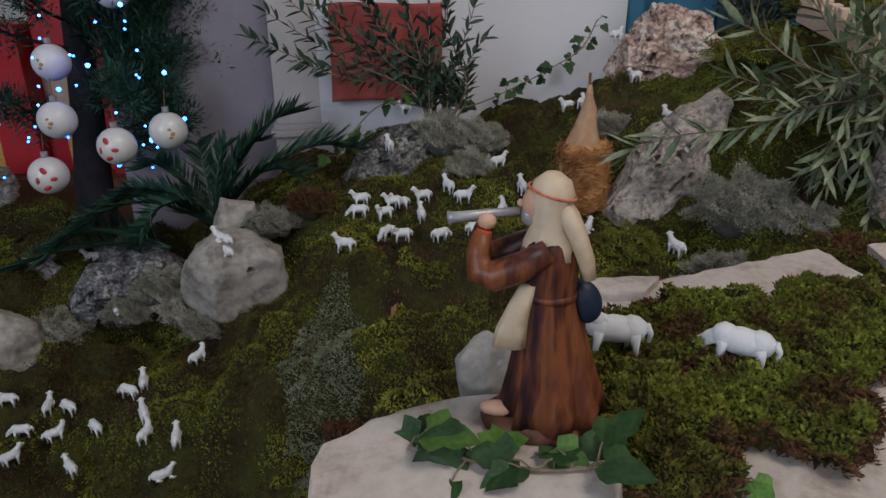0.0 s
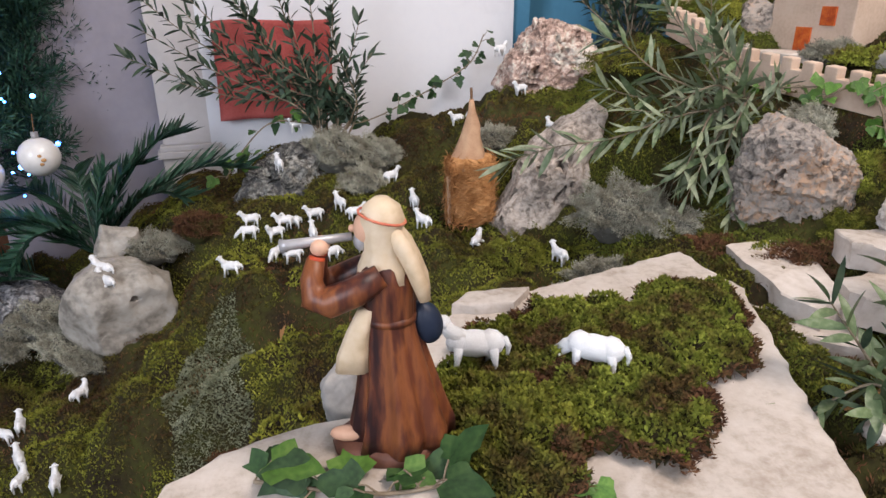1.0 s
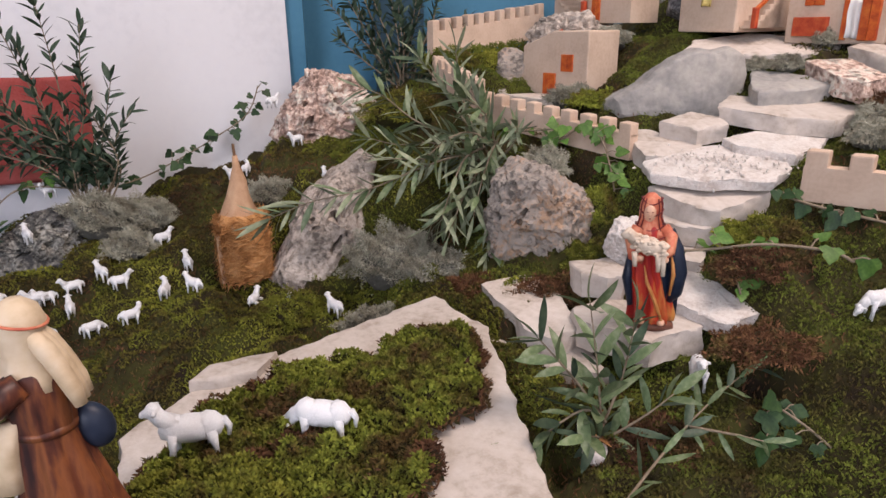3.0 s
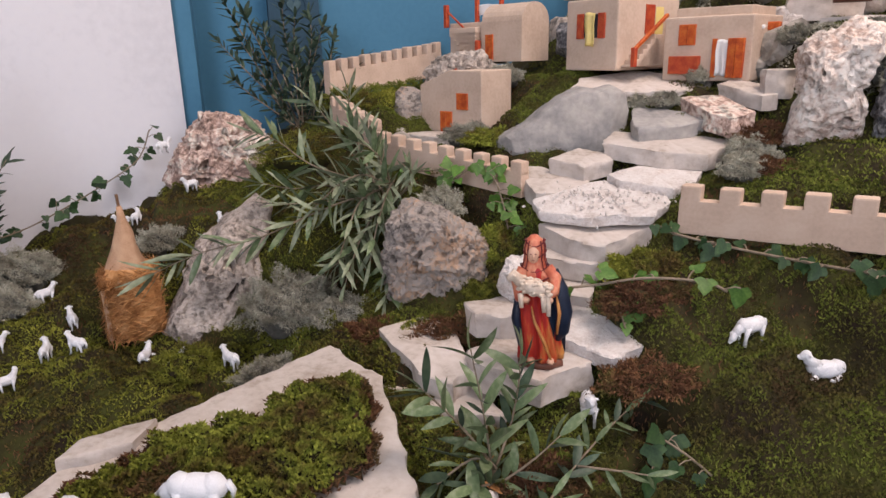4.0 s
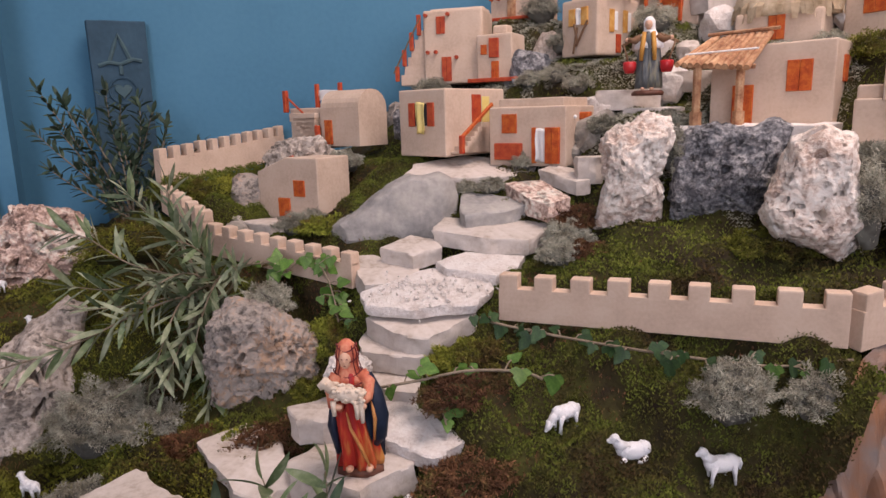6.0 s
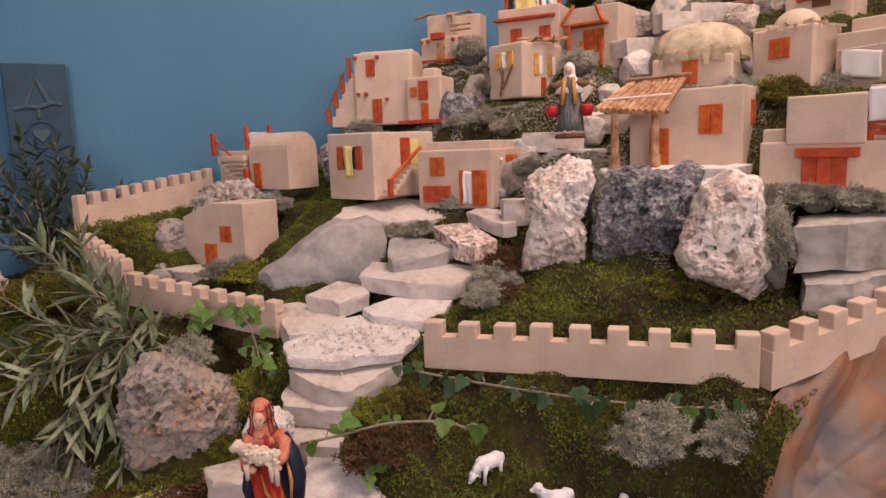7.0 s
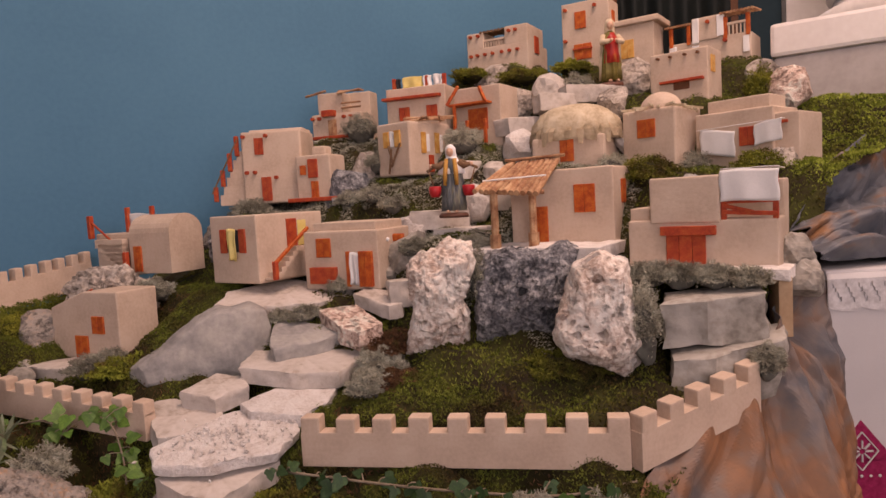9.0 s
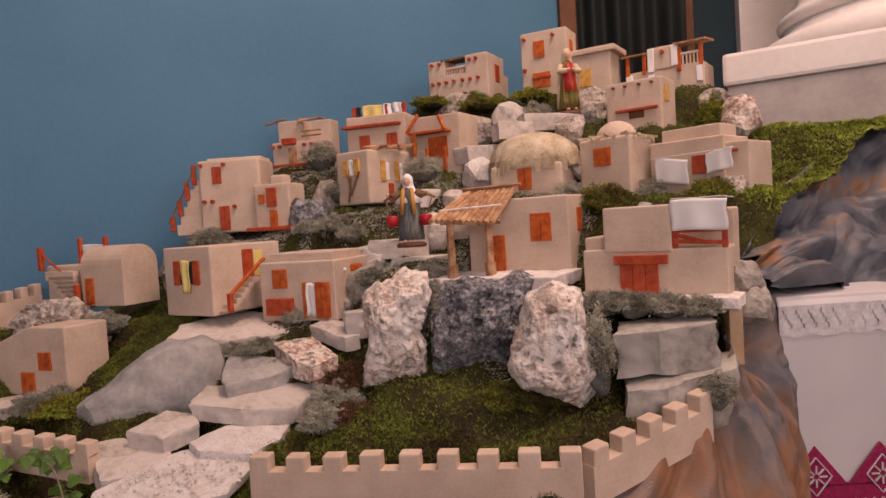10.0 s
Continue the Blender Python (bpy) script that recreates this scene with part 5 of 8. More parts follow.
for k in range(8):
    stick(h, "baluster", (-0.045 + 0.0105 * k, 0.006, 0.07), (-0.045 + 0.0105 * k, 0.006, 0.097), 0.0026, M_plaster)
stick(h, "balcony_rail", (-0.05, 0.006, 0.098), (0.032, 0.006, 0.098), 0.004, M_plaster, square=True)
beams(h, (-0.1, -0.07, 0.05, 0.075), 0.118, 0.006, 0.012)
beams(h, (-0.10, -0.075, -0.045, -0.015, 0.02, 0.05, 0.08), 0.05, 0.006, 0.012)
for k in range(7):
    stick(h, "roof_straw", (-0.06 + 0.014 * k, -0.004, 0.128), (-0.055 + 0.014 * k, 0.1, 0.138), 0.005, M_twig, 5)
bm = bmesh.new()
box(bm, 0.116, 0.121, 0.06, 0.10, 0.04, 0.10, 0.001)
part("side_shutter", bm, M_red, h)

# tower house
h = house("tall beige model tower house with orange shutters", (2.522, 0.898, 2.078), -81)
plaster_box(h, -0.08, 0.08, 0, 0.111, 0, 0.192, seed=27)
panel(h, "window_shutter", -0.034, 0.004, 0.105, 0.16, M_orange)
panel(h, "door", -0.04, 0.02, 0.005, 0.055, M_orange)
panel(h, "lintel", -0.043, 0.023, 0.036, 0.043, M_red, out=0.008, planks=1)
beams(h, (-0.065, 0.035), 0.172, 0.006)
beams(h, (-0.067,), 0.07, 0.006)
bm = bmesh.new()
box(bm, 0.078, 0.083, 0.03, 0.06, 0.12, 0.155, 0.001)
part("side_shutter", bm, M_orange, h)

# flat slab roofed house
h = house("beige model house with a wide flat roof slab", (2.562, 0.762, 2.066), -85)
plaster_box(h, -0.07, 0.076, 0, 0.106, 0, 0.105, seed=28)
plaster_box(h, -0.085, 0.095, -0.012, 0.12, 0.103, 0.122, 0.006, "roof_slab", seed=29)
panel(h, "door", -0.03, 0.012, 0.0, 0.058, M_yellowwood)

# house with verandas on both sides
h = house("beige model house with verandas and whitewashed corners", (2.649, 0.546, 2.04), -88)
plaster_box(h, -0.124, 0.124, 0.004, 0.124, 0, 0.06, seed=30)
plaster_box(h, -0.05, 0.035, 0, 0.1, 0.055, 0.127, name="upper_room", seed=31)
for x in (-0.115, -0.06, 0.05, 0.115):
    stick(h, "veranda_post", (x, 0.006, 0.05), (x, 0.006, 0.115), 0.006, M_orange, square=True)
for k in range(10):
    stick(h, "veranda_straw", (-0.13 + 0.008 * k, -0.01, 0.112), (-0.125 + 0.008 * k, 0.09, 0.13), 0.004, M_cane, 5)
    stick(h, "veranda_straw", (0.04 + 0.01 * k, -0.01, 0.125), (0.042 + 0.01 * k, 0.09, 0.135), 0.004, M_cane, 5)
for k in range(6):
    stick(h, "baluster", (0.05 + 0.011 * k, 0.005, 0.058), (0.05 + 0.011 * k, 0.005, 0.09), 0.0028, M_plaster)
stick(h, "balcony_rail", (0.04, 0.005, 0.092), (0.115, 0.005, 0.092), 0.004, M_plaster, square=True)
beams(h, (0.0,), 0.11, 0.006)
beams(h, (0.05,), 0.045, 0.006)
for x, z0, z1 in ((-0.048, 0.05, 0.125), (0.026, 0.06, 0.125), (-0.12, 0.0, 0.05), (-0.05, 0.0, 0.045), (0.10, 0.0, 0.05)):
    bm = bmesh.new()
    box(bm, x, x + 0.02, -0.003, 0.006, z0, z1, 0.002)
    roughen(bm, 0.004, 0.015, x * 50)
    part("whitewashed_patch", bm, M_white_cloth, h)

# house with a cane porch
h = house("beige model house with a cane porch on posts", (1.85, 0.638, 1.532), -81)
plaster_box(h, -0.125, 0.127, 0, 0.176, 0, 0.17, seed=32)
panel(h, "door", -0.075, -0.03, 0.0, 0.085, M_orange)
panel(h, "window_shutter", 0.035, 0.085, 0.068, 0.132, M_orange)
bm = bmesh.new()
box(bm, 0.125, 0.131, 0.06, 0.09, 0.085, 0.14, 0.001)
part("side_shutter", bm, M_orange, h)
for x, y in ((-0.10, -0.142), (-0.029, -0.093)):
    stick(h, "porch_post", (x, y, -0.015), (x, y, 0.12), 0.009, M_cane, 8)
    stick(h, "post_sleeve", (x, y, -0.018), (x, y, 0.03), 0.013, M_cane, 8)
for k in range(11):
    x = -0.135 + 0.0126 * k
    stick(h, "roof_cane", (x, -0.165 + 0.0045 * k + R.uniform(-0.006, 0.004), 0.128 - 0.0012 * k), (x + 0.004 + R.uniform(-0.003, 0.003), 0.018, 0.192 + R.uniform(-0.002, 0.002)), R.uniform(0.0058, 0.0074), M_cane, 8)
stick(h, "cane_tie", (-0.138, -0.118, 0.151), (0.0, -0.078, 0.156), 0.002, M_white_cloth)
stick(h, "cane_beam", (-0.125, -0.142, 0.124), (0.0, -0.093, 0.119), 0.005, M_cane)
stick(h, "cane_beam", (-0.14, 0.012, 0.200), (0.012, 0.012, 0.202), 0.004, M_cane)

# large house with an awning on its terrace
h = house("large beige model house with red door and cloth awning", (1.808, 0.309, 1.487), -84)
plaster_box(h, -0.14, 0.143, 0.004, 0.164, 0, 0.092, seed=33)
plaster_box(h, -0.093, 0.042, 0.0, 0.16, 0.085, 0.178, name="upper_room", seed=34)
plaster_box(h, 0.04, 0.143, 0.10, 0.164, 0.088, 0.165, name="back_wall", seed=35)
plaster_box(h, -0.14, -0.09, 0.02, 0.164, 0.085, 0.118, name="side_room", seed=36)
panel(h, "door", -0.062, 0.014, 0.0, 0.062, M_red, 0.004, 0.006, planks=3)
panel(h, "lintel", -0.072, 0.034, 0.062, 0.08, M_red, 0.004, 0.012, planks=1)
for a, b in (((0.045, 0.008, 0.105), (0.143, 0.008, 0.100)), ((0.045, 0.008, 0.125), (0.143, 0.008, 0.125)), ((0.045, 0.008, 0.118), (0.10, 0.008, 0.103))):
    stick(h, "terrace_rail", a, b, 0.004, M_red, square=True)
for x in (0.047, 0.138):
    stick(h, "terrace_post", (x, 0.01, 0.09), (x, 0.01, 0.175), 0.005, M_red, square=True)
cloth(h, 0.042, 0.145, 0.125, 0.185, M_white_cloth, -0.002, "awning_cloth", 0.003)
cl_ = cloth(h, 0.042, 0.145, -0.09, 0.0, M_white_cloth, 0.0, "awning_top", 0.002)
cl_.matrix_basis = pose(0, 0.0, 0.187, 88, 0, 0)


# ------------------------------------------------------------------ post, niche, column, altar, paper
post = thing("carved_post", "dark blue painted post with a carved heart", "post", (0.918, 2.135, 1.2), -10)
bm = bmesh.new()
box(bm, -0.08, 0.08, 0, 0.035, -1.2, 0.67, 0.004)
bmesh.ops.subdivide_edges(bm, edges=[e for e in bm.edges if e.calc_length() > 0.1], cuts=10, use_grid_fill=True)
roughen(bm, 0.002, 0.05, 3)
part("board", bm, M_post_blue, post)
bm = bmesh.new()
tube(bm, [(0.038 * math.cos(a), -0.001, 0.468 + 0.038 * math.sin(a)) for a in [2 * math.pi * k / 24 for k in range(25)]], 0.004, 6)
part("ring_relief", bm, M_post_blue, post)
bm = bmesh.new()
hv = []
for k in range(28):
    a = 2 * math.pi * k / 28
    hv.append((0.0016 * 16 * math.sin(a) ** 3, 0.0016 * (13 * math.cos(a) - 5 * math.cos(2 * a) - 2 * math.cos(3 * a) - math.cos(4 * a))))
f0 = [bm.verts.new((x, 0.002, 0.468 + z)) for x, z in hv]
f1 = [bm.verts.new((x * 0.85, -0.006, 0.468 + z * 0.85)) for x, z in hv]
bm.faces.new(f1)
for k in range(28):
    bm.faces.new((f0[k], f0[(k + 1) % 28], f1[(k + 1) % 28], f1[k]))
bmesh.ops.recalc_face_normals(bm, faces=bm.faces)
part("heart_relief", bm, M_heart, post)
for pts_ in ([(-0.06, 0, 0.54), (-0.03, -0.002, 0.55), (0, -0.002, 0.545), (0.035, -0.002, 0.56), (0.06, 0, 0.555)], [(-0.03, 0, 0.55), (-0.012, -0.002, 0.60), (0, -0.002, 0.63), (0.012, -0.002, 0.60), (0.03, 0, 0.555)], [(0, 0, 0.545), (0, -0.002, 0.515)]):
    bm = bmesh.new()
    tube(bm, pts_, 0.006, 6)
    part("carved_relief", bm, M_heart, post)

# niche wall coloured far darker than the blue wall
wall_run("wall_niche", (3.38, 1.35), (4.4, -0.9), 0, 4.6, 0.1, M_teal_dark, "dark teal wall behind the column")
bm = bmesh.new()
box(bm, 0, 0.075, -0.03, 0.03, 0, 4.0, 0.004)
ob = tagged(part("door_frame", bm, M_brown_wood), "brown wooden frame beside the drape", "trim", kind="structure")
ob.matrix_world = pose(3.235, 1.195, 0, 0, 0, -42)
for nm, x0, x1, out, mt, words in (("wooden_jamb", 0.615, 0.67, 0.05, M_brown_wood, "brown wooden jamb beyond the drape"), ("wall_pale", 0.85, 1.6, 0.09, M_marble, "pale plaster wall behind the column")):
    bm = bmesh.new()
    box(bm, x0, x1, -out, -0.002, 0, 4.5, 0.004)
    ob = tagged(part(nm, bm, mt), words, "wall", kind="structure")
    ob.matrix_world = pose(3.38, 1.35, 0, 0, 0, -65.6)
dr = thing("dark_drape", "dark green drape hanging in folds by the column", "drape", (3.285, 1.13, 0.0), -65)
vv, ff = [], []
for j in range(9):
    for i in range(61):
        x = 0.46 * i / 60
        vv.append((x, 0.022 * math.sin(60 * x + 0.6 * math.sin(8 * x)) + 0.01 * math.sin(23 * x), 1.7 + 0.3 * j))
for j in range(8):
    for i in range(60):
        a = j * 61 + i
        ff.append((a, a + 1, a + 62, a + 61))
ob = raw("cloth", vv, ff, M_green_drape, dr, smooth=True)
ob.modifiers.new("thick", "SOLIDIFY").thickness = 0.004

col = thing("column", "thick pale column on a moulded base and grey pedestal", "column", (3.28, -0.11, 0.0), 5, kind="structure")
bm = bmesh.new()
box(bm, -0.53, 0.53, -0.53, 0.53, 0, 2.015, 0.006)
part("pedestal", bm, M_pedestal, col)
bm = bmesh.new()
box(bm, -0.54, 0.54, -0.54, 0.54, 2.016, 2.115, 0.012)
part("plinth", bm, M_marble, col)
bm = bmesh.new()
prof = [(0.43, 2.175)] + [(0.40 + 0.035 * math.cos(a), 2.215 + 0.04 * math.sin(a)) for a in [math.pi * (k / 8 - 0.5) for k in range(9)]] + [(0.385, 2.258), (0.37, 2.275), (0.365, 2.30)] + [(0.355 + 0.025 * math.cos(a), 2.325 + 0.025 * math.sin(a)) for a in [math.pi * (k / 8 - 0.5) for k in range(9)]] + [(0.335, 2.36), (0.32, 2.40), (0.315, 2.5), (0.305, 4.6)]
lathe(bm, [(0, 0, z - 0.06, r * 1.14, r * 1.14) for r, z in prof], 64)
part("shaft", bm, M_marble, col, smooth=True)


def sheet(name, label, category, top, bottom, mat, seed, nu=90, nv=70, amp=0.03, fold=0.0, parent=None, crease=(9, 2.6)):
    """A crumpled sheet hung between two edges, with sharp creases."""
    def along(pl, s):
        k = min(int(s * (len(pl) - 1)), len(pl) - 2)
        f = s * (len(pl) - 1) - k
        p0, p1, p2, p3 = (Vector(pl[max(0, min(len(pl) - 1, k + d))]) for d in (-1, 0, 1, 2))
        return 0.5 * (2 * p1 + (p2 - p0) * f + (2 * p0 - 5 * p1 + 4 * p2 - p3) * f * f + (3 * p1 - p0 - 3 * p2 + p3) * f ** 3)
    g = random.Random(int(seed * 10))
    facets = [(V(math.cos(a), math.sin(a), 0), m, w, g.uniform(0, 2)) for m, w in ((1.1, 0.40), (1.5, 0.34), (2.3, 0.26), (3.1, 0.20), (4.6, 0.12), (6.5, 0.07)) for a in (g.uniform(0, 3.14),)]
    vv, ff = [], []
    for j in range(nv + 1):
        for i in range(nu + 1):
            a, b = along(top, i / nu), along(bottom, i / nu)
            t = j / nv
            p = a.lerp(b, t)
            n = (b - a).cross(along(top, min(1, i / nu + 0.01)) - along(top, max(0, i / nu - 0.01))).normalized()
            q = V(crease[0] * i / nu, crease[1] * t, seed) + 0.5 * V(noise.noise(p * 5), noise.noise(p * 5 + V(7, 0, 0)), 0)
            c = 0.7 * abs(noise.noise(q * 0.8)) - 0.35 + sum(w * abs((q.dot(d) * m + ph) % 2 - 1) for d, m, w, ph in facets) + 0.04 * noise.noise(q * 8) - 0.62
            vv.append(p + n * (amp * c + fold * math.sin(14 * i / nu + 2 * t) * t))
    for j in range(nv):
        for i in range(nu):
            a = j * (nu + 1) + i
            ff.append((a, a + 1, a + nu + 2, a + nu + 1))
    ob = raw(name, vv, ff, mat, parent)
    ob.modifiers.new("thick", "SOLIDIFY").thickness = 0.002
    return tagged(ob, label, category) if parent is None else ob


sheet("crumpled_paper", "brown and slate painted crumpled paper hanging over the edge", "paper drape", [(1.24, 0.27, 0.95), (1.33, 0.275, 1.075), (1.435, 0.272, 1.200), (1.60, 0.205, 1.262), (1.70, 0.175, 1.312), (1.795, 0.175, 1.40), (1.87, 0.175, 1.478), (1.99, 0.12, 1.465)],
      [(0.98, 0.18, 0.75), (1.12, 0.08, 0.72), (1.30, 0.02, 0.75), (1.50, -0.03, 0.80), (1.64, -0.04, 0.82), (1.77, -0.02, 0.86), (1.87, 0.01, 0.9), (1.98, 0.05, 0.95)], M_paper, 4.0, 190, 150, 0.085, crease=(5.0, 3.4))
sheet("crumpled_paper", "slate blue painted crumpled paper heaped above the altar cloth", "paper drape", [(2.04, 0.17, 1.57), (2.22, 0.16, 1.67), (2.42, 0.10, 1.75), (2.65, -0.02, 1.865), (2.9, -0.2, 1.95)],
      [(1.98, 0.14, 1.475), (2.14, 0.03, 1.47), (2.30, -0.08, 1.475), (2.45, -0.22, 1.48), (2.6, -0.4, 1.48)], M_paper_slate, 9.0, 150, 100, 0.10, crease=(4.2, 2.2))
bm = bmesh.new()
box(bm, -0.012, 0.012, -0.03, 0.03, -0.11, 0, 0.002)
ob = tagged(part("timber_post", bm, M_plank), "raw timber post holding up the terrace", "timber")
ob.matrix_world = pose(1.82, 0.165, 1.472, 0, 0, -60)
bm = bmesh.new()
box(bm, -0.16, 0.165, -0.04, 0.17, -0.016, 0.005, 0.002)
bmesh.ops.subdivide_edges(bm, edges=[e for e in bm.edges if e.calc_length() > 0.05], cuts=12, use_grid_fill=True)
roughen(bm, 0.004, 0.02, 5)
ob = tagged(part("terrace_board", bm, [M_snow]), "white mortared board under the large model house", "board")
ob.matrix_world = pose(1.808, 0.309, 1.483, 0, 0, -84)
bm = bmesh.new()
box(bm, -0.15, 0.14, -0.165, 0.17, -0.02, 0.008, 0.002)
bmesh.ops.subdivide_edges(bm, edges=[e for e in bm.edges if e.calc_length() > 0.05], cuts=12, use_grid_fill=True)
roughen(bm, 0.005, 0.025, 6)
ob = tagged(part("terrace_board", bm, [M_snow]), "white mortared board under the porch house", "board")
ob.matrix_world = pose(1.85, 0.638, 1.525, 0, 0, -81)

altar = thing("altar_table", "altar table under white linen with lace and crimson embroidery", "altar", (1.99, 0.12, 0.0), -53)
bm = bmesh.new()
box(bm, 0.01, 1.2, 0.012, 0.5, 0, 1.44)
part("table_body", bm, M_brown_wood, altar)
bm = bmesh.new()
box(bm, 0, 1.21, 0, 0.5, 1.44, 1.462, 0.008)
part("linen_top", bm, M_altar_cloth, altar)
vv, ff = [], []
for j in range(13):
    for i in range(121):
        x = 1.21 * i / 120
        vv.append((x, -0.004 - 0.006 * (j / 12) * math.sin(22 * x + 1), 1.455 - 0.42 * j / 12))
for j in range(12):
    for i in range(120):
        a = j * 121 + i
        ff.append((a, a + 1, a + 122, a + 121))
ob = raw("linen_front", vv, ff, M_altar_cloth, altar, smooth=True)
ob.modifiers.new("thick", "SOLIDIFY").thickness = 0.003
vv, ff = [], []
for j in range(7):
    for i in range(241):
        x = 1.21 * i / 240
        scal = 0.008 * abs(math.sin(48 * x)) if j == 6 else 0
        vv.append((x, -0.008 - 0.002 * math.sin(30 * x), 1.445 - 0.058 * j / 6 - scal + (0.003 * (i % 2) if 0 < j < 6 else 0)))
for j in range(6):
    for i in range(240):
        if (i * 7 + j * 3) % 5 == 0 and 0 < j < 5:
            continue
        a = j * 241 + i
        ff.append((a, a + 1, a + 242, a + 241))
ob = raw("lace_border", vv, ff, M_lace, altar)
ob.modifiers.new("thick", "SOLIDIFY").thickness = 0.0015
bm = bmesh.new()
box(bm, 0.0, 1.21, -0.013, -0.008, 0.9, 1.075)
part("embroidered_hem", bm, M_embroidery, altar)
for k in range(9):
    x = 0.06 + 0.135 * k
    bm = bmesh.new()
    tri = [(x - 0.067, 1.07), (x + 0.067, 1.07), (x, 1.155)]
    a_ = [bm.verts.new((px, -0.013, pz)) for px, pz in tri]
    b_ = [bm.verts.new((px, -0.007, pz)) for px, pz in tri]
    bm.faces.new(a_)
    bm.faces.new(b_[::-1])
    for q in range(3):
        bm.faces.new((a_[q], b_[q], b_[(q + 1) % 3], a_[(q + 1) % 3]))
    bmesh.ops.recalc_face_normals(bm, faces=bm.faces)
    part("embroidered_point", bm, M_embroidery, altar)
    for q in range(8):
        aa = math.pi * q / 4
        bm = bmesh.new()
        tube(bm, [(x + 0.006 * math.cos(aa), -0.0145, 1.092 + 0.006 * math.sin(aa)), (x + 0.022 * math.cos(aa), -0.0145, 1.092 + 0.022 * math.sin(aa))], 0.0022, 4)
        part("stitched_petal", bm, M_altar_cloth, altar)
    for q in range(4):
        c0, c1 = math.pi / 2 * q, math.pi / 2 * (q + 1)
        bm = bmesh.new()
        tube(bm, [(x + 0.032 * math.cos(c0), -0.0145, 1.092 + 0.04 * math.sin(c0)), (x + 0.032 * math.cos(c1), -0.0145, 1.092 + 0.04 * math.sin(c1))], 0.0016, 4)
        part("stitched_line", bm, M_altar_cloth, altar)
    for q in range(7):
        bm = bmesh.new()
        ball(bm, (x - 0.055 + 0.018 * q, -0.0142, 1.04), 0.0035, 1, (1, 0.4, 1))
        part("stitched_dot", bm, M_altar_cloth, altar)


# ------------------------------------------------------------------ moss pads, tufts and lichen
def pad(name, label, outline, base, height, mat, seed, n, length=0.011, width=0.0016, brown=True):
    """A cut cushion of moss lying on a stone: outline in plan, thickest in the middle, ragged at the rim."""
    g = np.random.default_rng(seed)
    poly = np.array(outline)
    c = poly.mean(0)
    ang = np.arctan2(poly[:, 1] - c[1], poly[:, 0] - c[0])
    order = np.argsort(ang)
    ang, rad = ang[order], np.hypot(*(poly[order] - c).T)
    ang = np.concatenate([ang - 2 * np.pi, ang, ang + 2 * np.pi])
    rad = np.concatenate([rad, rad, rad])

    def shape(x, y):
        a, r = np.arctan2(y - c[1], x - c[0]), np.hypot(x - c[0], y - c[1])
        edge = np.interp(a, ang, rad) * (1 + 0.05 * np.sin(9 * a + seed) + 0.03 * np.sin(23 * a))
        u = r / edge
        z = height * np.clip(1 - u ** 5, 0, 1) ** 0.5 + 0.009 * np.sin(61 * x + 3 * np.sin(40 * y)) * np.sin(57 * y + 3 * np.sin(35 * x)) * (u < 0.95) + 0.007 * np.abs(np.sin(83 * x + 3 * np.sin(50 * y)) * np.sin(79 * y + 3 * np.sin(47 * x))) + 0.004 * np.sin(140 * x) * np.sin(131 * y)
        return u, z
    x = np.linspace(poly[:, 0].min() - 0.02, poly[:, 0].max() + 0.02, 90)
    y = np.linspace(poly[:, 1].min() - 0.02, poly[:, 1].max() + 0.02, 90)
    px, py = np.meshgrid(x, y)
    u, z = shape(px.ravel(), py.ravel())
    zz = base(px.ravel(), py.ravel()) + z - 0.004
    ff = []
    for j in range(89):
        for i in range(89):
            a = j * 90 + i
            if max(u[a], u[a + 1], u[a + 90], u[a + 91]) < 1.0:
                ff.append((a, a + 1, a + 91, a + 90))
    used = sorted({k for f in ff for k in f})
    at = {k: i for i, k in enumerate(used)}
    root = raw(name, [(px.ravel()[k], py.ravel()[k], zz[k]) for k in used], [tuple(at[k] for k in f) for f in ff], M_moss_sheet_shaded, smooth=True)
    tagged(root, label, "moss cushion")
    sx, sy = g.uniform(x[0], x[-1], n), g.uniform(y[0], y[-1], n)
    u, z = shape(sx, sy)
    k = u < 1.0
    p = np.stack([sx, sy, base(sx, sy) + z], 1)
    rim = ((u > 0.93) | (lattice(sx, sy, 0.07, 4) + 0.6 * lattice(sx, sy, 0.025, 7) > 0.78)) & k & brown
    blades("foliage", p[k & ~rim], length, width, mat, root, 1.0, seed)
    if rim.any():
        blades("dry_rim", p[rim], length * 1.2, width * 0.7, M_moss_brown, root, 1.6, seed + 1)
    return root


def slab_top(x, y):
    return 1.042 + 0.02 * (x - 0.365) + 0.05 * (y - 0.63)


pad("moss_cushion", "bright green moss cushion on the pale slab", [(0.11, 0.60), (0.17, 0.70), (0.27, 0.775), (0.42, 0.765), (0.475, 0.83), (0.56, 0.82), (0.545, 0.66), (0.49, 0.60), (0.43, 0.585), (0.415, 0.50), (0.36, 0.475), (0.27, 0.51), (0.16, 0.50)], slab_top, 0.024, M_moss_bright, 3, 75000, 0.0062, 0.0018)
pad("moss_cushion", "dark moss cushion beside the flute player", [(0.13, 0.44), (0.10, 0.52), (0.14, 0.60), (0.22, 0.60), (0.27, 0.5), (0.24, 0.43)], slab_top, 0.045, M_moss, 8, 20000, 0.0062, 0.0017)


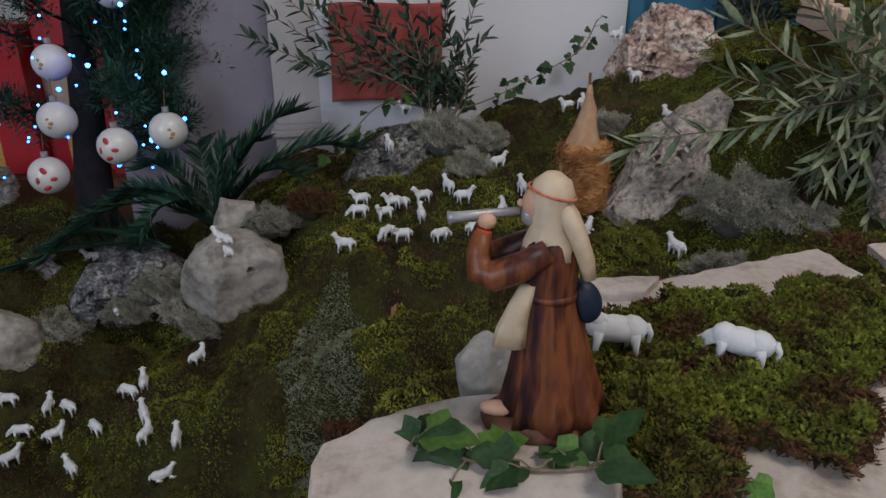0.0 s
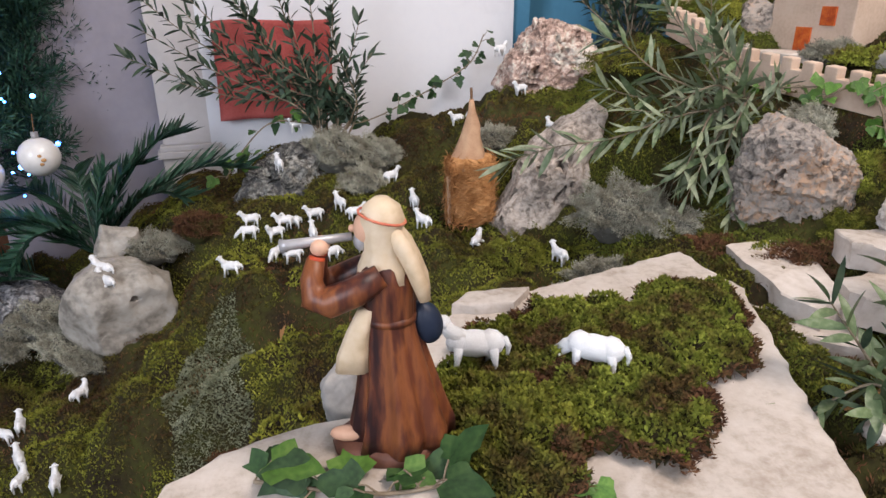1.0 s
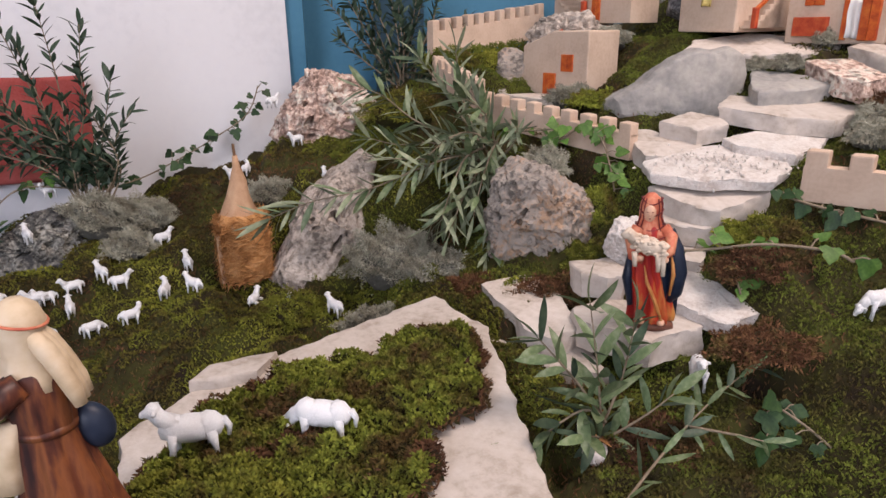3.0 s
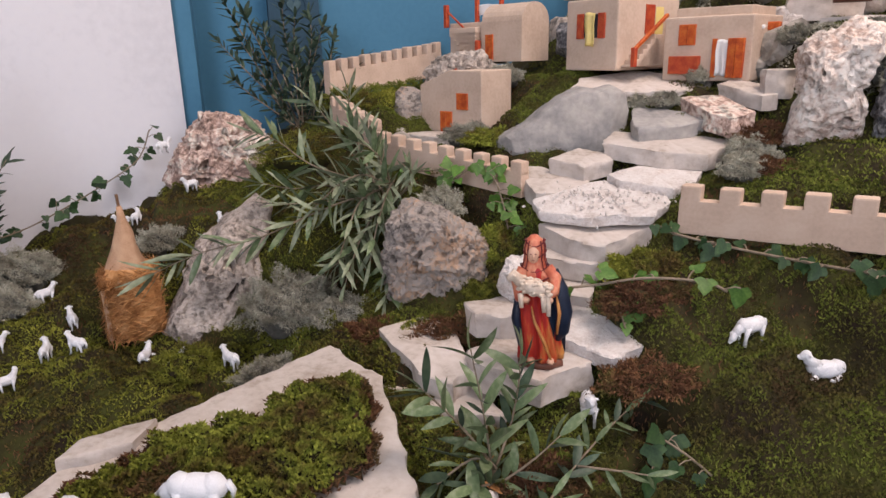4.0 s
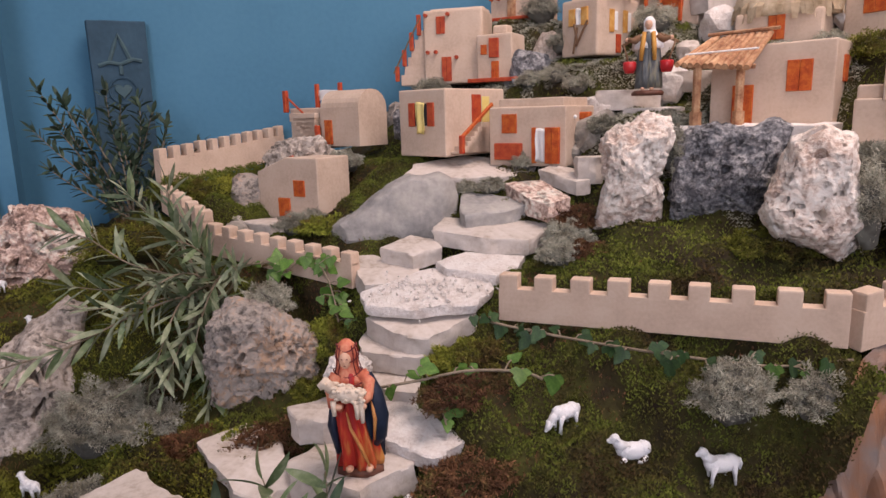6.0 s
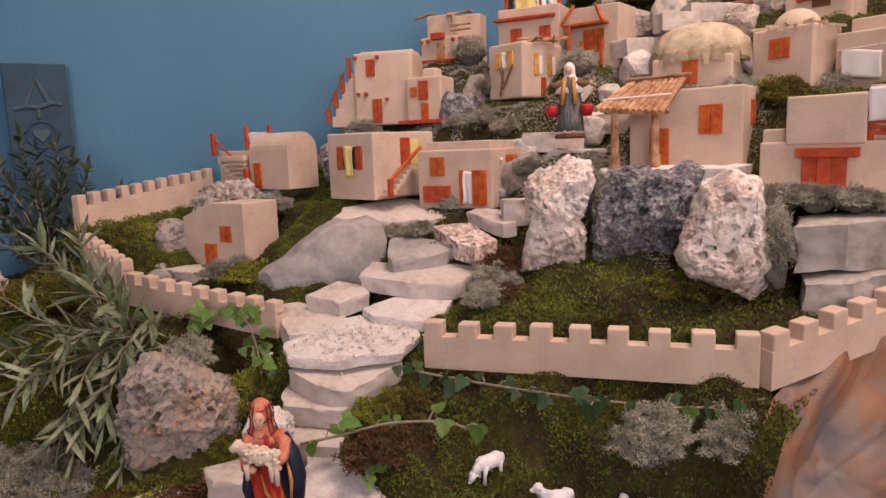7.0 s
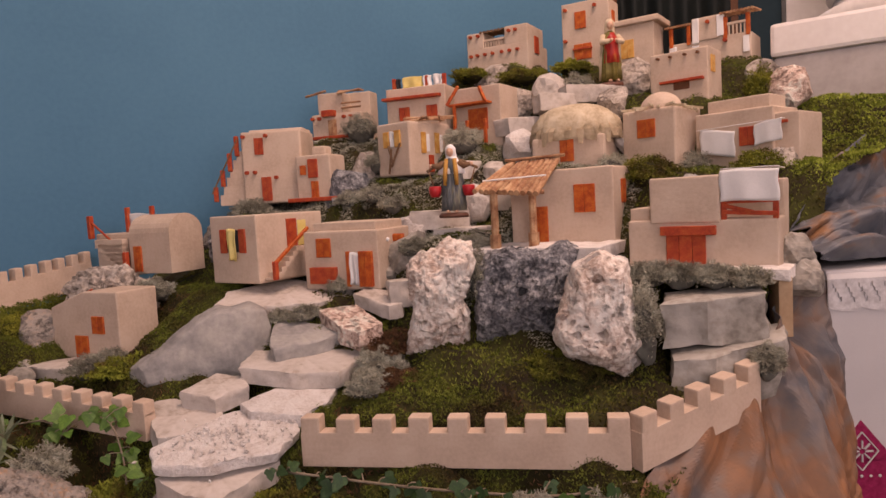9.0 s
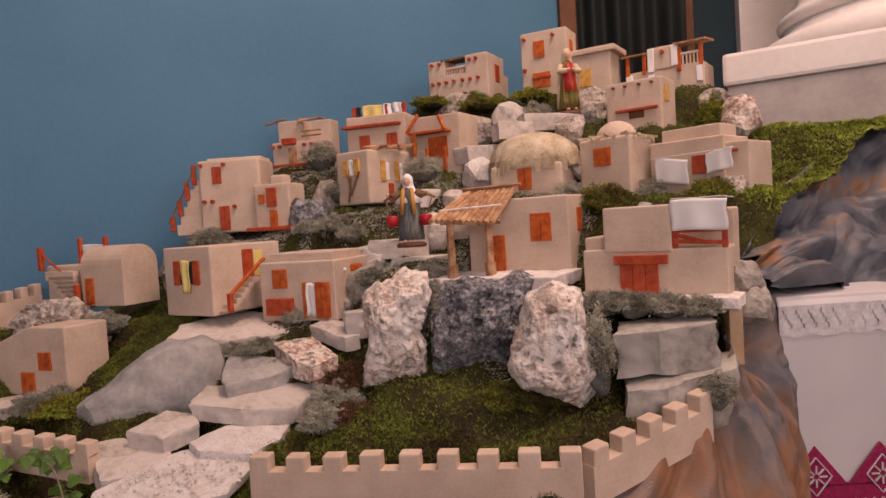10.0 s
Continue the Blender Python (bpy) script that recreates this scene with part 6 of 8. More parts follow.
def tuft(label, at, size, mat, seed, n=5000, length=0.011, width=0.0016, name="moss_clump", lean=0.9, core=None):
    """A rounded clump: a core coloured dark as inner shade and many leaflets standing off it."""
    g = np.random.default_rng(seed)
    d = g.normal(0, 1, (n, 3))
    d[:, 2] = np.abs(d[:, 2]) * 0.9 - 0.12
    d /= np.linalg.norm(d, axis=1)[:, None]
    lump = 1 + 0.26 * np.sin(6 * d[:, 0] + seed) * np.sin(6 * d[:, 1] + 2 * seed) + 0.16 * np.sin(11 * d[:, 2] + 9 * d[:, 0] + seed)
    p = d * lump[:, None] * np.array(size) / 2 * g.uniform(0.82, 1.02, n)[:, None]
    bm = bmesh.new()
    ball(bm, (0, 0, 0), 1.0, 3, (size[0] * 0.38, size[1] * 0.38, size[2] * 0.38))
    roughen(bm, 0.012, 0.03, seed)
    root = part(name, bm, core or M_moss_sheet_shaded, smooth=True)
    root.matrix_world = pose(*at)
    tagged(root, label, "lichen" if "lichen" in name else "moss")
    blades("foliage", p, length, width, mat, root, lean, seed, up=d)
    return root


for k, (x, y, dz, sx, sy, sz) in enumerate(((0.60, 1.245, 0.03, 0.19, 0.15, 0.15), (0.66, 1.13, 0.0, 0.12, 0.07, 0.07), (0.53, 1.13, 0.0, 0.14, 0.06, 0.06), (0.45, 1.10, 0.01, 0.10, 0.05, 0.05), (0.0, 1.74, 0.03, 0.15, 0.12, 0.13), (0.07, 1.66, 0.0, 0.12, 0.09, 0.09), (0.10, 1.78, 0.03, 0.16, 0.12, 0.12),
                                            (0.40, 1.62, 0.0, 0.10, 0.08, 0.08), (0.885, 1.13, 0.09, 0.09, 0.07, 0.09), (1.435, 0.845, 0.02, 0.10, 0.09, 0.08), (1.36, 0.80, 0.01, 0.09, 0.07, 0.06), (1.435, 1.075, 0.012, 0.08, 0.05, 0.04), (1.40, 1.12, 0.005, 0.05, 0.04, 0.04), (1.555, 1.085, 0.015, 0.06, 0.04, 0.045), (1.66, 0.93, 0.0, 0.07, 0.06, 0.05),
                                            (1.11, 1.40, 0.02, 0.13, 0.07, 0.06), (1.32, 1.55, 0.05, 0.10, 0.07, 0.07), (1.65, 1.56, 0.0, 0.12, 0.08, 0.07), (1.80, 1.29, 0.0, 0.09, 0.07, 0.06), (1.90, 1.27, 0.04, 0.08, 0.06, 0.06), (1.80, 1.19, -0.01, 0.10, 0.07, 0.06), (1.79, 1.11, -0.01, 0.10, 0.07, 0.05), (1.72, 0.80, 0.0, 0.10, 0.07, 0.05), (1.62, 0.72, 0.07, 0.06, 0.05, 0.10),
                                            (1.66, 0.50, 0.05, 0.07, 0.06, 0.13), (1.68, 0.41, 0.02, 0.07, 0.07, 0.16), (2.02, 1.04, 0.02, 0.12, 0.09, 0.09), (2.10, 0.62, 0.0, 0.10, 0.06, 0.06), (2.04, 0.82, 0.0, 0.13, 0.07, 0.05), (2.20, 0.44, 0.0, 0.11, 0.07, 0.09), (2.0, 1.44, 0.03, 0.12, 0.09, 0.1), (2.38, 0.86, 0.02, 0.12, 0.09, 0.08), (1.70, 0.16, 0.0, 0.06, 0.05, 0.07))):
    tuft("grey reindeer lichen clump on the bank", (x, y, ground_at(x, y) + dz), (sx, sy, sz), M_lichen, 200 + k, int((3500 + 760000 * sx * sy) * (0.55 if x > 1.75 else 1)), 0.0075, 0.00065, "lichen_clump", 2.6, M_lichen_core_shade)
for k, (x, y, z, sx, sy, sz) in enumerate(((1.725, 0.44, 1.472, 0.06, 0.08, 0.05), (1.735, 0.38, 1.474, 0.06, 0.08, 0.05), (1.742, 0.32, 1.474, 0.06, 0.08, 0.05), (1.75, 0.26, 1.472, 0.06, 0.08, 0.05), (1.757, 0.205, 1.468, 0.06, 0.07, 0.045), (1.635, 0.352, 1.385, 0.06, 0.05, 0.17), (1.60, 0.675, 1.44, 0.05, 0.05, 0.14), (1.275, 0.385, 1.15, 0.13, 0.09, 0.10), (1.37, 0.305, 1.14, 0.10, 0.07, 0.09), (-0.43, 1.56, 0.87, 0.13, 0.10, 0.09), (-0.70, 1.50, 0.72, 0.15, 0.10, 0.11), (-0.62, 1.44, 0.68, 0.13, 0.09, 0.10), (-0.78, 1.46, 0.67, 0.11, 0.08, 0.08), (-0.95, 1.46, 0.62, 0.12, 0.09, 0.12), (-0.56, 1.40, 0.66, 0.10, 0.07, 0.06))):
    tuft("pale grey lichen clump with curled branches", (x, y, z), (sx, sy, sz), M_lichen, 260 + k, int(3500 + 760000 * sx * sy), 0.0075, 0.00065, "lichen_clump", 2.6, M_lichen_core_shade)
for k, (x, y, dz, sx, sy, sz, mt) in enumerate(((0.385, 1.27, 0.02, 0.12, 0.10, 0.09, M_moss), (0.70, 1.05, 0.0, 0.10, 0.08, 0.07, M_moss_brown), (0.80, 0.93, 0.02, 0.13, 0.08, 0.07, M_moss_brown), (0.89, 0.96, 0.03, 0.08, 0.07, 0.09, M_moss), (0.96, 1.05, 0.03, 0.10, 0.09, 0.10, M_moss_bright), (1.03, 0.70, 0.0, 0.14, 0.08, 0.07, M_moss_brown), (0.97, 0.60, 0.02, 0.16, 0.09, 0.07, M_moss_brown),
                                                (1.09, 0.76, 0.03, 0.12, 0.09, 0.07, M_moss), (1.06, 1.30, 0.0, 0.14, 0.10, 0.05, M_moss_bright), (1.15, 1.33, 0.0, 0.14, 0.10, 0.05, M_moss_bright), (1.03, 1.74, 0.02, 0.16, 0.10, 0.10, M_moss), (0.80, 1.42, 0.03, 0.18, 0.14, 0.10, M_moss), (0.78, 1.70, 0.05, 0.2, 0.16, 0.12, M_moss), (1.42, 0.78, 0.02, 0.10, 0.08, 0.07, M_moss_brown), (1.50, 0.86, 0.03, 0.12, 0.09, 0.08, M_moss_brown), (1.60, 0.50, 0.02, 0.14, 0.12, 0.07, M_moss),
                                                (2.05, 0.50, 0.0, 0.15, 0.10, 0.09, M_moss), (2.15, 0.28, 0.0, 0.2, 0.08, 0.08, M_moss), (2.40, 1.05, 0.06, 0.2, 0.1, 0.05, M_moss), (2.44, 0.90, 0.1, 0.14, 0.08, 0.05, M_moss), (2.46, 0.56, 0.06, 0.09, 0.08, 0.11, M_moss), (2.50, 0.36, 0.05, 0.07, 0.07, 0.17, M_moss), (2.34, 1.22, 0.08, 0.18, 0.1, 0.05, M_moss), (-0.33, 1.58, 0.03, 0.09, 0.08, 0.10, M_moss_brown), (-0.85, 1.42, 0.02, 0.26, 0.14, 0.16, M_moss), (-0.15, 1.02, 0.0, 0.12, 0.1, 0.06, M_moss_brown), (-1.3, 1.9, 0.05, 0.4, 0.2, 0.14, M_moss), (0.72, 0.56, 0.0, 0.12, 0.08, 0.06, M_moss_brown))):
    tuft("thick moss clump on the bank", (x, y, ground_at(x, y) + dz * 0.3 - 0.012), (sx * 1.15, sy * 1.15, sz * (0.75 if mt == M_moss_brown else 1)), mt, 300 + k, 8000, 0.0075, 0.0013, lean=1.9)


for k, (x, y) in enumerate(((0.93, 1.775), (1.01, 1.80), (1.10, 1.83), (1.19, 1.86), (1.28, 1.885))):
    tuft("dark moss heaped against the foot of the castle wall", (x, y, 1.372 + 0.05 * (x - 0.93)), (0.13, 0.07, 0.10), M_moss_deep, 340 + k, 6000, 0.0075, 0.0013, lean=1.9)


# ------------------------------------------------------------------ sheep
def sheep_mesh(style, sub=2):
    """A white resin sheep one unit long, its head towards +x, standing on z = 0."""
    bm = bmesh.new()
    low = style == "lying"
    bz = 0.19 if low else 0.42
    ball(bm, (0, 0, bz), 0.30, sub + 1, (1.15, 0.55, 0.58))
    ball(bm, (-0.20, 0, bz + 0.02), 0.18, sub, (1.0, 0.85, 0.95))
    ball(bm, (0.20, 0, bz + 0.03), 0.17, sub, (1.0, 0.85, 1.0))
    if style == "grazing":
        neck, head, tip = (0.36, 0, 0.40), (0.47, 0, 0.27), (0.57, 0, 0.14)
    elif style == "turned":
        neck, head, tip = (0.33, 0.03, bz + 0.18), (0.38, 0.10, bz + 0.28), (0.40, 0.20, bz + 0.25)
    else:
        neck, head, tip = (0.33, 0, bz + 0.18), (0.40, 0, bz + 0.29), (0.51, 0, bz + 0.25)
    tube(bm, [(0.18, 0, bz + 0.06), neck, head], [0.13, 0.10, 0.085], 10)
    tube(bm, [head, ((head[0] + tip[0]) / 2, (head[1] + tip[1]) / 2, (head[2] + tip[2]) / 2), tip], [0.085, 0.07, 0.045], 10)
    ball(bm, head, 0.095, sub)
    ball(bm, tip, 0.046, sub)
    for s in (-1, 1):
        ball(bm, (head[0] - 0.03, head[1] + s * 0.10, head[2] + 0.015), 0.055, 1, (0.5, 1.0, 0.45))
    if low:
        for x, s in ((0.22, 1), (0.22, -1), (-0.22, 1), (-0.22, -1)):
            tube(bm, [(x, s * 0.13, 0.10), (x + 0.12, s * 0.17, 0.04), (x + 0.2, s * 0.15, 0.03)], [0.06, 0.045, 0.03], 7)
    else:
        for x, s, k in ((0.20, 1, 0.03), (0.22, -1, -0.02), (-0.22, 1, -0.03), (-0.20, -1, 0.03)):
            tube(bm, [(x, s * 0.10, bz), (x + k, s * 0.105, 0.2), (x + k * 1.5, s * 0.10, 0.0)], [0.08, 0.038, 0.03], 7)
    tube(bm, [(-0.36, 0, bz + 0.08), (-0.43, 0, bz - 0.04), (-0.41, 0, bz - 0.16)], [0.055, 0.045, 0.02], 7)
    roughen(bm, 0.022, 0.09, 1.3)
    me = bpy.data.meshes.new("sheep")
    bm.to_mesh(me)
    bm.free()
    me.materials.append(M_sheep)
    me.shade_smooth()
    return me


SHEEP = {s: sheep_mesh(s) for s in ("standing", "grazing", "turned", "lying")}
WORDS = {"standing": "small white resin sheep standing on the moss", "grazing": "small white resin sheep grazing with lowered head", "turned": "small white resin sheep turning its head", "lying": "small white resin sheep lying on the moss"}


def sheep(x, y, style, yaw, size, z=None, label="", sink=0.0):
    ob = new("sheep", SHEEP[style])
    ob.matrix_world = pose(x, y, (ground_at(x, y) + 0.004 if z is None else z) - sink, 0, 0, yaw) @ Matrix.Scale(size, 4)
    return tagged(ob, label or WORDS[style], "sheep figurine", "flock of sheep")


STYLES = ("standing", "grazing", "turned", "standing", "standing")
flock = ((-0.202, 1.554), (-0.203, 1.514), (-0.141, 1.509), (-0.122, 1.537), (-0.105, 1.552), (-0.050, 1.553), (-0.133, 1.450), (-0.093, 1.405), (-0.051, 1.485), (0.014, 1.540), (0.050, 1.512), (-0.006, 1.404), (0.072, 1.380), (-0.209, 1.312))
turns = (200, 190, 210, 200, 190, 200, 240, 190, 100, 120, 10, 30, 20, 170)
for k, ((x, y), a) in enumerate(zip(flock, turns)):
    sheep(x, y, STYLES[k % 5], a, 0.056)
for x, y, st, a in ((0.143, 1.672, "standing", 30), (0.193, 1.551, "standing", 100), (0.138, 1.475, "turned", 75), (0.201, 1.395, "standing", 130), (0.318, 1.375, "lying", 60), (0.365, 1.30, "standing", 20), (0.462, 1.215, "standing", 115), (-0.564, 1.315, "turned", 60), (-0.682, 1.282, "standing", 110), (-0.706, 1.258, "grazing", 160),
                    (-1.001, 1.279, "standing", 180), (-0.912, 1.279, "standing", 100), (-0.853, 1.262, "grazing", 150), (-0.784, 1.232, "grazing", 140), (-0.951, 1.228, "grazing", 190), (-0.873, 1.219, "turned", 40), (-0.632, 1.164, "standing", 120), (-0.542, 1.101, "standing", 105), (-0.930, 1.147, "standing", 50), (-0.817, 1.164, "standing", 140), (-0.612, 1.115, "turned", 80), (-0.571, 1.072, "lying", 30)):
    sheep(x, y, st, a, 0.058)
sheep(0.499, 1.764, "standing", 200, 0.05)
sheep(0.36, 1.74, "turned", 60, 0.05)
sheep(0.33, 1.78, "standing", 200, 0.05)
sheep(0.541, 1.60, "standing", 100, 0.055, 1.115)
sheep(0.60, 1.62, "lying", 190, 0.06, 1.125, "small white resin sheep lying on the rock")
sheep(0.452, 1.815, "standing", 30, 0.05, 1.285, "small white resin sheep standing on the pitted boulder")
sheep(-0.136, 1.66, "standing", 110, 0.055, 1.03, "small white resin sheep climbing the dark boulder")
sheep(-0.10, 1.80, "turned", 200, 0.05, 1.10, "small white resin sheep on top of the dark boulder")
sheep(-0.515, 1.445, "lying", 150, 0.07, 0.865, "white resin sheep lying on the tan boulder")
sheep(-0.50, 1.41, "lying", 140, 0.065, 0.85, "white resin sheep lying on the tan boulder")
sheep(-0.79, 1.45, "turned", 250, 0.055, 0.66, "small white resin sheep on a mossy hump")
sheep(-0.93, 1.62, "lying", 190, 0.055, 0.75, "small white resin sheep behind the palm")
sheep(0.187, 0.632, "standing", 172, 0.088, 1.058, "white resin sheep standing on the moss cushion")
sheep(0.322, 0.622, "grazing", 150, 0.088, 1.048, "white resin sheep grazing on the moss cushion")
sheep(1.118, 0.570, "grazing", 175, 0.070, None, "white resin sheep grazing below the castle wall", 0.012)
sheep(1.168, 0.478, "lying", 150, 0.078, None, "white resin sheep lying below the castle wall", 0.012)
sheep(1.228, 0.372, "standing", 150, 0.074, None, "white resin sheep standing below the castle wall", 0.012)
sheep(0.860, 0.632, "standing", 235, 0.070, 0.994, "white resin sheep beside the slab")


# ------------------------------------------------------------------ clay figurines, one plain mesh each
def statue(name, label, bm, mats, at, yaw):
    ob = part(name, bm, mats, smooth=True)
    ob.matrix_world = pose(*at, 0, 0, yaw)
    return tagged(ob, label, "figurine")


bm = bmesh.new()
lathe(bm, [(0.002, 0, 0, 0.050, 0.036), (0.002, 0, 0.006, 0.052, 0.038), (0.002, 0, 0.012, 0.049, 0.035), (0.002, 0, 0.017, 0.043, 0.031)], 28, 0.03, 5, 1, 5)
lathe(bm, [(0.012, 0, 0.014, 0.045, 0.036), (0.014, 0, 0.03, 0.043, 0.034), (0.012, 0, 0.06, 0.036, 0.030), (0.010, 0, 0.09, 0.030, 0.026), (0.007, 0, 0.12, 0.0245, 0.022), (0.006, 0, 0.135, 0.022, 0.020), (0.005, 0, 0.15, 0.0235, 0.021), (0.004, 0, 0.168, 0.025, 0.022), (0.003, 0, 0.182, 0.021, 0.019), (0.002, 0, 0.194, 0.012, 0.012)], 96, 0.11, 8, 0.4, 0)
lathe(bm, [(0.006, 0, 0.132, 0.0235, 0.0215), (0.006, 0, 0.138, 0.0235, 0.0215)], 28, 0, 5, 0, 0)
lathe(bm, [(0.004, 0, 0.170, 0.023, 0.021), (0.003, 0, 0.182, 0.021, 0.019), (0.002, 0, 0.196, 0.0145, 0.0145), (0.002, 0, 0.208, 0.0155, 0.016), (0.003, 0, 0.222, 0.0185, 0.0175), (0.003, 0, 0.233, 0.015, 0.0145), (0.003, 0, 0.240, 0.006, 0.006)], 36, 0.05, 6, 0.3, 1)
for q in (-0.008, -0.002, 0.004):
    tube(bm, [(0.012, q, 0.214), (0.019, q * 1.2, 0.202), (0.026, q * 1.4, 0.188), (0.033, q * 1.6, 0.170), (0.037, q * 1.7, 0.155)], [0.006, 0.008, 0.0075, 0.007, 0.005], 10, True, 1)
ball(bm, (-0.0105, 0, 0.214), 0.0125, 3, (0.8, 0.85, 1.1), None, 2)
ball(bm, (-0.0215, 0, 0.214), 0.0028, 2, (1.1, 0.8, 1.2), None, 2)
ball(bm, (-0.0145, 0, 0.2035), 0.0085, 2, (0.8, 0.9, 1.1), None, 3)
tube(bm, [(0.0190 * math.cos(a) + 0.003, 0.0182 * math.sin(a), 0.224 + 0.005 * -math.cos(a)) for a in [2 * math.pi * k / 20 for k in range(21)]], 0.0012, 6, False, 7)
for q in (-1, 1):
    tube(bm, [(0.002, q * 0.018, 0.180), (-0.018, q * 0.023, 0.168), (-0.040, q * 0.021, 0.158), (-0.053, q * 0.017, 0.160), (-0.055, q * 0.012, 0.174), (-0.051, q * 0.008, 0.190)], [0.010, 0.0125, 0.0135, 0.0125, 0.0095, 0.0075], 14, True, 0)
    tube(bm, [(-0.051, q * 0.008, 0.188), (-0.050, q * 0.007, 0.192)], [0.0066, 0.0066], 10, True, 6)
    ball(bm, (-0.048, q * 0.005, 0.199), 0.0072, 2, (1.1, 0.9, 1.0), None, 2)
tube(bm, [(-0.080, 0, 0.1985), (-0.075, 0, 0.1995), (-0.022, 0, 0.207)], [0.0062, 0.0046, 0.0034], 12, True, 3)
lathe(bm, [(-0.026, -0.014, 0.088, 0.0150, 0.005), (-0.025, -0.015, 0.105, 0.0135, 0.0065), (-0.019, -0.015, 0.128, 0.010, 0.007), (-0.012, -0.014, 0.148, 0.007, 0.006)], 24, 0.12, 5, 1, 1)
ball(bm, (0.036, 0.008, 0.124), 0.021, 3, (0.75, 0.6, 1.0), pose(0, 0, 0, 0, -20, 0), 4)
ball(bm, (-0.034, -0.010, 0.022), 0.012, 2, (1.4, 0.7, 0.6), None, 2)
statue("shepherd_figurine", "painted clay shepherd in a brown robe playing a flute", bm, [M_robe, M_cream, M_skin, M_flute, M_navy, M_base, M_red, M_headscarf], (0.084, 0.506, 1.066), -6)


def robed(h, mats, seed, lean=0.0):
    """Body of a standing figurine facing -y, h high: slots 0 skirt, 1 cloak, 2 skin, 3 head cloth, 4 base."""
    bm = bmesh.new()
    s = h / 0.215
    lathe(bm, [(0, 0, 0, 0.044 * s, 0.034 * s), (0, 0, 0.008 * s, 0.045 * s, 0.035 * s), (0, 0, 0.014 * s, 0.038 * s, 0.03 * s)], 24, 0.04, 5, seed, 4)
    lathe(bm, [(0.002 * s, 0, 0.02 * s, 0.033 * s, 0.027 * s), (0.002 * s, 0, 0.05 * s, 0.031 * s, 0.026 * s), (0, 0, 0.09 * s, 0.027 * s, 0.023 * s), (-0.002 * s, 0, 0.125 * s, 0.022 * s, 0.019 * s), (-0.002 * s, 0, 0.15 * s, 0.024 * s, 0.019 * s), (-0.002 * s, 0, 0.166 * s, 0.018 * s, 0.015 * s), (-0.002 * s, 0, 0.176 * s, 0.009 * s, 0.009 * s)], 56, 0.17, 8, seed, 0)
    lathe(bm, [(0.0, 0.010 * s, 0.025 * s, 0.034 * s, 0.020 * s), (0.0, 0.010 * s, 0.08 * s, 0.033 * s, 0.020 * s), (0, 0.008 * s, 0.13 * s, 0.029 * s, 0.017 * s), (0, 0.006 * s, 0.16 * s, 0.023 * s, 0.015 * s), (0, 0.004 * s, 0.174 * s, 0.012 * s, 0.010 * s)], 40, 0.13, 6, seed + 1, 1)
    ball(bm, (-0.002 * s, -0.008 * s, 0.193 * s), 0.0125 * s, 3, (0.85, 0.85, 1.15), None, 2)
    ball(bm, (-0.002 * s, -0.019 * s, 0.192 * s), 0.0028 * s, 1, (1, 1, 1.3), None, 2)
    lathe(bm, [(0, 0.006 * s, 0.158 * s, 0.023 * s, 0.017 * s), (0, 0.006 * s, 0.175 * s, 0.0165 * s, 0.0135 * s), (-0.001 * s, 0.004 * s, 0.19 * s, 0.016 * s, 0.0145 * s), (-0.001 * s, 0.001 * s, 0.203 * s, 0.0155 * s, 0.0165 * s), (-0.001 * s, 0.001 * s, 0.212 * s, 0.009 * s, 0.010 * s), (-0.001 * s, 0.001 * s, 0.215 * s, 0.003 * s, 0.003 * s)], 28, 0.05, 6, seed, 3)
    for q in (-1, 1):
        ball(bm, (q * 0.012 * s, -0.022 * s, 0.018 * s), 0.009 * s, 2, (0.7, 1.3, 0.6), None, 2)
    return bm, s


bm = bmesh.new()
lathe(bm, [(0, 0, 0, 0.040, 0.027), (0, 0, 0.006, 0.041, 0.028), (0, 0, 0.011, 0.037, 0.025), (0, 0, 0.013, 0.028, 0.02)], 26, 0.05, 5, 2, 4)
lathe(bm, [(0.0, 0, 0.012, 0.034, 0.025), (0.001, 0, 0.022, 0.035, 0.026), (-0.003, 0, 0.05, 0.032, 0.024), (-0.010, 0, 0.085, 0.028, 0.021), (-0.016, 0, 0.118, 0.024, 0.018), (-0.013, 0, 0.142, 0.027, 0.018), (-0.010, 0, 0.160, 0.024, 0.016), (-0.012, 0, 0.172, 0.010, 0.010)], 72, 0.20, 9, 2, 0)
for x0, x1, x2 in ((-0.010, 0.006, 0.020),):
    tube(bm, [(x0 - 0.006, -0.020, 0.105), (x0, -0.024, 0.08), (x1, -0.0265, 0.05), (x2, -0.027, 0.018)], [0.001, 0.0028, 0.0034, 0.002], 8, True, 6)
lathe(bm, [(0.004, 0.010, 0.022, 0.036, 0.017), (0.004, 0.010, 0.06, 0.038, 0.019), (0.002, 0.010, 0.10, 0.037, 0.018), (-0.004, 0.008, 0.135, 0.036, 0.016), (-0.008, 0.006, 0.158, 0.030, 0.014), (-0.010, 0.004, 0.172, 0.013, 0.010)], 56, 0.14, 7, 3, 1)
tube(bm, [(0.018, -0.002, 0.158), (0.032, -0.008, 0.130), (0.040, -0.010, 0.095), (0.038, -0.008, 0.062), (0.030, -0.004, 0.045)], [0.011, 0.014, 0.015, 0.012, 0.005], 14, True, 1)
tube(bm, [(0.027, -0.017, 0.128), (0.032, -0.024, 0.095), (0.029, -0.020, 0.060)], [0.003, 0.0035, 0.002], 8, True, 6)
tube(bm, [(-0.040, -0.002, 0.115), (-0.043, -0.006, 0.080), (-0.034, -0.010, 0.035)], [0.006, 0.009, 0.005], 10, True, 1)
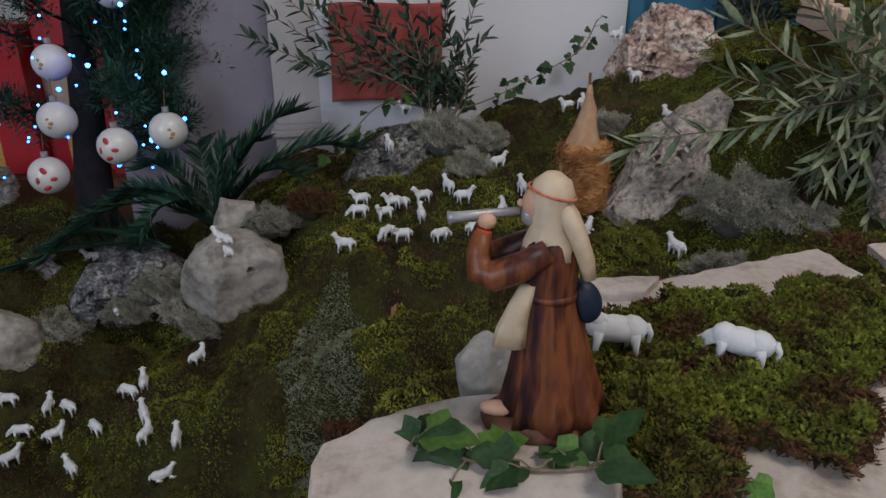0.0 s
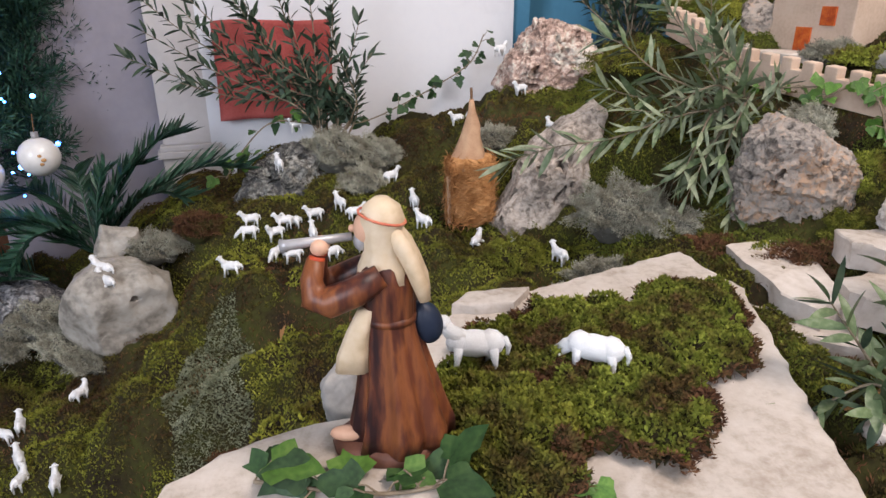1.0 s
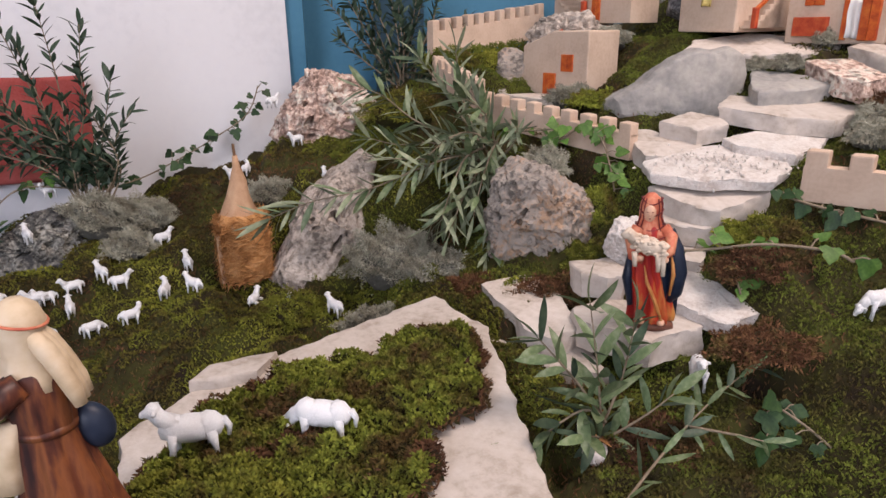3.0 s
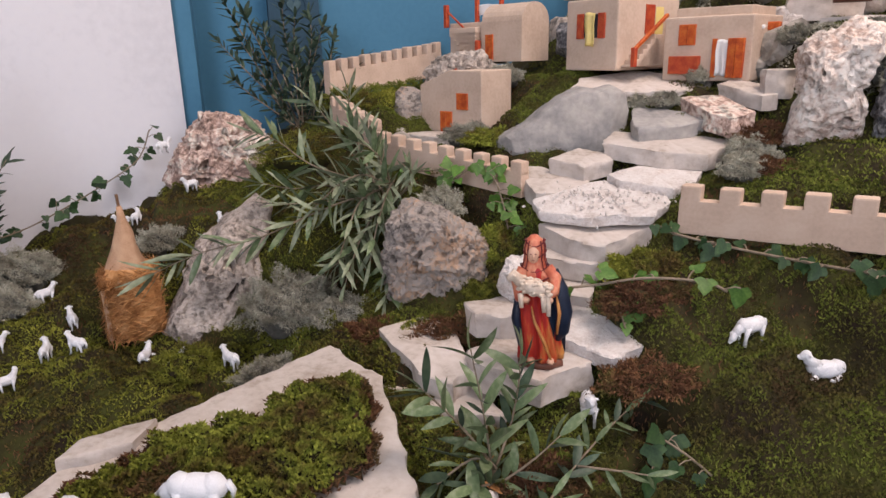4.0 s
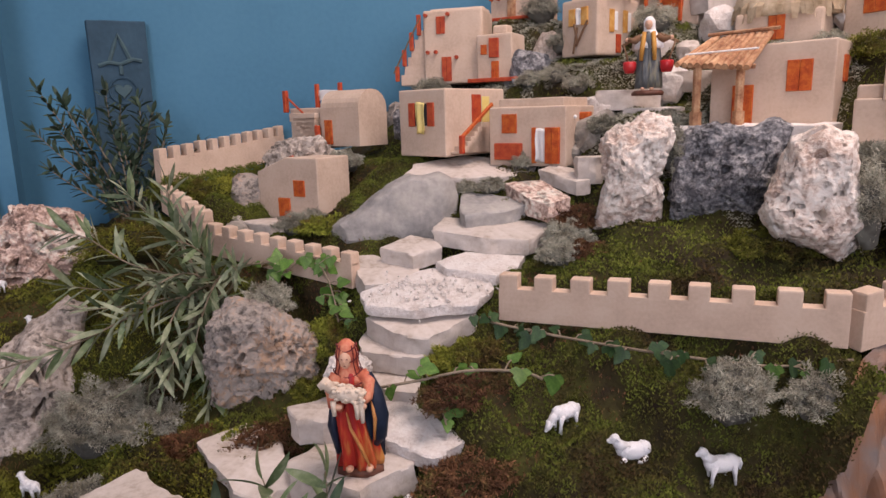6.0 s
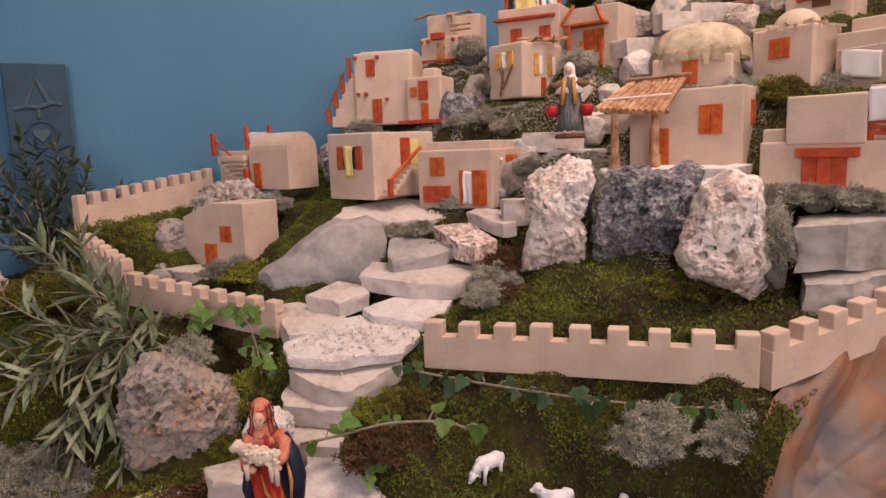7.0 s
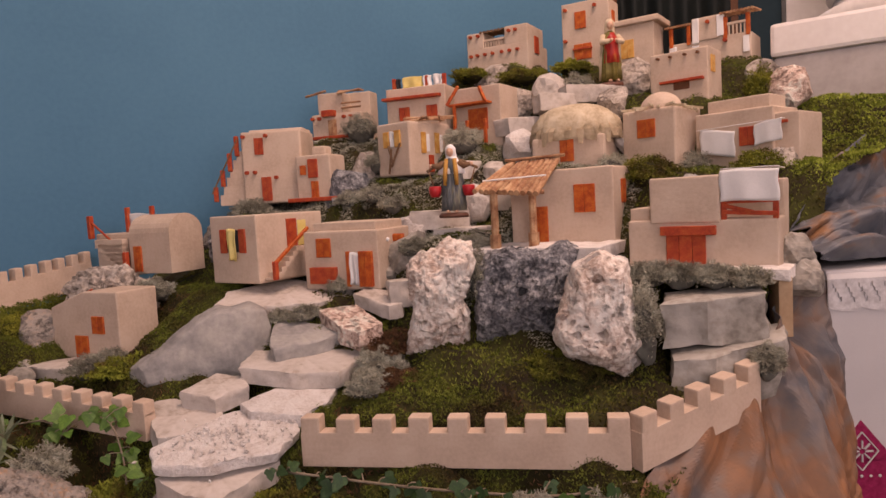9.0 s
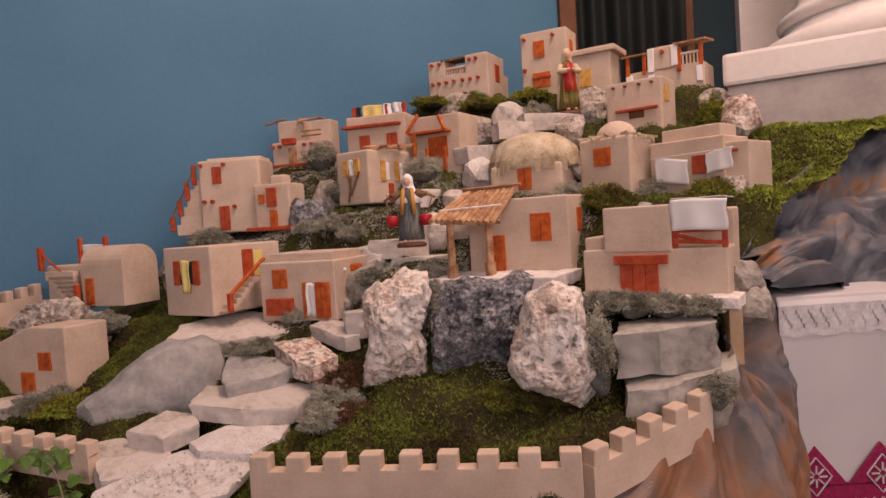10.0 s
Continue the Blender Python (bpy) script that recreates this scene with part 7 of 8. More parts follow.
lathe(bm, [(-0.010, 0.002, 0.143, 0.034, 0.020), (-0.011, 0.002, 0.156, 0.029, 0.019), (-0.013, 0.002, 0.168, 0.020, 0.016), (-0.0135, 0.003, 0.182, 0.0185, 0.0165), (-0.0135, 0.002, 0.196, 0.0185, 0.0175), (-0.0135, 0.002, 0.207, 0.0145, 0.015), (-0.0135, 0.002, 0.214, 0.006, 0.006)], 36, 0.07, 7, 2, 3)
tube(bm, [(-0.030, -0.004, 0.160), (-0.040, -0.012, 0.140), (-0.036, -0.030, 0.122), (-0.020, -0.036, 0.118)], [0.012, 0.012, 0.009, 0.006], 12, True, 3)
tube(bm, [(0.010, -0.002, 0.160), (0.024, -0.010, 0.148), (0.022, -0.026, 0.132), (0.010, -0.036, 0.124)], [0.012, 0.011, 0.009, 0.006], 12, True, 3)
for z in (0.150, 0.163, 0.186, 0.203):
    r = {0.150: 0.0335, 0.163: 0.0245, 0.186: 0.0198, 0.203: 0.0172}[z]
    tube(bm, [(-0.0125 + r * math.cos(a), 0.002 + (r * 0.72 if z < 0.17 else r * 0.93) * math.sin(a), z + 0.004 * math.cos(2 * a)) for a in [2 * math.pi * k / 24 for k in range(25)]], 0.0012, 6, False, 7)
for a in (-2.6, -2.2, -0.9, -0.5, 0.4, 1.2, 2.2):
    tube(bm, [(-0.0125 + r * math.cos(a), 0.002 + r * k * math.sin(a), z) for r, k, z in ((0.034, 0.64, 0.143), (0.0255, 0.7, 0.162), (0.0196, 0.88, 0.178), (0.0195, 0.95, 0.196), (0.0155, 1.0, 0.208))], 0.0011, 6, True, 7)
ball(bm, (-0.0145, -0.0105, 0.186), 0.0125, 3, (0.82, 0.78, 1.15), None, 2)
ball(bm, (-0.0145, -0.0215, 0.185), 0.0022, 2, (0.8, 1, 1.5), None, 2)
for q in (-1, 1):
    ball(bm, (-0.0145 + q * 0.0042, -0.0198, 0.189), 0.0014, 1, (1.3, 0.6, 0.6), None, 7)
    ball(bm, (-0.006 + q * 0.020, -0.040, 0.122), 0.0065, 2, (1.2, 0.8, 0.8), None, 2)
    ball(bm, (0.002 + q * 0.017, -0.024, 0.015), 0.009, 2, (0.8, 1.3, 0.55), None, 2)
ball(bm, (-0.0145, -0.0205, 0.179), 0.0016, 1, (1.5, 0.6, 0.5), None, 7)
GW = random.Random(4)
for k in range(70):
    a, u = GW.uniform(0, 2 * math.pi), GW.uniform(-1, 1)
    ball(bm, (-0.012 + 0.031 * u, -0.032 + 0.012 * math.sin(a), 0.140 + 0.0125 * math.cos(a) * math.sqrt(1 - 0.6 * u * u) - 0.007 * u), GW.uniform(0.0035, 0.0048), 1, (1.3, 1, 0.9), None, 5)
ball(bm, (-0.012, -0.032, 0.140), 0.026, 3, (1.15, 0.5, 0.5), pose(0, 0, 0, 0, 12, 0), 5)
tube(bm, [(-0.036, -0.034, 0.150), (-0.047, -0.037, 0.160), (-0.056, -0.041, 0.154)], [0.010, 0.0095, 0.005], 12, True, 5)
for q in (-1, 1):
    ball(bm, (-0.044, -0.037 + q * 0.010, 0.162), 0.005, 2, (0.6, 1.2, 0.5), None, 5)
for x, l in ((0.004, 0.028), (0.012, 0.034), (-0.034, 0.022)):
    tube(bm, [(x, -0.040, 0.132), (x + 0.002, -0.044, 0.132 - l)], [0.0055, 0.0035], 8, True, 5)
statue("robed_figurine", "painted clay figurine in scarlet robe carrying a lamb", bm, [M_scarlet, M_navy, M_skin, M_headscarf, M_base, M_wool, M_ochre, M_scarf_line], (0.831, 0.713, 1.061), -38).scale = (0.84, 0.86, 0.94)

bm, s = robed(0.175, None, 5)
tube(bm, [(-0.075 * s, -0.002 * s, 0.138 * s), (-0.03 * s, 0.004 * s, 0.165 * s), (0.03 * s, 0.004 * s, 0.166 * s), (0.078 * s, -0.002 * s, 0.142 * s)], 0.004 * s, 8, True, 6)
for q in (-1, 1):
    tube(bm, [(q * 0.022 * s, 0, 0.16 * s), (q * 0.038 * s, -0.004 * s, 0.15 * s), (q * 0.058 * s, -0.006 * s, 0.156 * s)], [0.010 * s, 0.009 * s, 0.006 * s], 10, True, 6)
    ball(bm, (q * 0.06 * s, -0.006 * s, 0.155 * s), 0.006 * s, 2, (1, 1, 1), None, 2)
    lathe(bm, [(q * 0.05 * s, -0.014 * s, 0.062 * s, 0.013 * s, 0.013 * s), (q * 0.05 * s, -0.014 * s, 0.075 * s, 0.018 * s, 0.018 * s), (q * 0.05 * s, -0.014 * s, 0.09 * s, 0.019 * s, 0.019 * s), (q * 0.05 * s, -0.014 * s, 0.094 * s, 0.016 * s, 0.016 * s)], 16, 0, 4, 0, 7)
    tube(bm, [(q * 0.07 * s, -0.004 * s, 0.145 * s), (q * 0.055 * s, -0.012 * s, 0.095 * s)], 0.0022 * s, 6, True, 6)
    tube(bm, [(q * 0.012 * s, -0.014 * s, 0.172 * s), (q * 0.016 * s, -0.022 * s, 0.13 * s), (q * 0.018 * s, -0.024 * s, 0.095 * s)], [0.006 * s, 0.007 * s, 0.005 * s], 8, True, 5)
lathe(bm, [(0, 0.002 * s, 0.128 * s, 0.036 * s, 0.022 * s), (0, 0.003 * s, 0.145 * s, 0.034 * s, 0.021 * s), (0, 0.004 * s, 0.162 * s, 0.025 * s, 0.018 * s), (0, 0.005 * s, 0.178 * s, 0.016 * s, 0.014 * s)], 40, 0.16, 7, 3, 3)
statue("water_carrier_figurine", "painted clay figurine carrying two red pails on a yoke", bm, [M_greyrobe, M_greyrobe, M_skin, M_white_cloth, M_base, M_amber, M_twig, M_pail], (1.735, 0.862, 1.602), -62)

bm, s = robed(0.205, None, 8)
for q in (-1, 1):
    tube(bm, [(q * 0.022 * s, 0, 0.16 * s), (q * 0.032 * s, -0.012 * s, 0.14 * s), (q * 0.012 * s, -0.03 * s, 0.14 * s)], [0.010 * s, 0.010 * s, 0.007 * s], 10, True, 1)
    ball(bm, (q * 0.008 * s, -0.033 * s, 0.142 * s), 0.006 * s, 2, (1, 1, 1), None, 2)
lathe(bm, [(0, -0.004 * s, 0.075 * s, 0.027 * s, 0.024 * s), (0, -0.004 * s, 0.11 * s, 0.023 * s, 0.021 * s), (0, -0.003 * s, 0.15 * s, 0.022 * s, 0.019 * s), (0, -0.002 * s, 0.17 * s, 0.012 * s, 0.012 * s)], 32, 0.06, 7, 2, 5)
statue("robed_figurine", "painted clay figurine in red tunic and olive skirt", bm, [M_olive_robe, M_cream, M_skin, M_cream, M_base, M_scarlet], (2.395, 0.752, 1.955), -45)


# ------------------------------------------------------------------ straw hut
hut = thing("straw_hut", "small hay wrapped hut with a pointed burlap roof", "straw hut", (0.315, 1.455, 0.955), 10)
bm = bmesh.new()
lathe(bm, [(0, 0, 0, 0.055, 0.05), (0, 0, 0.05, 0.058, 0.052), (0, 0, 0.11, 0.056, 0.05), (0, 0, 0.15, 0.046, 0.044)], 24)
roughen(bm, 0.006, 0.03, 2)
part("hay_wall", bm, M_hay, hut, smooth=True)
bm = bmesh.new()
lathe(bm, [(-0.006, 0, 0.125, 0.046, 0.044), (-0.005, 0, 0.15, 0.038, 0.037), (-0.002, 0, 0.19, 0.024, 0.024), (0.003, 0, 0.22, 0.018, 0.018), (0.003, 0, 0.25, 0.009, 0.009), (0.001, 0, 0.275, 0.005, 0.005)], 24, 0.08, 6, 1)
roughen(bm, 0.003, 0.02, 4)
part("burlap_roof", bm, M_burlap, hut, smooth=True)
stick(hut, "top_twig", (0.002, 0, 0.25), (0.0, 0, 0.30), 0.003, M_twig)
gg = np.random.default_rng(5)
n_ = 4200
a_ = gg.uniform(0, 2 * np.pi, n_)
z_ = gg.uniform(0.0, 0.145, n_)
up_ = np.stack([-np.sin(a_) * gg.choice([-1, 1], n_), np.cos(a_), gg.normal(0, 0.55, n_)], 1)
blades("loose_hay", np.stack([0.0575 * np.cos(a_), 0.052 * np.sin(a_), z_], 1), 0.030, 0.0009, M_hay, hut, 0.32, 6, up=up_)
stick(hut, "side_board", (-0.056, -0.02, 0.0), (-0.058, -0.02, 0.11), 0.004, M_burlap, square=True)


# ------------------------------------------------------------------ leaves and branches
def leaf_mesh(name, length, width, fold, bend, mat, rows=6):
    """A narrow pointed leaf along +y with a folded midrib."""
    bm = bmesh.new()
    prev = None
    for i in range(rows + 1):
        t = i / rows
        w = width * (math.sin(math.pi * min(1, 0.06 + t * 0.94)) ** 0.8) / 2 + 0.0002
        z = bend * t * t * length
        row = (bm.verts.new((-w, t * length, z + fold * w)), bm.verts.new((0, t * length, z)), bm.verts.new((w, t * length, z + fold * w)))
        if prev:
            for a, b in ((0, 1), (1, 2)):
                bm.faces.new((prev[a], prev[b], row[b], row[a]))
        prev = row
    me = bpy.data.meshes.new(name)
    bm.to_mesh(me)
    bm.free()
    me.materials.append(mat)
    me.shade_smooth()
    return me


OLIVE = [leaf_mesh("leaf", 1.0, w, f, b, m) for m, w in ((M_olive, 0.20), (M_olive_pale, 0.15), (M_olive_pale, 0.14)) for f, b in ((0.3, -0.15), (0.15, 0.1))]
OLIVE_WIDE = [leaf_mesh("leaf", 1.0, w, 0.3, b, m) for m, w, b in ((M_olive, 0.27, -0.1), (M_olive_dark, 0.25, 0.1), (M_olive, 0.24, -0.2))]
OLIVE_DARK = [leaf_mesh("leaf", 1.0, w, 0.3, b, M_olive_dark) for w, b in ((0.28, -0.1), (0.32, 0.1), (0.25, -0.2))]
OLIVE_MIX = OLIVE


def curve_points(ctrl, n):
    c = [Vector(p) for p in ctrl]
    out = []
    for k in range(n + 1):
        s = k / n * (len(c) - 1)
        i = min(int(s), len(c) - 2)
        f = s - i
        p0, p1, p2, p3 = (c[max(0, min(len(c) - 1, i + d))] for d in (-1, 0, 1, 2))
        out.append(0.5 * (2 * p1 + (p2 - p0) * f + (2 * p0 - 5 * p1 + 4 * p2 - p3) * f * f + (3 * p1 - p0 - 3 * p2 + p3) * f ** 3))
    return out


def put_leaf(parent, mesh, at, way, size, g, name="leaf"):
    way = way.normalized()
    side = way.cross(V(g.gauss(0, 0.5), g.gauss(0, 0.5), 1)).normalized()
    nrm = side.cross(way).normalized()
    m = Matrix((side, way, nrm)).transposed().to_4x4()
    ob = new(name, mesh)
    ob.parent = parent
    ob.matrix_basis = Matrix.Translation(at) @ m @ Matrix.Scale(size, 4)
    return ob


def olive_branch(label, stems, leaf, gap, meshes, seed, r=0.0022, bare=0.12, spread=0.75, category="olive branch"):
    g = random.Random(seed)
    root = thing("olive_branch", label, category, stems[0][0])
    o = Vector(stems[0][0])
    for st in stems:
        ln = sum((Vector(b) - Vector(a)).length for a, b in zip(st, st[1:]))
        n = max(4, int(ln / 0.015))
        pts_ = [p - o for p in curve_points(st, n)]
        bm = bmesh.new()
        tube(bm, pts_, [r * (1 - 0.7 * k / n) for k in range(n + 1)], 6)
        part("stem", bm, M_stem, root, smooth=True)
        s, flip = ln * bare, g.uniform(0, 3)
        while s < ln:
            k = min(n - 1, int(s / ln * n))
            p, d = pts_[k], (pts_[k + 1] - pts_[k]).normalized()
            a = d.cross(V(math.cos(flip), math.sin(flip), 0.4)).normalized()
            flip += math.pi / 2 + g.uniform(-0.4, 0.4)
            for q in (-1, 1):
                if g.random() < 0.92:
                    put_leaf(root, g.choice(meshes), p, d * g.uniform(0.5, 1.0) + a * q * spread * g.uniform(0.7, 1.2) + V(0, 0, -0.1), leaf * g.uniform(0.65, 1.15), g)
            s += gap * g.uniform(0.8, 1.2)
        put_leaf(root, g.choice(meshes), pts_[-1], pts_[-1] - pts_[-2], leaf * 0.9, g)
    return root


olive_branch("fresh olive sprig stuck among the front stones", [[(0.66, 0.575, 0.965), (0.655, 0.575, 1.03), (0.645, 0.575, 1.10), (0.625, 0.57, 1.19)], [(0.655, 0.575, 1.03), (0.62, 0.565, 1.05), (0.57, 0.555, 1.04), (0.535, 0.545, 1.02)],
             [(0.655, 0.575, 1.00), (0.70, 0.60, 1.05), (0.72, 0.61, 1.10), (0.715, 0.60, 1.15)], [(0.66, 0.57, 1.02), (0.63, 0.59, 1.07), (0.60, 0.60, 1.11), (0.575, 0.60, 1.14)], [(0.66, 0.575, 0.99), (0.70, 0.55, 1.03), (0.735, 0.54, 1.06)], [(0.655, 0.57, 1.0), (0.63, 0.55, 1.02), (0.61, 0.54, 1.03)]], 0.056, 0.0165, OLIVE_WIDE, 1)
olive_branch("long olive twig lying over the dark moss", [[(0.60, 0.46, 0.985), (0.68, 0.50, 1.0), (0.78, 0.545, 1.015), (0.87, 0.575, 1.03), (0.93, 0.59, 1.035)], [(0.76, 0.535, 1.01), (0.80, 0.50, 1.01), (0.84, 0.48, 1.0)]], 0.045, 0.024, OLIVE[:2] + OLIVE_DARK[:1], 2)
olive_branch("large leafy olive bough lying over the rocks", [[(0.84, 1.28, 1.20), (0.79, 1.32, 1.25), (0.70, 1.37, 1.29), (0.645, 1.425, 1.34), (0.60, 1.46, 1.36)], [(0.84, 1.28, 1.20), (0.76, 1.25, 1.23), (0.66, 1.22, 1.22), (0.54, 1.20, 1.19), (0.43, 1.19, 1.18), (0.34, 1.20, 1.15)],
             [(0.85, 1.28, 1.20), (0.80, 1.36, 1.30), (0.76, 1.42, 1.38), (0.735, 1.45, 1.42)], [(0.84, 1.28, 1.20), (0.78, 1.22, 1.20), (0.72, 1.17, 1.15), (0.68, 1.14, 1.09)], [(0.84, 1.27, 1.20), (0.81, 1.20, 1.18), (0.77, 1.13, 1.12), (0.74, 1.09, 1.06)], [(0.85, 1.28, 1.20), (0.86, 1.22, 1.25), (0.85, 1.18, 1.28), (0.83, 1.15, 1.30)],
             [(0.84, 1.28, 1.20), (0.77, 1.30, 1.22), (0.68, 1.30, 1.22), (0.60, 1.29, 1.23)], [(0.84, 1.30, 1.20), (0.74, 1.36, 1.24), (0.66, 1.38, 1.24), (0.59, 1.38, 1.26)], [(0.85, 1.28, 1.20), (0.83, 1.26, 1.28), (0.79, 1.24, 1.33), (0.75, 1.23, 1.35)], [(0.85, 1.29, 1.20), (0.79, 1.26, 1.18), (0.73, 1.22, 1.13), (0.66, 1.20, 1.10)], [(0.86, 1.29, 1.2), (0.84, 1.33, 1.3), (0.82, 1.35, 1.36)], [(0.82, 1.27, 1.24), (0.75, 1.22, 1.23), (0.70, 1.17, 1.18), (0.67, 1.15, 1.13)], [(0.84, 1.25, 1.26), (0.80, 1.20, 1.24), (0.76, 1.16, 1.19), (0.73, 1.13, 1.13)], [(0.82, 1.30, 1.24), (0.79, 1.33, 1.35), (0.785, 1.35, 1.44)], [(0.83, 1.26, 1.25), (0.77, 1.24, 1.28), (0.71, 1.22, 1.27), (0.65, 1.21, 1.23)]], 0.070, 0.0155, OLIVE_MIX, 3, 0.0028)
olive_branch("cut olive branches standing before the white wall", [[(-0.03 + 0.02 * math.sin(k), 1.80, 1.02), (-0.04 + 0.08 * (k / 11 - 0.5), 1.80 - 0.02 * math.cos(k), 1.16), (-0.06 + dx * 0.6, 1.80 + 0.02 * math.sin(2 * k), z * 0.55 + 1.12 * 0.45), (-0.09 + dx, 1.79 + 0.04 * math.sin(3 * k), z)]
             for k, (dx, z) in enumerate(((-0.36, 1.36), (-0.30, 1.50), (-0.22, 1.58), (-0.15, 1.50), (-0.08, 1.62), (-0.02, 1.45), (0.04, 1.56), (0.10, 1.42), (0.17, 1.38), (0.13, 1.24), (-0.28, 1.24), (-0.20, 1.32), (-0.1, 1.3), (0.0, 1.3), (-0.35, 1.44), (0.06, 1.3), (-0.40, 1.30), (-0.26, 1.40), (-0.12, 1.42), (0.2, 1.3), (0.12, 1.5)))], 0.043, 0.0155, OLIVE_DARK, 4, 0.003, 0.25)
olive_branch("dark olive bush before the blue wall", [[(0.86 + 0.02 * math.sin(k), 1.93, 1.28), (0.86 + dx * 0.35, 1.93 + 0.02 * math.cos(k), 1.28 + (z - 1.28) * 0.4), (0.86 + dx * 0.75, 1.92, 1.28 + (z - 1.28) * 0.75), (0.86 + dx, 1.91 + 0.05 * math.sin(3 * k), z)]
             for k, (dx, z) in enumerate(((-0.20, 1.66), (-0.17, 1.57), (-0.2, 1.46), (-0.10, 1.60), (-0.05, 1.66), (0.0, 1.55), (0.06, 1.60), (0.11, 1.53), (0.15, 1.48), (0.17, 1.42), (0.1, 1.40), (-0.12, 1.46), (0.0, 1.46), (0.05, 1.64), (-0.08, 1.38), (0.12, 1.58), (-0.02, 1.62), (-0.22, 1.56), (0.03, 1.4), (-0.15, 1.64), (0.22, 1.46), (0.24, 1.41), (0.20, 1.51), (0.18, 1.37)))], 0.040, 0.0125, OLIVE_DARK, 5, 0.003, 0.25)


def ivy_leaf(mat, lobes=0.28):
    bm = bmesh.new()
    half = [(0.05, -0.02), (0.24, -0.12), (0.44, 0.04 + 0.1 * lobes), (0.46 + 0.2 * lobes, 0.22), (0.38 - 0.3 * lobes, 0.40), (0.30, 0.58), (0.16, 0.80)]
    spine = [bm.verts.new((0, y, -0.05 * math.sin(math.pi * max(0, y)) - 0.10 * max(0, y - 0.5))) for y in (0.0, 0.18, 0.38, 0.58, 0.8, 1.0)]
    for q in (-1, 1):
        rim = [bm.verts.new((q * x, y, 0.10 * x * x + 0.02 * math.sin(9 * y) - 0.10 * max(0, y - 0.5))) for x, y in half]
        path = [(spine[0], rim[0]), (spine[0], rim[1]), (spine[1], rim[2]), (spine[1], rim[3]), (spine[2], rim[4]), (spine[3], rim[5]), (spine[4], rim[6])]
        for (s0, r0), (s1, r1) in zip(path, path[1:]):
            vs_ = [s0, r0, r1] if s0 is s1 else [s0, r0, r1, s1]
            bm.faces.new(vs_ if q > 0 else vs_[::-1])
        vs_ = [spine[4], rim[6], spine[5]]
        bm.faces.new(vs_ if q > 0 else vs_[::-1])
    me = bpy.data.meshes.new("leaf")
    bm.to_mesh(me)
    bm.free()
    me.materials.append(mat)
    me.shade_smooth()
    return me


IVY, IVY_DARK = [ivy_leaf(M_ivy, 0.3), ivy_leaf(M_ivy, 0.12)], [ivy_leaf(M_ivy_dark, 0.35), ivy_leaf(M_ivy_dark, 0.15)]


def ivy(label, ctrl, count, leaf, meshes, seed, r=0.0018, lift=0.02, face=(-0.3, -0.8, 0.4)):
    g = random.Random(seed)
    root = thing("ivy_vine", label, "ivy", ctrl[0])
    o = Vector(ctrl[0])
    n = 30
    pts_ = [p - o for p in curve_points(ctrl, n)]
    bm = bmesh.new()
    tube(bm, pts_, r, 6)
    part("stem", bm, M_stem, root, smooth=True)
    for k in range(count):
        p = pts_[min(n, int((k + 0.5) / count * n))]
        off = V(g.gauss(0, 1), g.gauss(0, 1), g.uniform(-0.3, 1)).normalized() * lift * g.uniform(0.5, 1.3)
        bm = bmesh.new()
        tube(bm, [p, p + off * 0.6 + V(0, 0, 0.003), p + off], r * 0.5, 5)
        part("leaf_stalk", bm, M_stem, root)
        nrm = (Vector(face) + V(g.gauss(0, 0.35), g.gauss(0, 0.35), g.gauss(0, 0.35))).normalized()
        way = (V(g.gauss(0, 0.8), 0, -1 + g.gauss(0, 0.5)) + off * 20)
        way = (way - nrm * way.dot(nrm)).normalized()
        side = way.cross(nrm)
        ob = new("leaf", g.choice(meshes))
        ob.parent = root
        ob.matrix_basis = Matrix.Translation(p + off) @ Matrix((side, way, nrm)).transposed().to_4x4() @ Matrix.Scale(leaf * g.uniform(0.6, 1.15), 4)
    return root


ivy("broad green ivy leaves before the flute player", [(-0.03, 0.462, 1.074), (0.02, 0.448, 1.073), (0.08, 0.436, 1.072), (0.13, 0.44, 1.072)], 18, 0.050, IVY[:1] + IVY_DARK + IVY_DARK, 1, lift=0.022, face=(0.0, -0.45, 0.85))
ivy("thin ivy shoot creeping over the slab", [(0.15, 0.45, 1.055), (0.20, 0.455, 1.06), (0.24, 0.465, 1.045), (0.27, 0.455, 1.04)], 5, 0.03, IVY, 2, lift=0.012, face=(0, -0.5, 0.8))
ivy("green ivy growing over the castle wall", [(0.93, 1.17, 1.25), (0.975, 1.15, 1.285), (1.0, 1.11, 1.27), (1.0, 1.07, 1.22), (0.985, 1.03, 1.18)], 26, 0.029, IVY, 3, lift=0.03, face=(-0.3, -0.8, 0.4))
ivy("ivy shoot below the castle wall", [(0.90, 1.32, 1.26), (0.93, 1.26, 1.27), (0.96, 1.2, 1.28)], 7, 0.026, IVY, 4, lift=0.02)
ivy("ivy vine running along the foot of the castle wall", [(1.10, 0.76, 1.225), (1.16, 0.70, 1.205), (1.22, 0.58, 1.195), (1.28, 0.46, 1.19), (1.35, 0.36, 1.185), (1.42, 0.28, 1.20)], 32, 0.029, IVY_DARK + IVY_DARK + IVY[:1], 5, 0.0024, 0.02, (-0.7, -0.5, 0.3))
ivy("woody ivy vine beside the cream stone", [(0.92, 0.79, 1.14), (0.97, 0.75, 1.15), (1.03, 0.70, 1.165), (1.09, 0.64, 1.165), (1.12, 0.62, 1.15)], 8, 0.032, IVY, 6, 0.0026, 0.022, (-0.4, -0.7, 0.5))
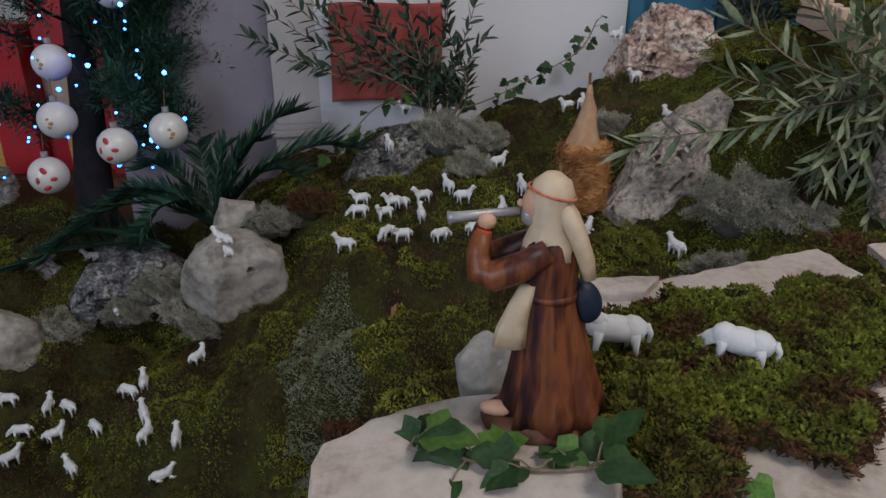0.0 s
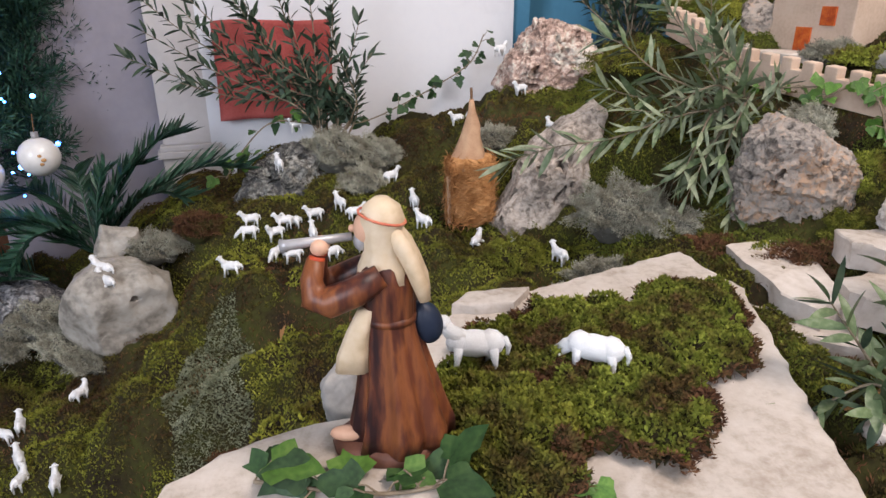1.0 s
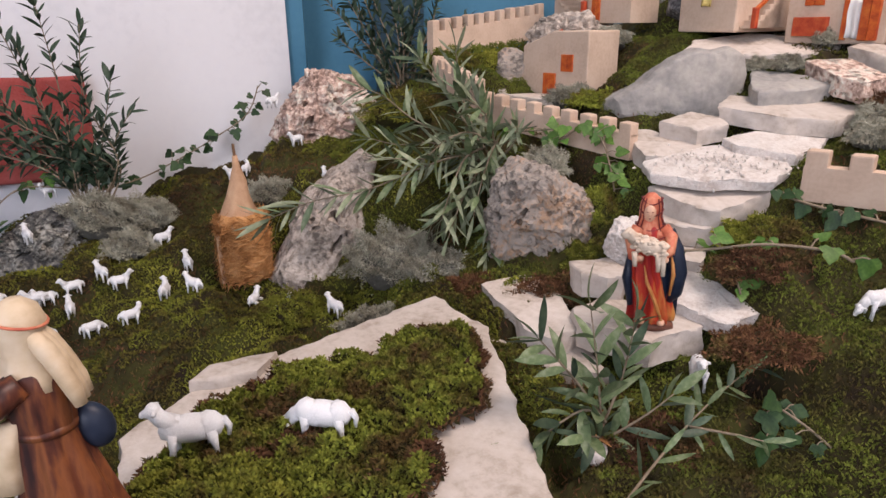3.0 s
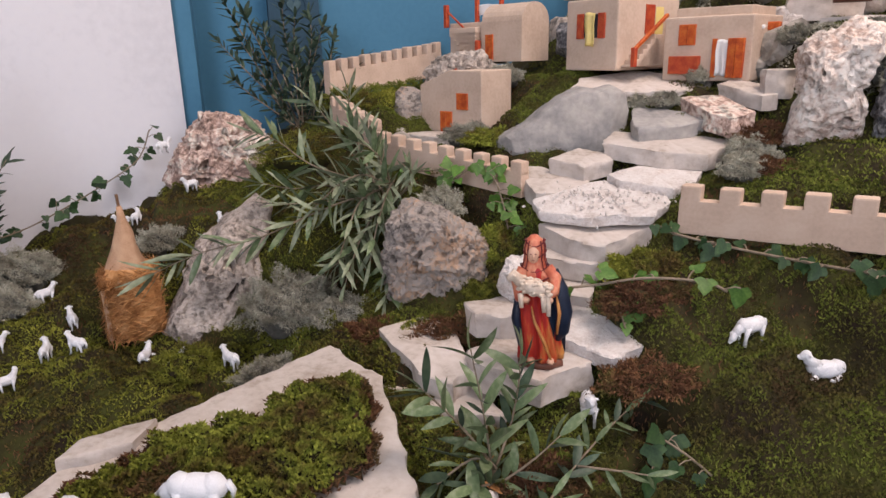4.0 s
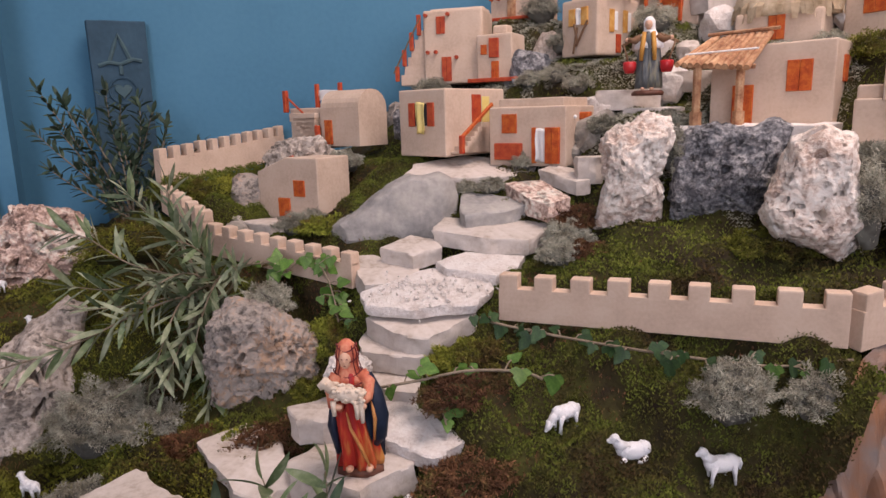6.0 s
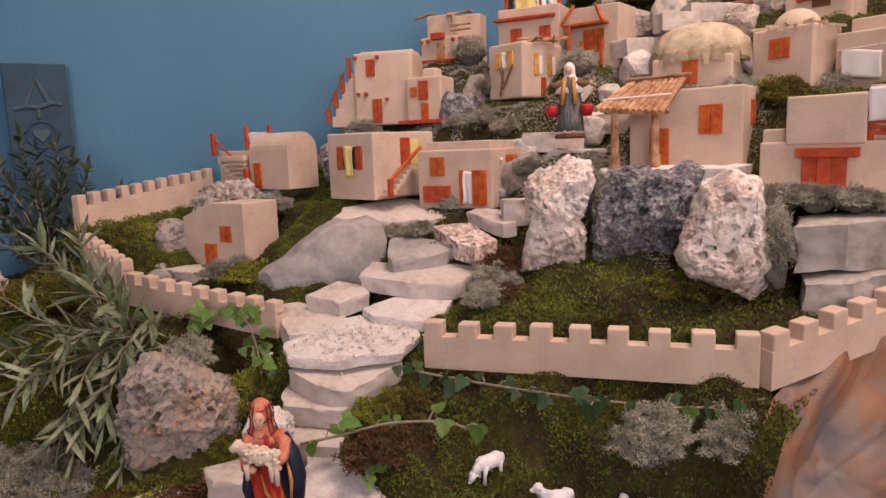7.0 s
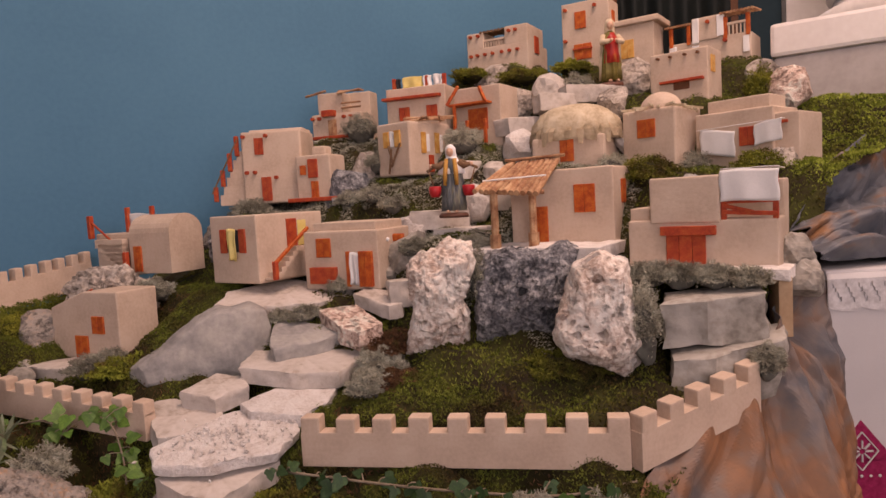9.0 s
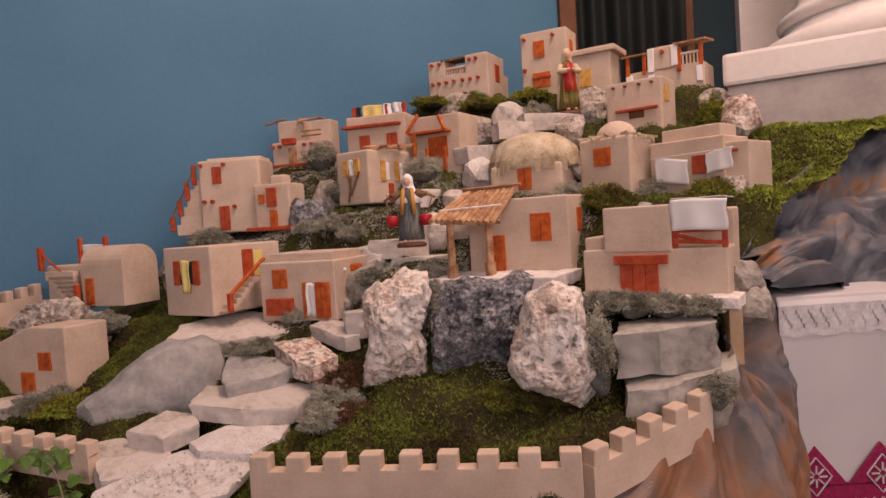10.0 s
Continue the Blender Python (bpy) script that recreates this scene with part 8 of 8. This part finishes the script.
ivy("ivy leaf hanging over the cream stone", [(0.97, 0.71, 1.14), (0.965, 0.685, 1.12), (0.96, 0.67, 1.105)], 3, 0.034, IVY, 7, 0.0015, 0.01, (-0.4, -0.7, 0.5))
ivy("dark ivy trailing along the white wall", [(-0.02, 1.90, 1.08), (0.10, 1.95, 1.10), (0.20, 1.97, 1.14), (0.30, 1.98, 1.19), (0.40, 2.0, 1.25), (0.44, 2.0, 1.33)], 34, 0.032, IVY_DARK, 8, 0.002, 0.03, (-0.1, -0.8, 0.4))
ivy("ivy around the dark boulder", [(-0.28, 1.72, 1.0), (-0.24, 1.76, 1.06), (-0.16, 1.78, 1.13), (-0.06, 1.80, 1.12)], 14, 0.038, IVY + IVY_DARK, 9, 0.002, 0.03)
# mostly dark leaves here, in place of the deep shade by the sprig
ivy("ivy in the dark moss below the olive twig, its leaves darkened for shade", [(0.86, 0.50, 0.985), (0.89, 0.53, 1.01), (0.91, 0.50, 1.0), (0.92, 0.46, 0.985)], 7, 0.036, IVY_DARK + IVY[:1], 10, 0.0018, 0.02, (-0.3, -0.6, 0.6))


def cycad(label, at, fronds, seed):
    """A palm like cycad: arching ribs with two rows of stiff narrow leaflets."""
    g = random.Random(seed)
    root = thing("cycad_palm", label, "palm", at)
    o = Vector(at)
    for tip, rise in fronds:
        t = Vector(tip) - o
        pts_ = curve_points([(0, 0, 0), t * 0.35 + V(0, 0, rise), t * 0.72 + V(0, 0, rise * 0.9), t], 26)
        bm = bmesh.new()
        tube(bm, pts_, [0.004 * (1 - 0.75 * k / 26) for k in range(27)], 6)
        frond = part("frond_rib", bm, M_palm, root, smooth=True)
        ps, ups = [], []
        for k in range(3, 26):
            d = (pts_[k + 1] - pts_[k]).normalized()
            side = d.cross(V(0, 0, 1)).normalized()
            for h_ in (0, 0.33, 0.66):
                for q in (-1, 1):
                    ps.append(pts_[k].lerp(pts_[k + 1], h_))
                    ups.append(d * 0.75 + side * q + V(0, 0, 0.35))
        ln = 0.095 * min(1.0, t.length / 0.35)
        blades("foliage", np.array(ps), ln, 0.0042, M_palm, frond, 0.12, g.randint(1, 999), up=np.array(ups))
    return root


cycad("dark green cycad fronds behind the tan boulder", (-0.60, 1.64, 0.84), [((-0.40, 1.76, 1.11), 0.06), ((-0.22, 1.66, 1.04), 0.07), ((-0.48, 1.70, 1.05), 0.05), ((-0.86, 1.58, 0.90), 0.07), ((-0.98, 1.52, 0.80), 0.09), ((-0.78, 1.70, 0.98), 0.06), ((-0.66, 1.75, 1.03), 0.05), ((-0.56, 1.68, 1.04), 0.04), ((-0.74, 1.50, 0.86), 0.07), ((-0.92, 1.62, 0.84), 0.08), ((-0.36, 1.62, 0.98), 0.06)], 4)
cycad("grey green frond lying on the dark boulder", (-0.70, 1.58, 0.80), [((-1.08, 1.55, 0.76), 0.03), ((-1.0, 1.6, 0.8), 0.04)], 6)


# ------------------------------------------------------------------ decorated tree and parcels
tree = thing("christmas_tree", "dark conifer hung with painted white balls and blue lights", "tree", (-1.016, 1.856, 0.85))
tree.scale = (0.8, 0.8, 0.8)
bm = bmesh.new()
tube(bm, [(0, 0, -0.7), (0, 0, 0.0), (0.01, 0.03, 0.25), (0.0, 0.10, 0.6), (0.02, 0.15, 1.1)], [0.07, 0.065, 0.055, 0.045, 0.03], 12)
roughen(bm, 0.01, 0.05, 3)
part("trunk", bm, M_bark, tree, smooth=True)
gt = random.Random(21)
for k in range(24):
    z0 = 0.15 + 0.045 * k
    a = gt.uniform(-2.9, 0.6) if k % 3 else gt.uniform(-0.6, 0.4)
    ln = gt.uniform(0.28, 0.5)
    tip = V(ln * math.cos(a), 0.08 + 0.6 * ln * math.sin(a), z0 + gt.uniform(0.05, 0.22))
    pts_ = curve_points([(0, 0.05, z0), (tip.x * 0.4, tip.y * 0.4, z0 + 0.05), (tip.x * 0.8, tip.y * 0.8, z0 + 0.12), tuple(tip)], 14)
    bm = bmesh.new()
    tube(bm, pts_, [0.007 * (1 - 0.8 * i / 14) for i in range(15)], 6)
    br = part("branch", bm, M_bark, tree, smooth=True)
    ps, ups = [], []
    for i in range(5, 15):
        for _ in range(95):
            q = V(gt.gauss(0, 0.022), gt.gauss(0, 0.022), gt.gauss(-0.01, 0.028))
            ps.append(pts_[i] + q)
            ups.append(q.normalized() * 0.7 + V(0.2 * math.cos(a), 0.2 * math.sin(a), 0.5))
    blades("needles", np.array(ps), 0.032, 0.0026, M_fir, br, 0.5, 40 + k, up=np.array(ups))
for k in range(9):
    x, z = 0.10 + 0.045 * k, 0.62 + 0.02 * k
    pts_ = curve_points([(0.30 - 0.01 * k, 0.06, 0.98), (0.34, 0.04, 0.80), (0.30 - 0.012 * k, 0.03, 0.55 + 0.03 * k), (0.22 - 0.02 * k, 0.02, 0.30 + 0.04 * k)], 16)
    bm = bmesh.new()
    tube(bm, pts_, [0.005 * (1 - 0.7 * i / 16) for i in range(17)], 6)
    br = part("hanging_branch", bm, M_bark, tree, smooth=True)
    ps, ups = [], []
    for i in range(0, 17):
        for _ in range(85):
            q = V(gt.gauss(0, 0.019), gt.gauss(0, 0.019), gt.gauss(0, 0.019))
            ps.append(pts_[i] + q)
            ups.append(q.normalized() * 0.5 + V(0, 0, 0.7))
    blades("needles", np.array(ps), 0.032, 0.0026, M_fir, br, 0.5, 80 + k, up=np.array(ups))
for k, (x, y, z, motif) in enumerate(((-0.977, 1.71, 1.246, 0), (-0.942, 1.62, 1.12, 1), (-0.784, 1.571, 1.067, 2), (-0.675, 1.62, 1.094, 1), (-0.95, 1.548, 1.001, 2), (-0.821, 1.764, 1.414, 0))):
    orn = thing("ornament_ball", ("white glass ball with a painted motif", "white glass ball with a gold motif", "white glass ball with a red motif")[motif], "ornament", (x, y, z), -30 + 12 * k, "tree ornaments")
    bm = bmesh.new()
    ball(bm, (0, 0, 0), 0.045, 4)
    part("ball", bm, M_ball, orn, smooth=True)
    bm = bmesh.new()
    tube(bm, [(0, 0, 0.046), (0, 0, 0.058)], 0.008, 10)
    part("cap", bm, M_flute, orn)
    bm = bmesh.new()
    tube(bm, [(0, 0, 0.058), (0.004, 0, 0.10)], 0.001, 5)
    part("thread", bm, M_twig, orn)
    if motif == 2:
        for q in range(4):
            bm = bmesh.new()
            ball(bm, (0.015 * math.cos(1.6 * q), -0.036, 0.019 * math.sin(1.6 * q)), 0.0115, 2, (1.0, 0.75, 0.6), pose(0, 0, 0, 0, 50 * q, 0))
            part("painted_motif", bm, M_ball_red, orn)
    else:
        for q in range(5):
            bm = bmesh.new()
            ball(bm, (0.010 * math.cos(1.3 * q) + 0.010, -0.0385, 0.010 * math.sin(1.3 * q)), 0.007, 2, (0.9, 0.7, 0.7))
            part("painted_motif", bm, M_ball_mark, orn)
orn = thing("ornament_ball", "small dark blue glass ball", "ornament", (-0.93, 2.02, 1.312), 0, "tree ornaments")
bm = bmesh.new()
ball(bm, (0, 0, 0), 0.030, 3)
part("ball", bm, M_ball_blue, orn, smooth=True)
lights = thing("light_chain", "chain of small blue and white tree lights", "string lights", (-0.96, 1.62, 1.03))
lights.scale = (0.8, 0.8, 0.8)
gl = random.Random(8)
spots = [(0.117, 0.06, 0.267), (0.03, 0.03, 0.20), (0.33, 0.10, 0.24), (0.20, -0.03, -0.02), (0.23, 0.1, 0.44), (0.38, 0.08, 0.10), (0.30, 0.0, 0.05), (0.05, 0.1, 0.5)] + [(gl.uniform(-0.55, 0.30), gl.uniform(-0.02, 0.1), gl.uniform(-0.1, 0.55)) for _ in range(64)]
for k, p in enumerate(spots):
    bm = bmesh.new()
    ball(bm, p, 0.0075 if k < 8 else 0.0042, 2)
    part("bulb", bm, M_led if k % 2 == 0 else M_led_blue, lights, smooth=True)
for k, (x, y, z, w, hh, mt) in enumerate(((-1.55, 2.75, 0.72, 0.3, 0.2, M_gift), (-1.28, 2.72, 0.72, 0.26, 0.34, M_gift), (-1.52, 2.8, 0.93, 0.28, 0.12, M_gift_cream), (-1.45, 2.76, 1.08, 0.34, 0.22, M_gift), (-1.12, 2.74, 0.72, 0.2, 0.20, M_gift_cream), (-1.5, 2.78, 1.32, 0.3, 0.14, M_gift_cream), (-1.78, 2.7, 0.72, 0.3, 0.5, M_gift), (-1.42, 2.8, 1.46, 0.24, 0.12, M_gift))):
    gb = thing("gift_box", "shiny red wrapped parcel stacked behind the tree" if mt is M_gift else "cream wrapped parcel stacked behind the tree", "parcel", (x + 0.25, y - 0.35, z + 0.08), 8 * math.sin(k))
    bm = bmesh.new()
    box(bm, -w / 2, w / 2, -0.1, 0.1, 0, hh, 0.006)
    part("wrapped_box", bm, mt, gb)
    bm = bmesh.new()
    box(bm, -0.015, 0.015, -0.103, 0.103, 0.0, hh + 0.003, 0.002)
    part("ribbon", bm, M_yellowwood, gb)
bm = bmesh.new()
box(bm, -2.2, -0.7, 2.2, 2.75, 0.0, 0.798)
tagged(part("side_table", bm, M_brown_wood), "low wooden bench carrying the parcels", "bench")

# ------------------------------------------------------------------ small litter
gl = random.Random(14)
for k, (x, y, z) in enumerate(((0.93, 0.64, 1.045), (0.655, 0.555, 0.995), (0.62, 0.575, 1.0), (0.66, 0.60, 1.0), (-0.10, 1.15, 0.83))):
    ob = new("dry_leaf", ivy_leaf(M_hay, 0.3))
    ob.matrix_world = pose(x, y, z + 0.006, 20 + 12 * k, 10, 70 * k) @ Matrix.Scale(0.03, 4)
    tagged(ob, "curled dry brown leaf lying on moss", "dry leaf")
rock("tan rock beside the large model house", (1.925, 0.165, 1.465), (0.10, 0.08, 0.085), M_tan_rock, 152, 20, 0, 6, 0.12, 0.05, 0.03, 4)
rock("small white pebble among the twigs", (0.635, 0.555, 0.975), (0.035, 0.03, 0.035), M_lime_white, 150, 0, 0, 6, 0.1, 0, 0.02, 3, "pebble")
rock("small orange stone on the bank", (1.0, 1.55, 1.28), (0.06, 0.05, 0.045), M_tan_rock, 151, 0, 0, 6, 0.1, 0, 0.02, 3, "pebble")
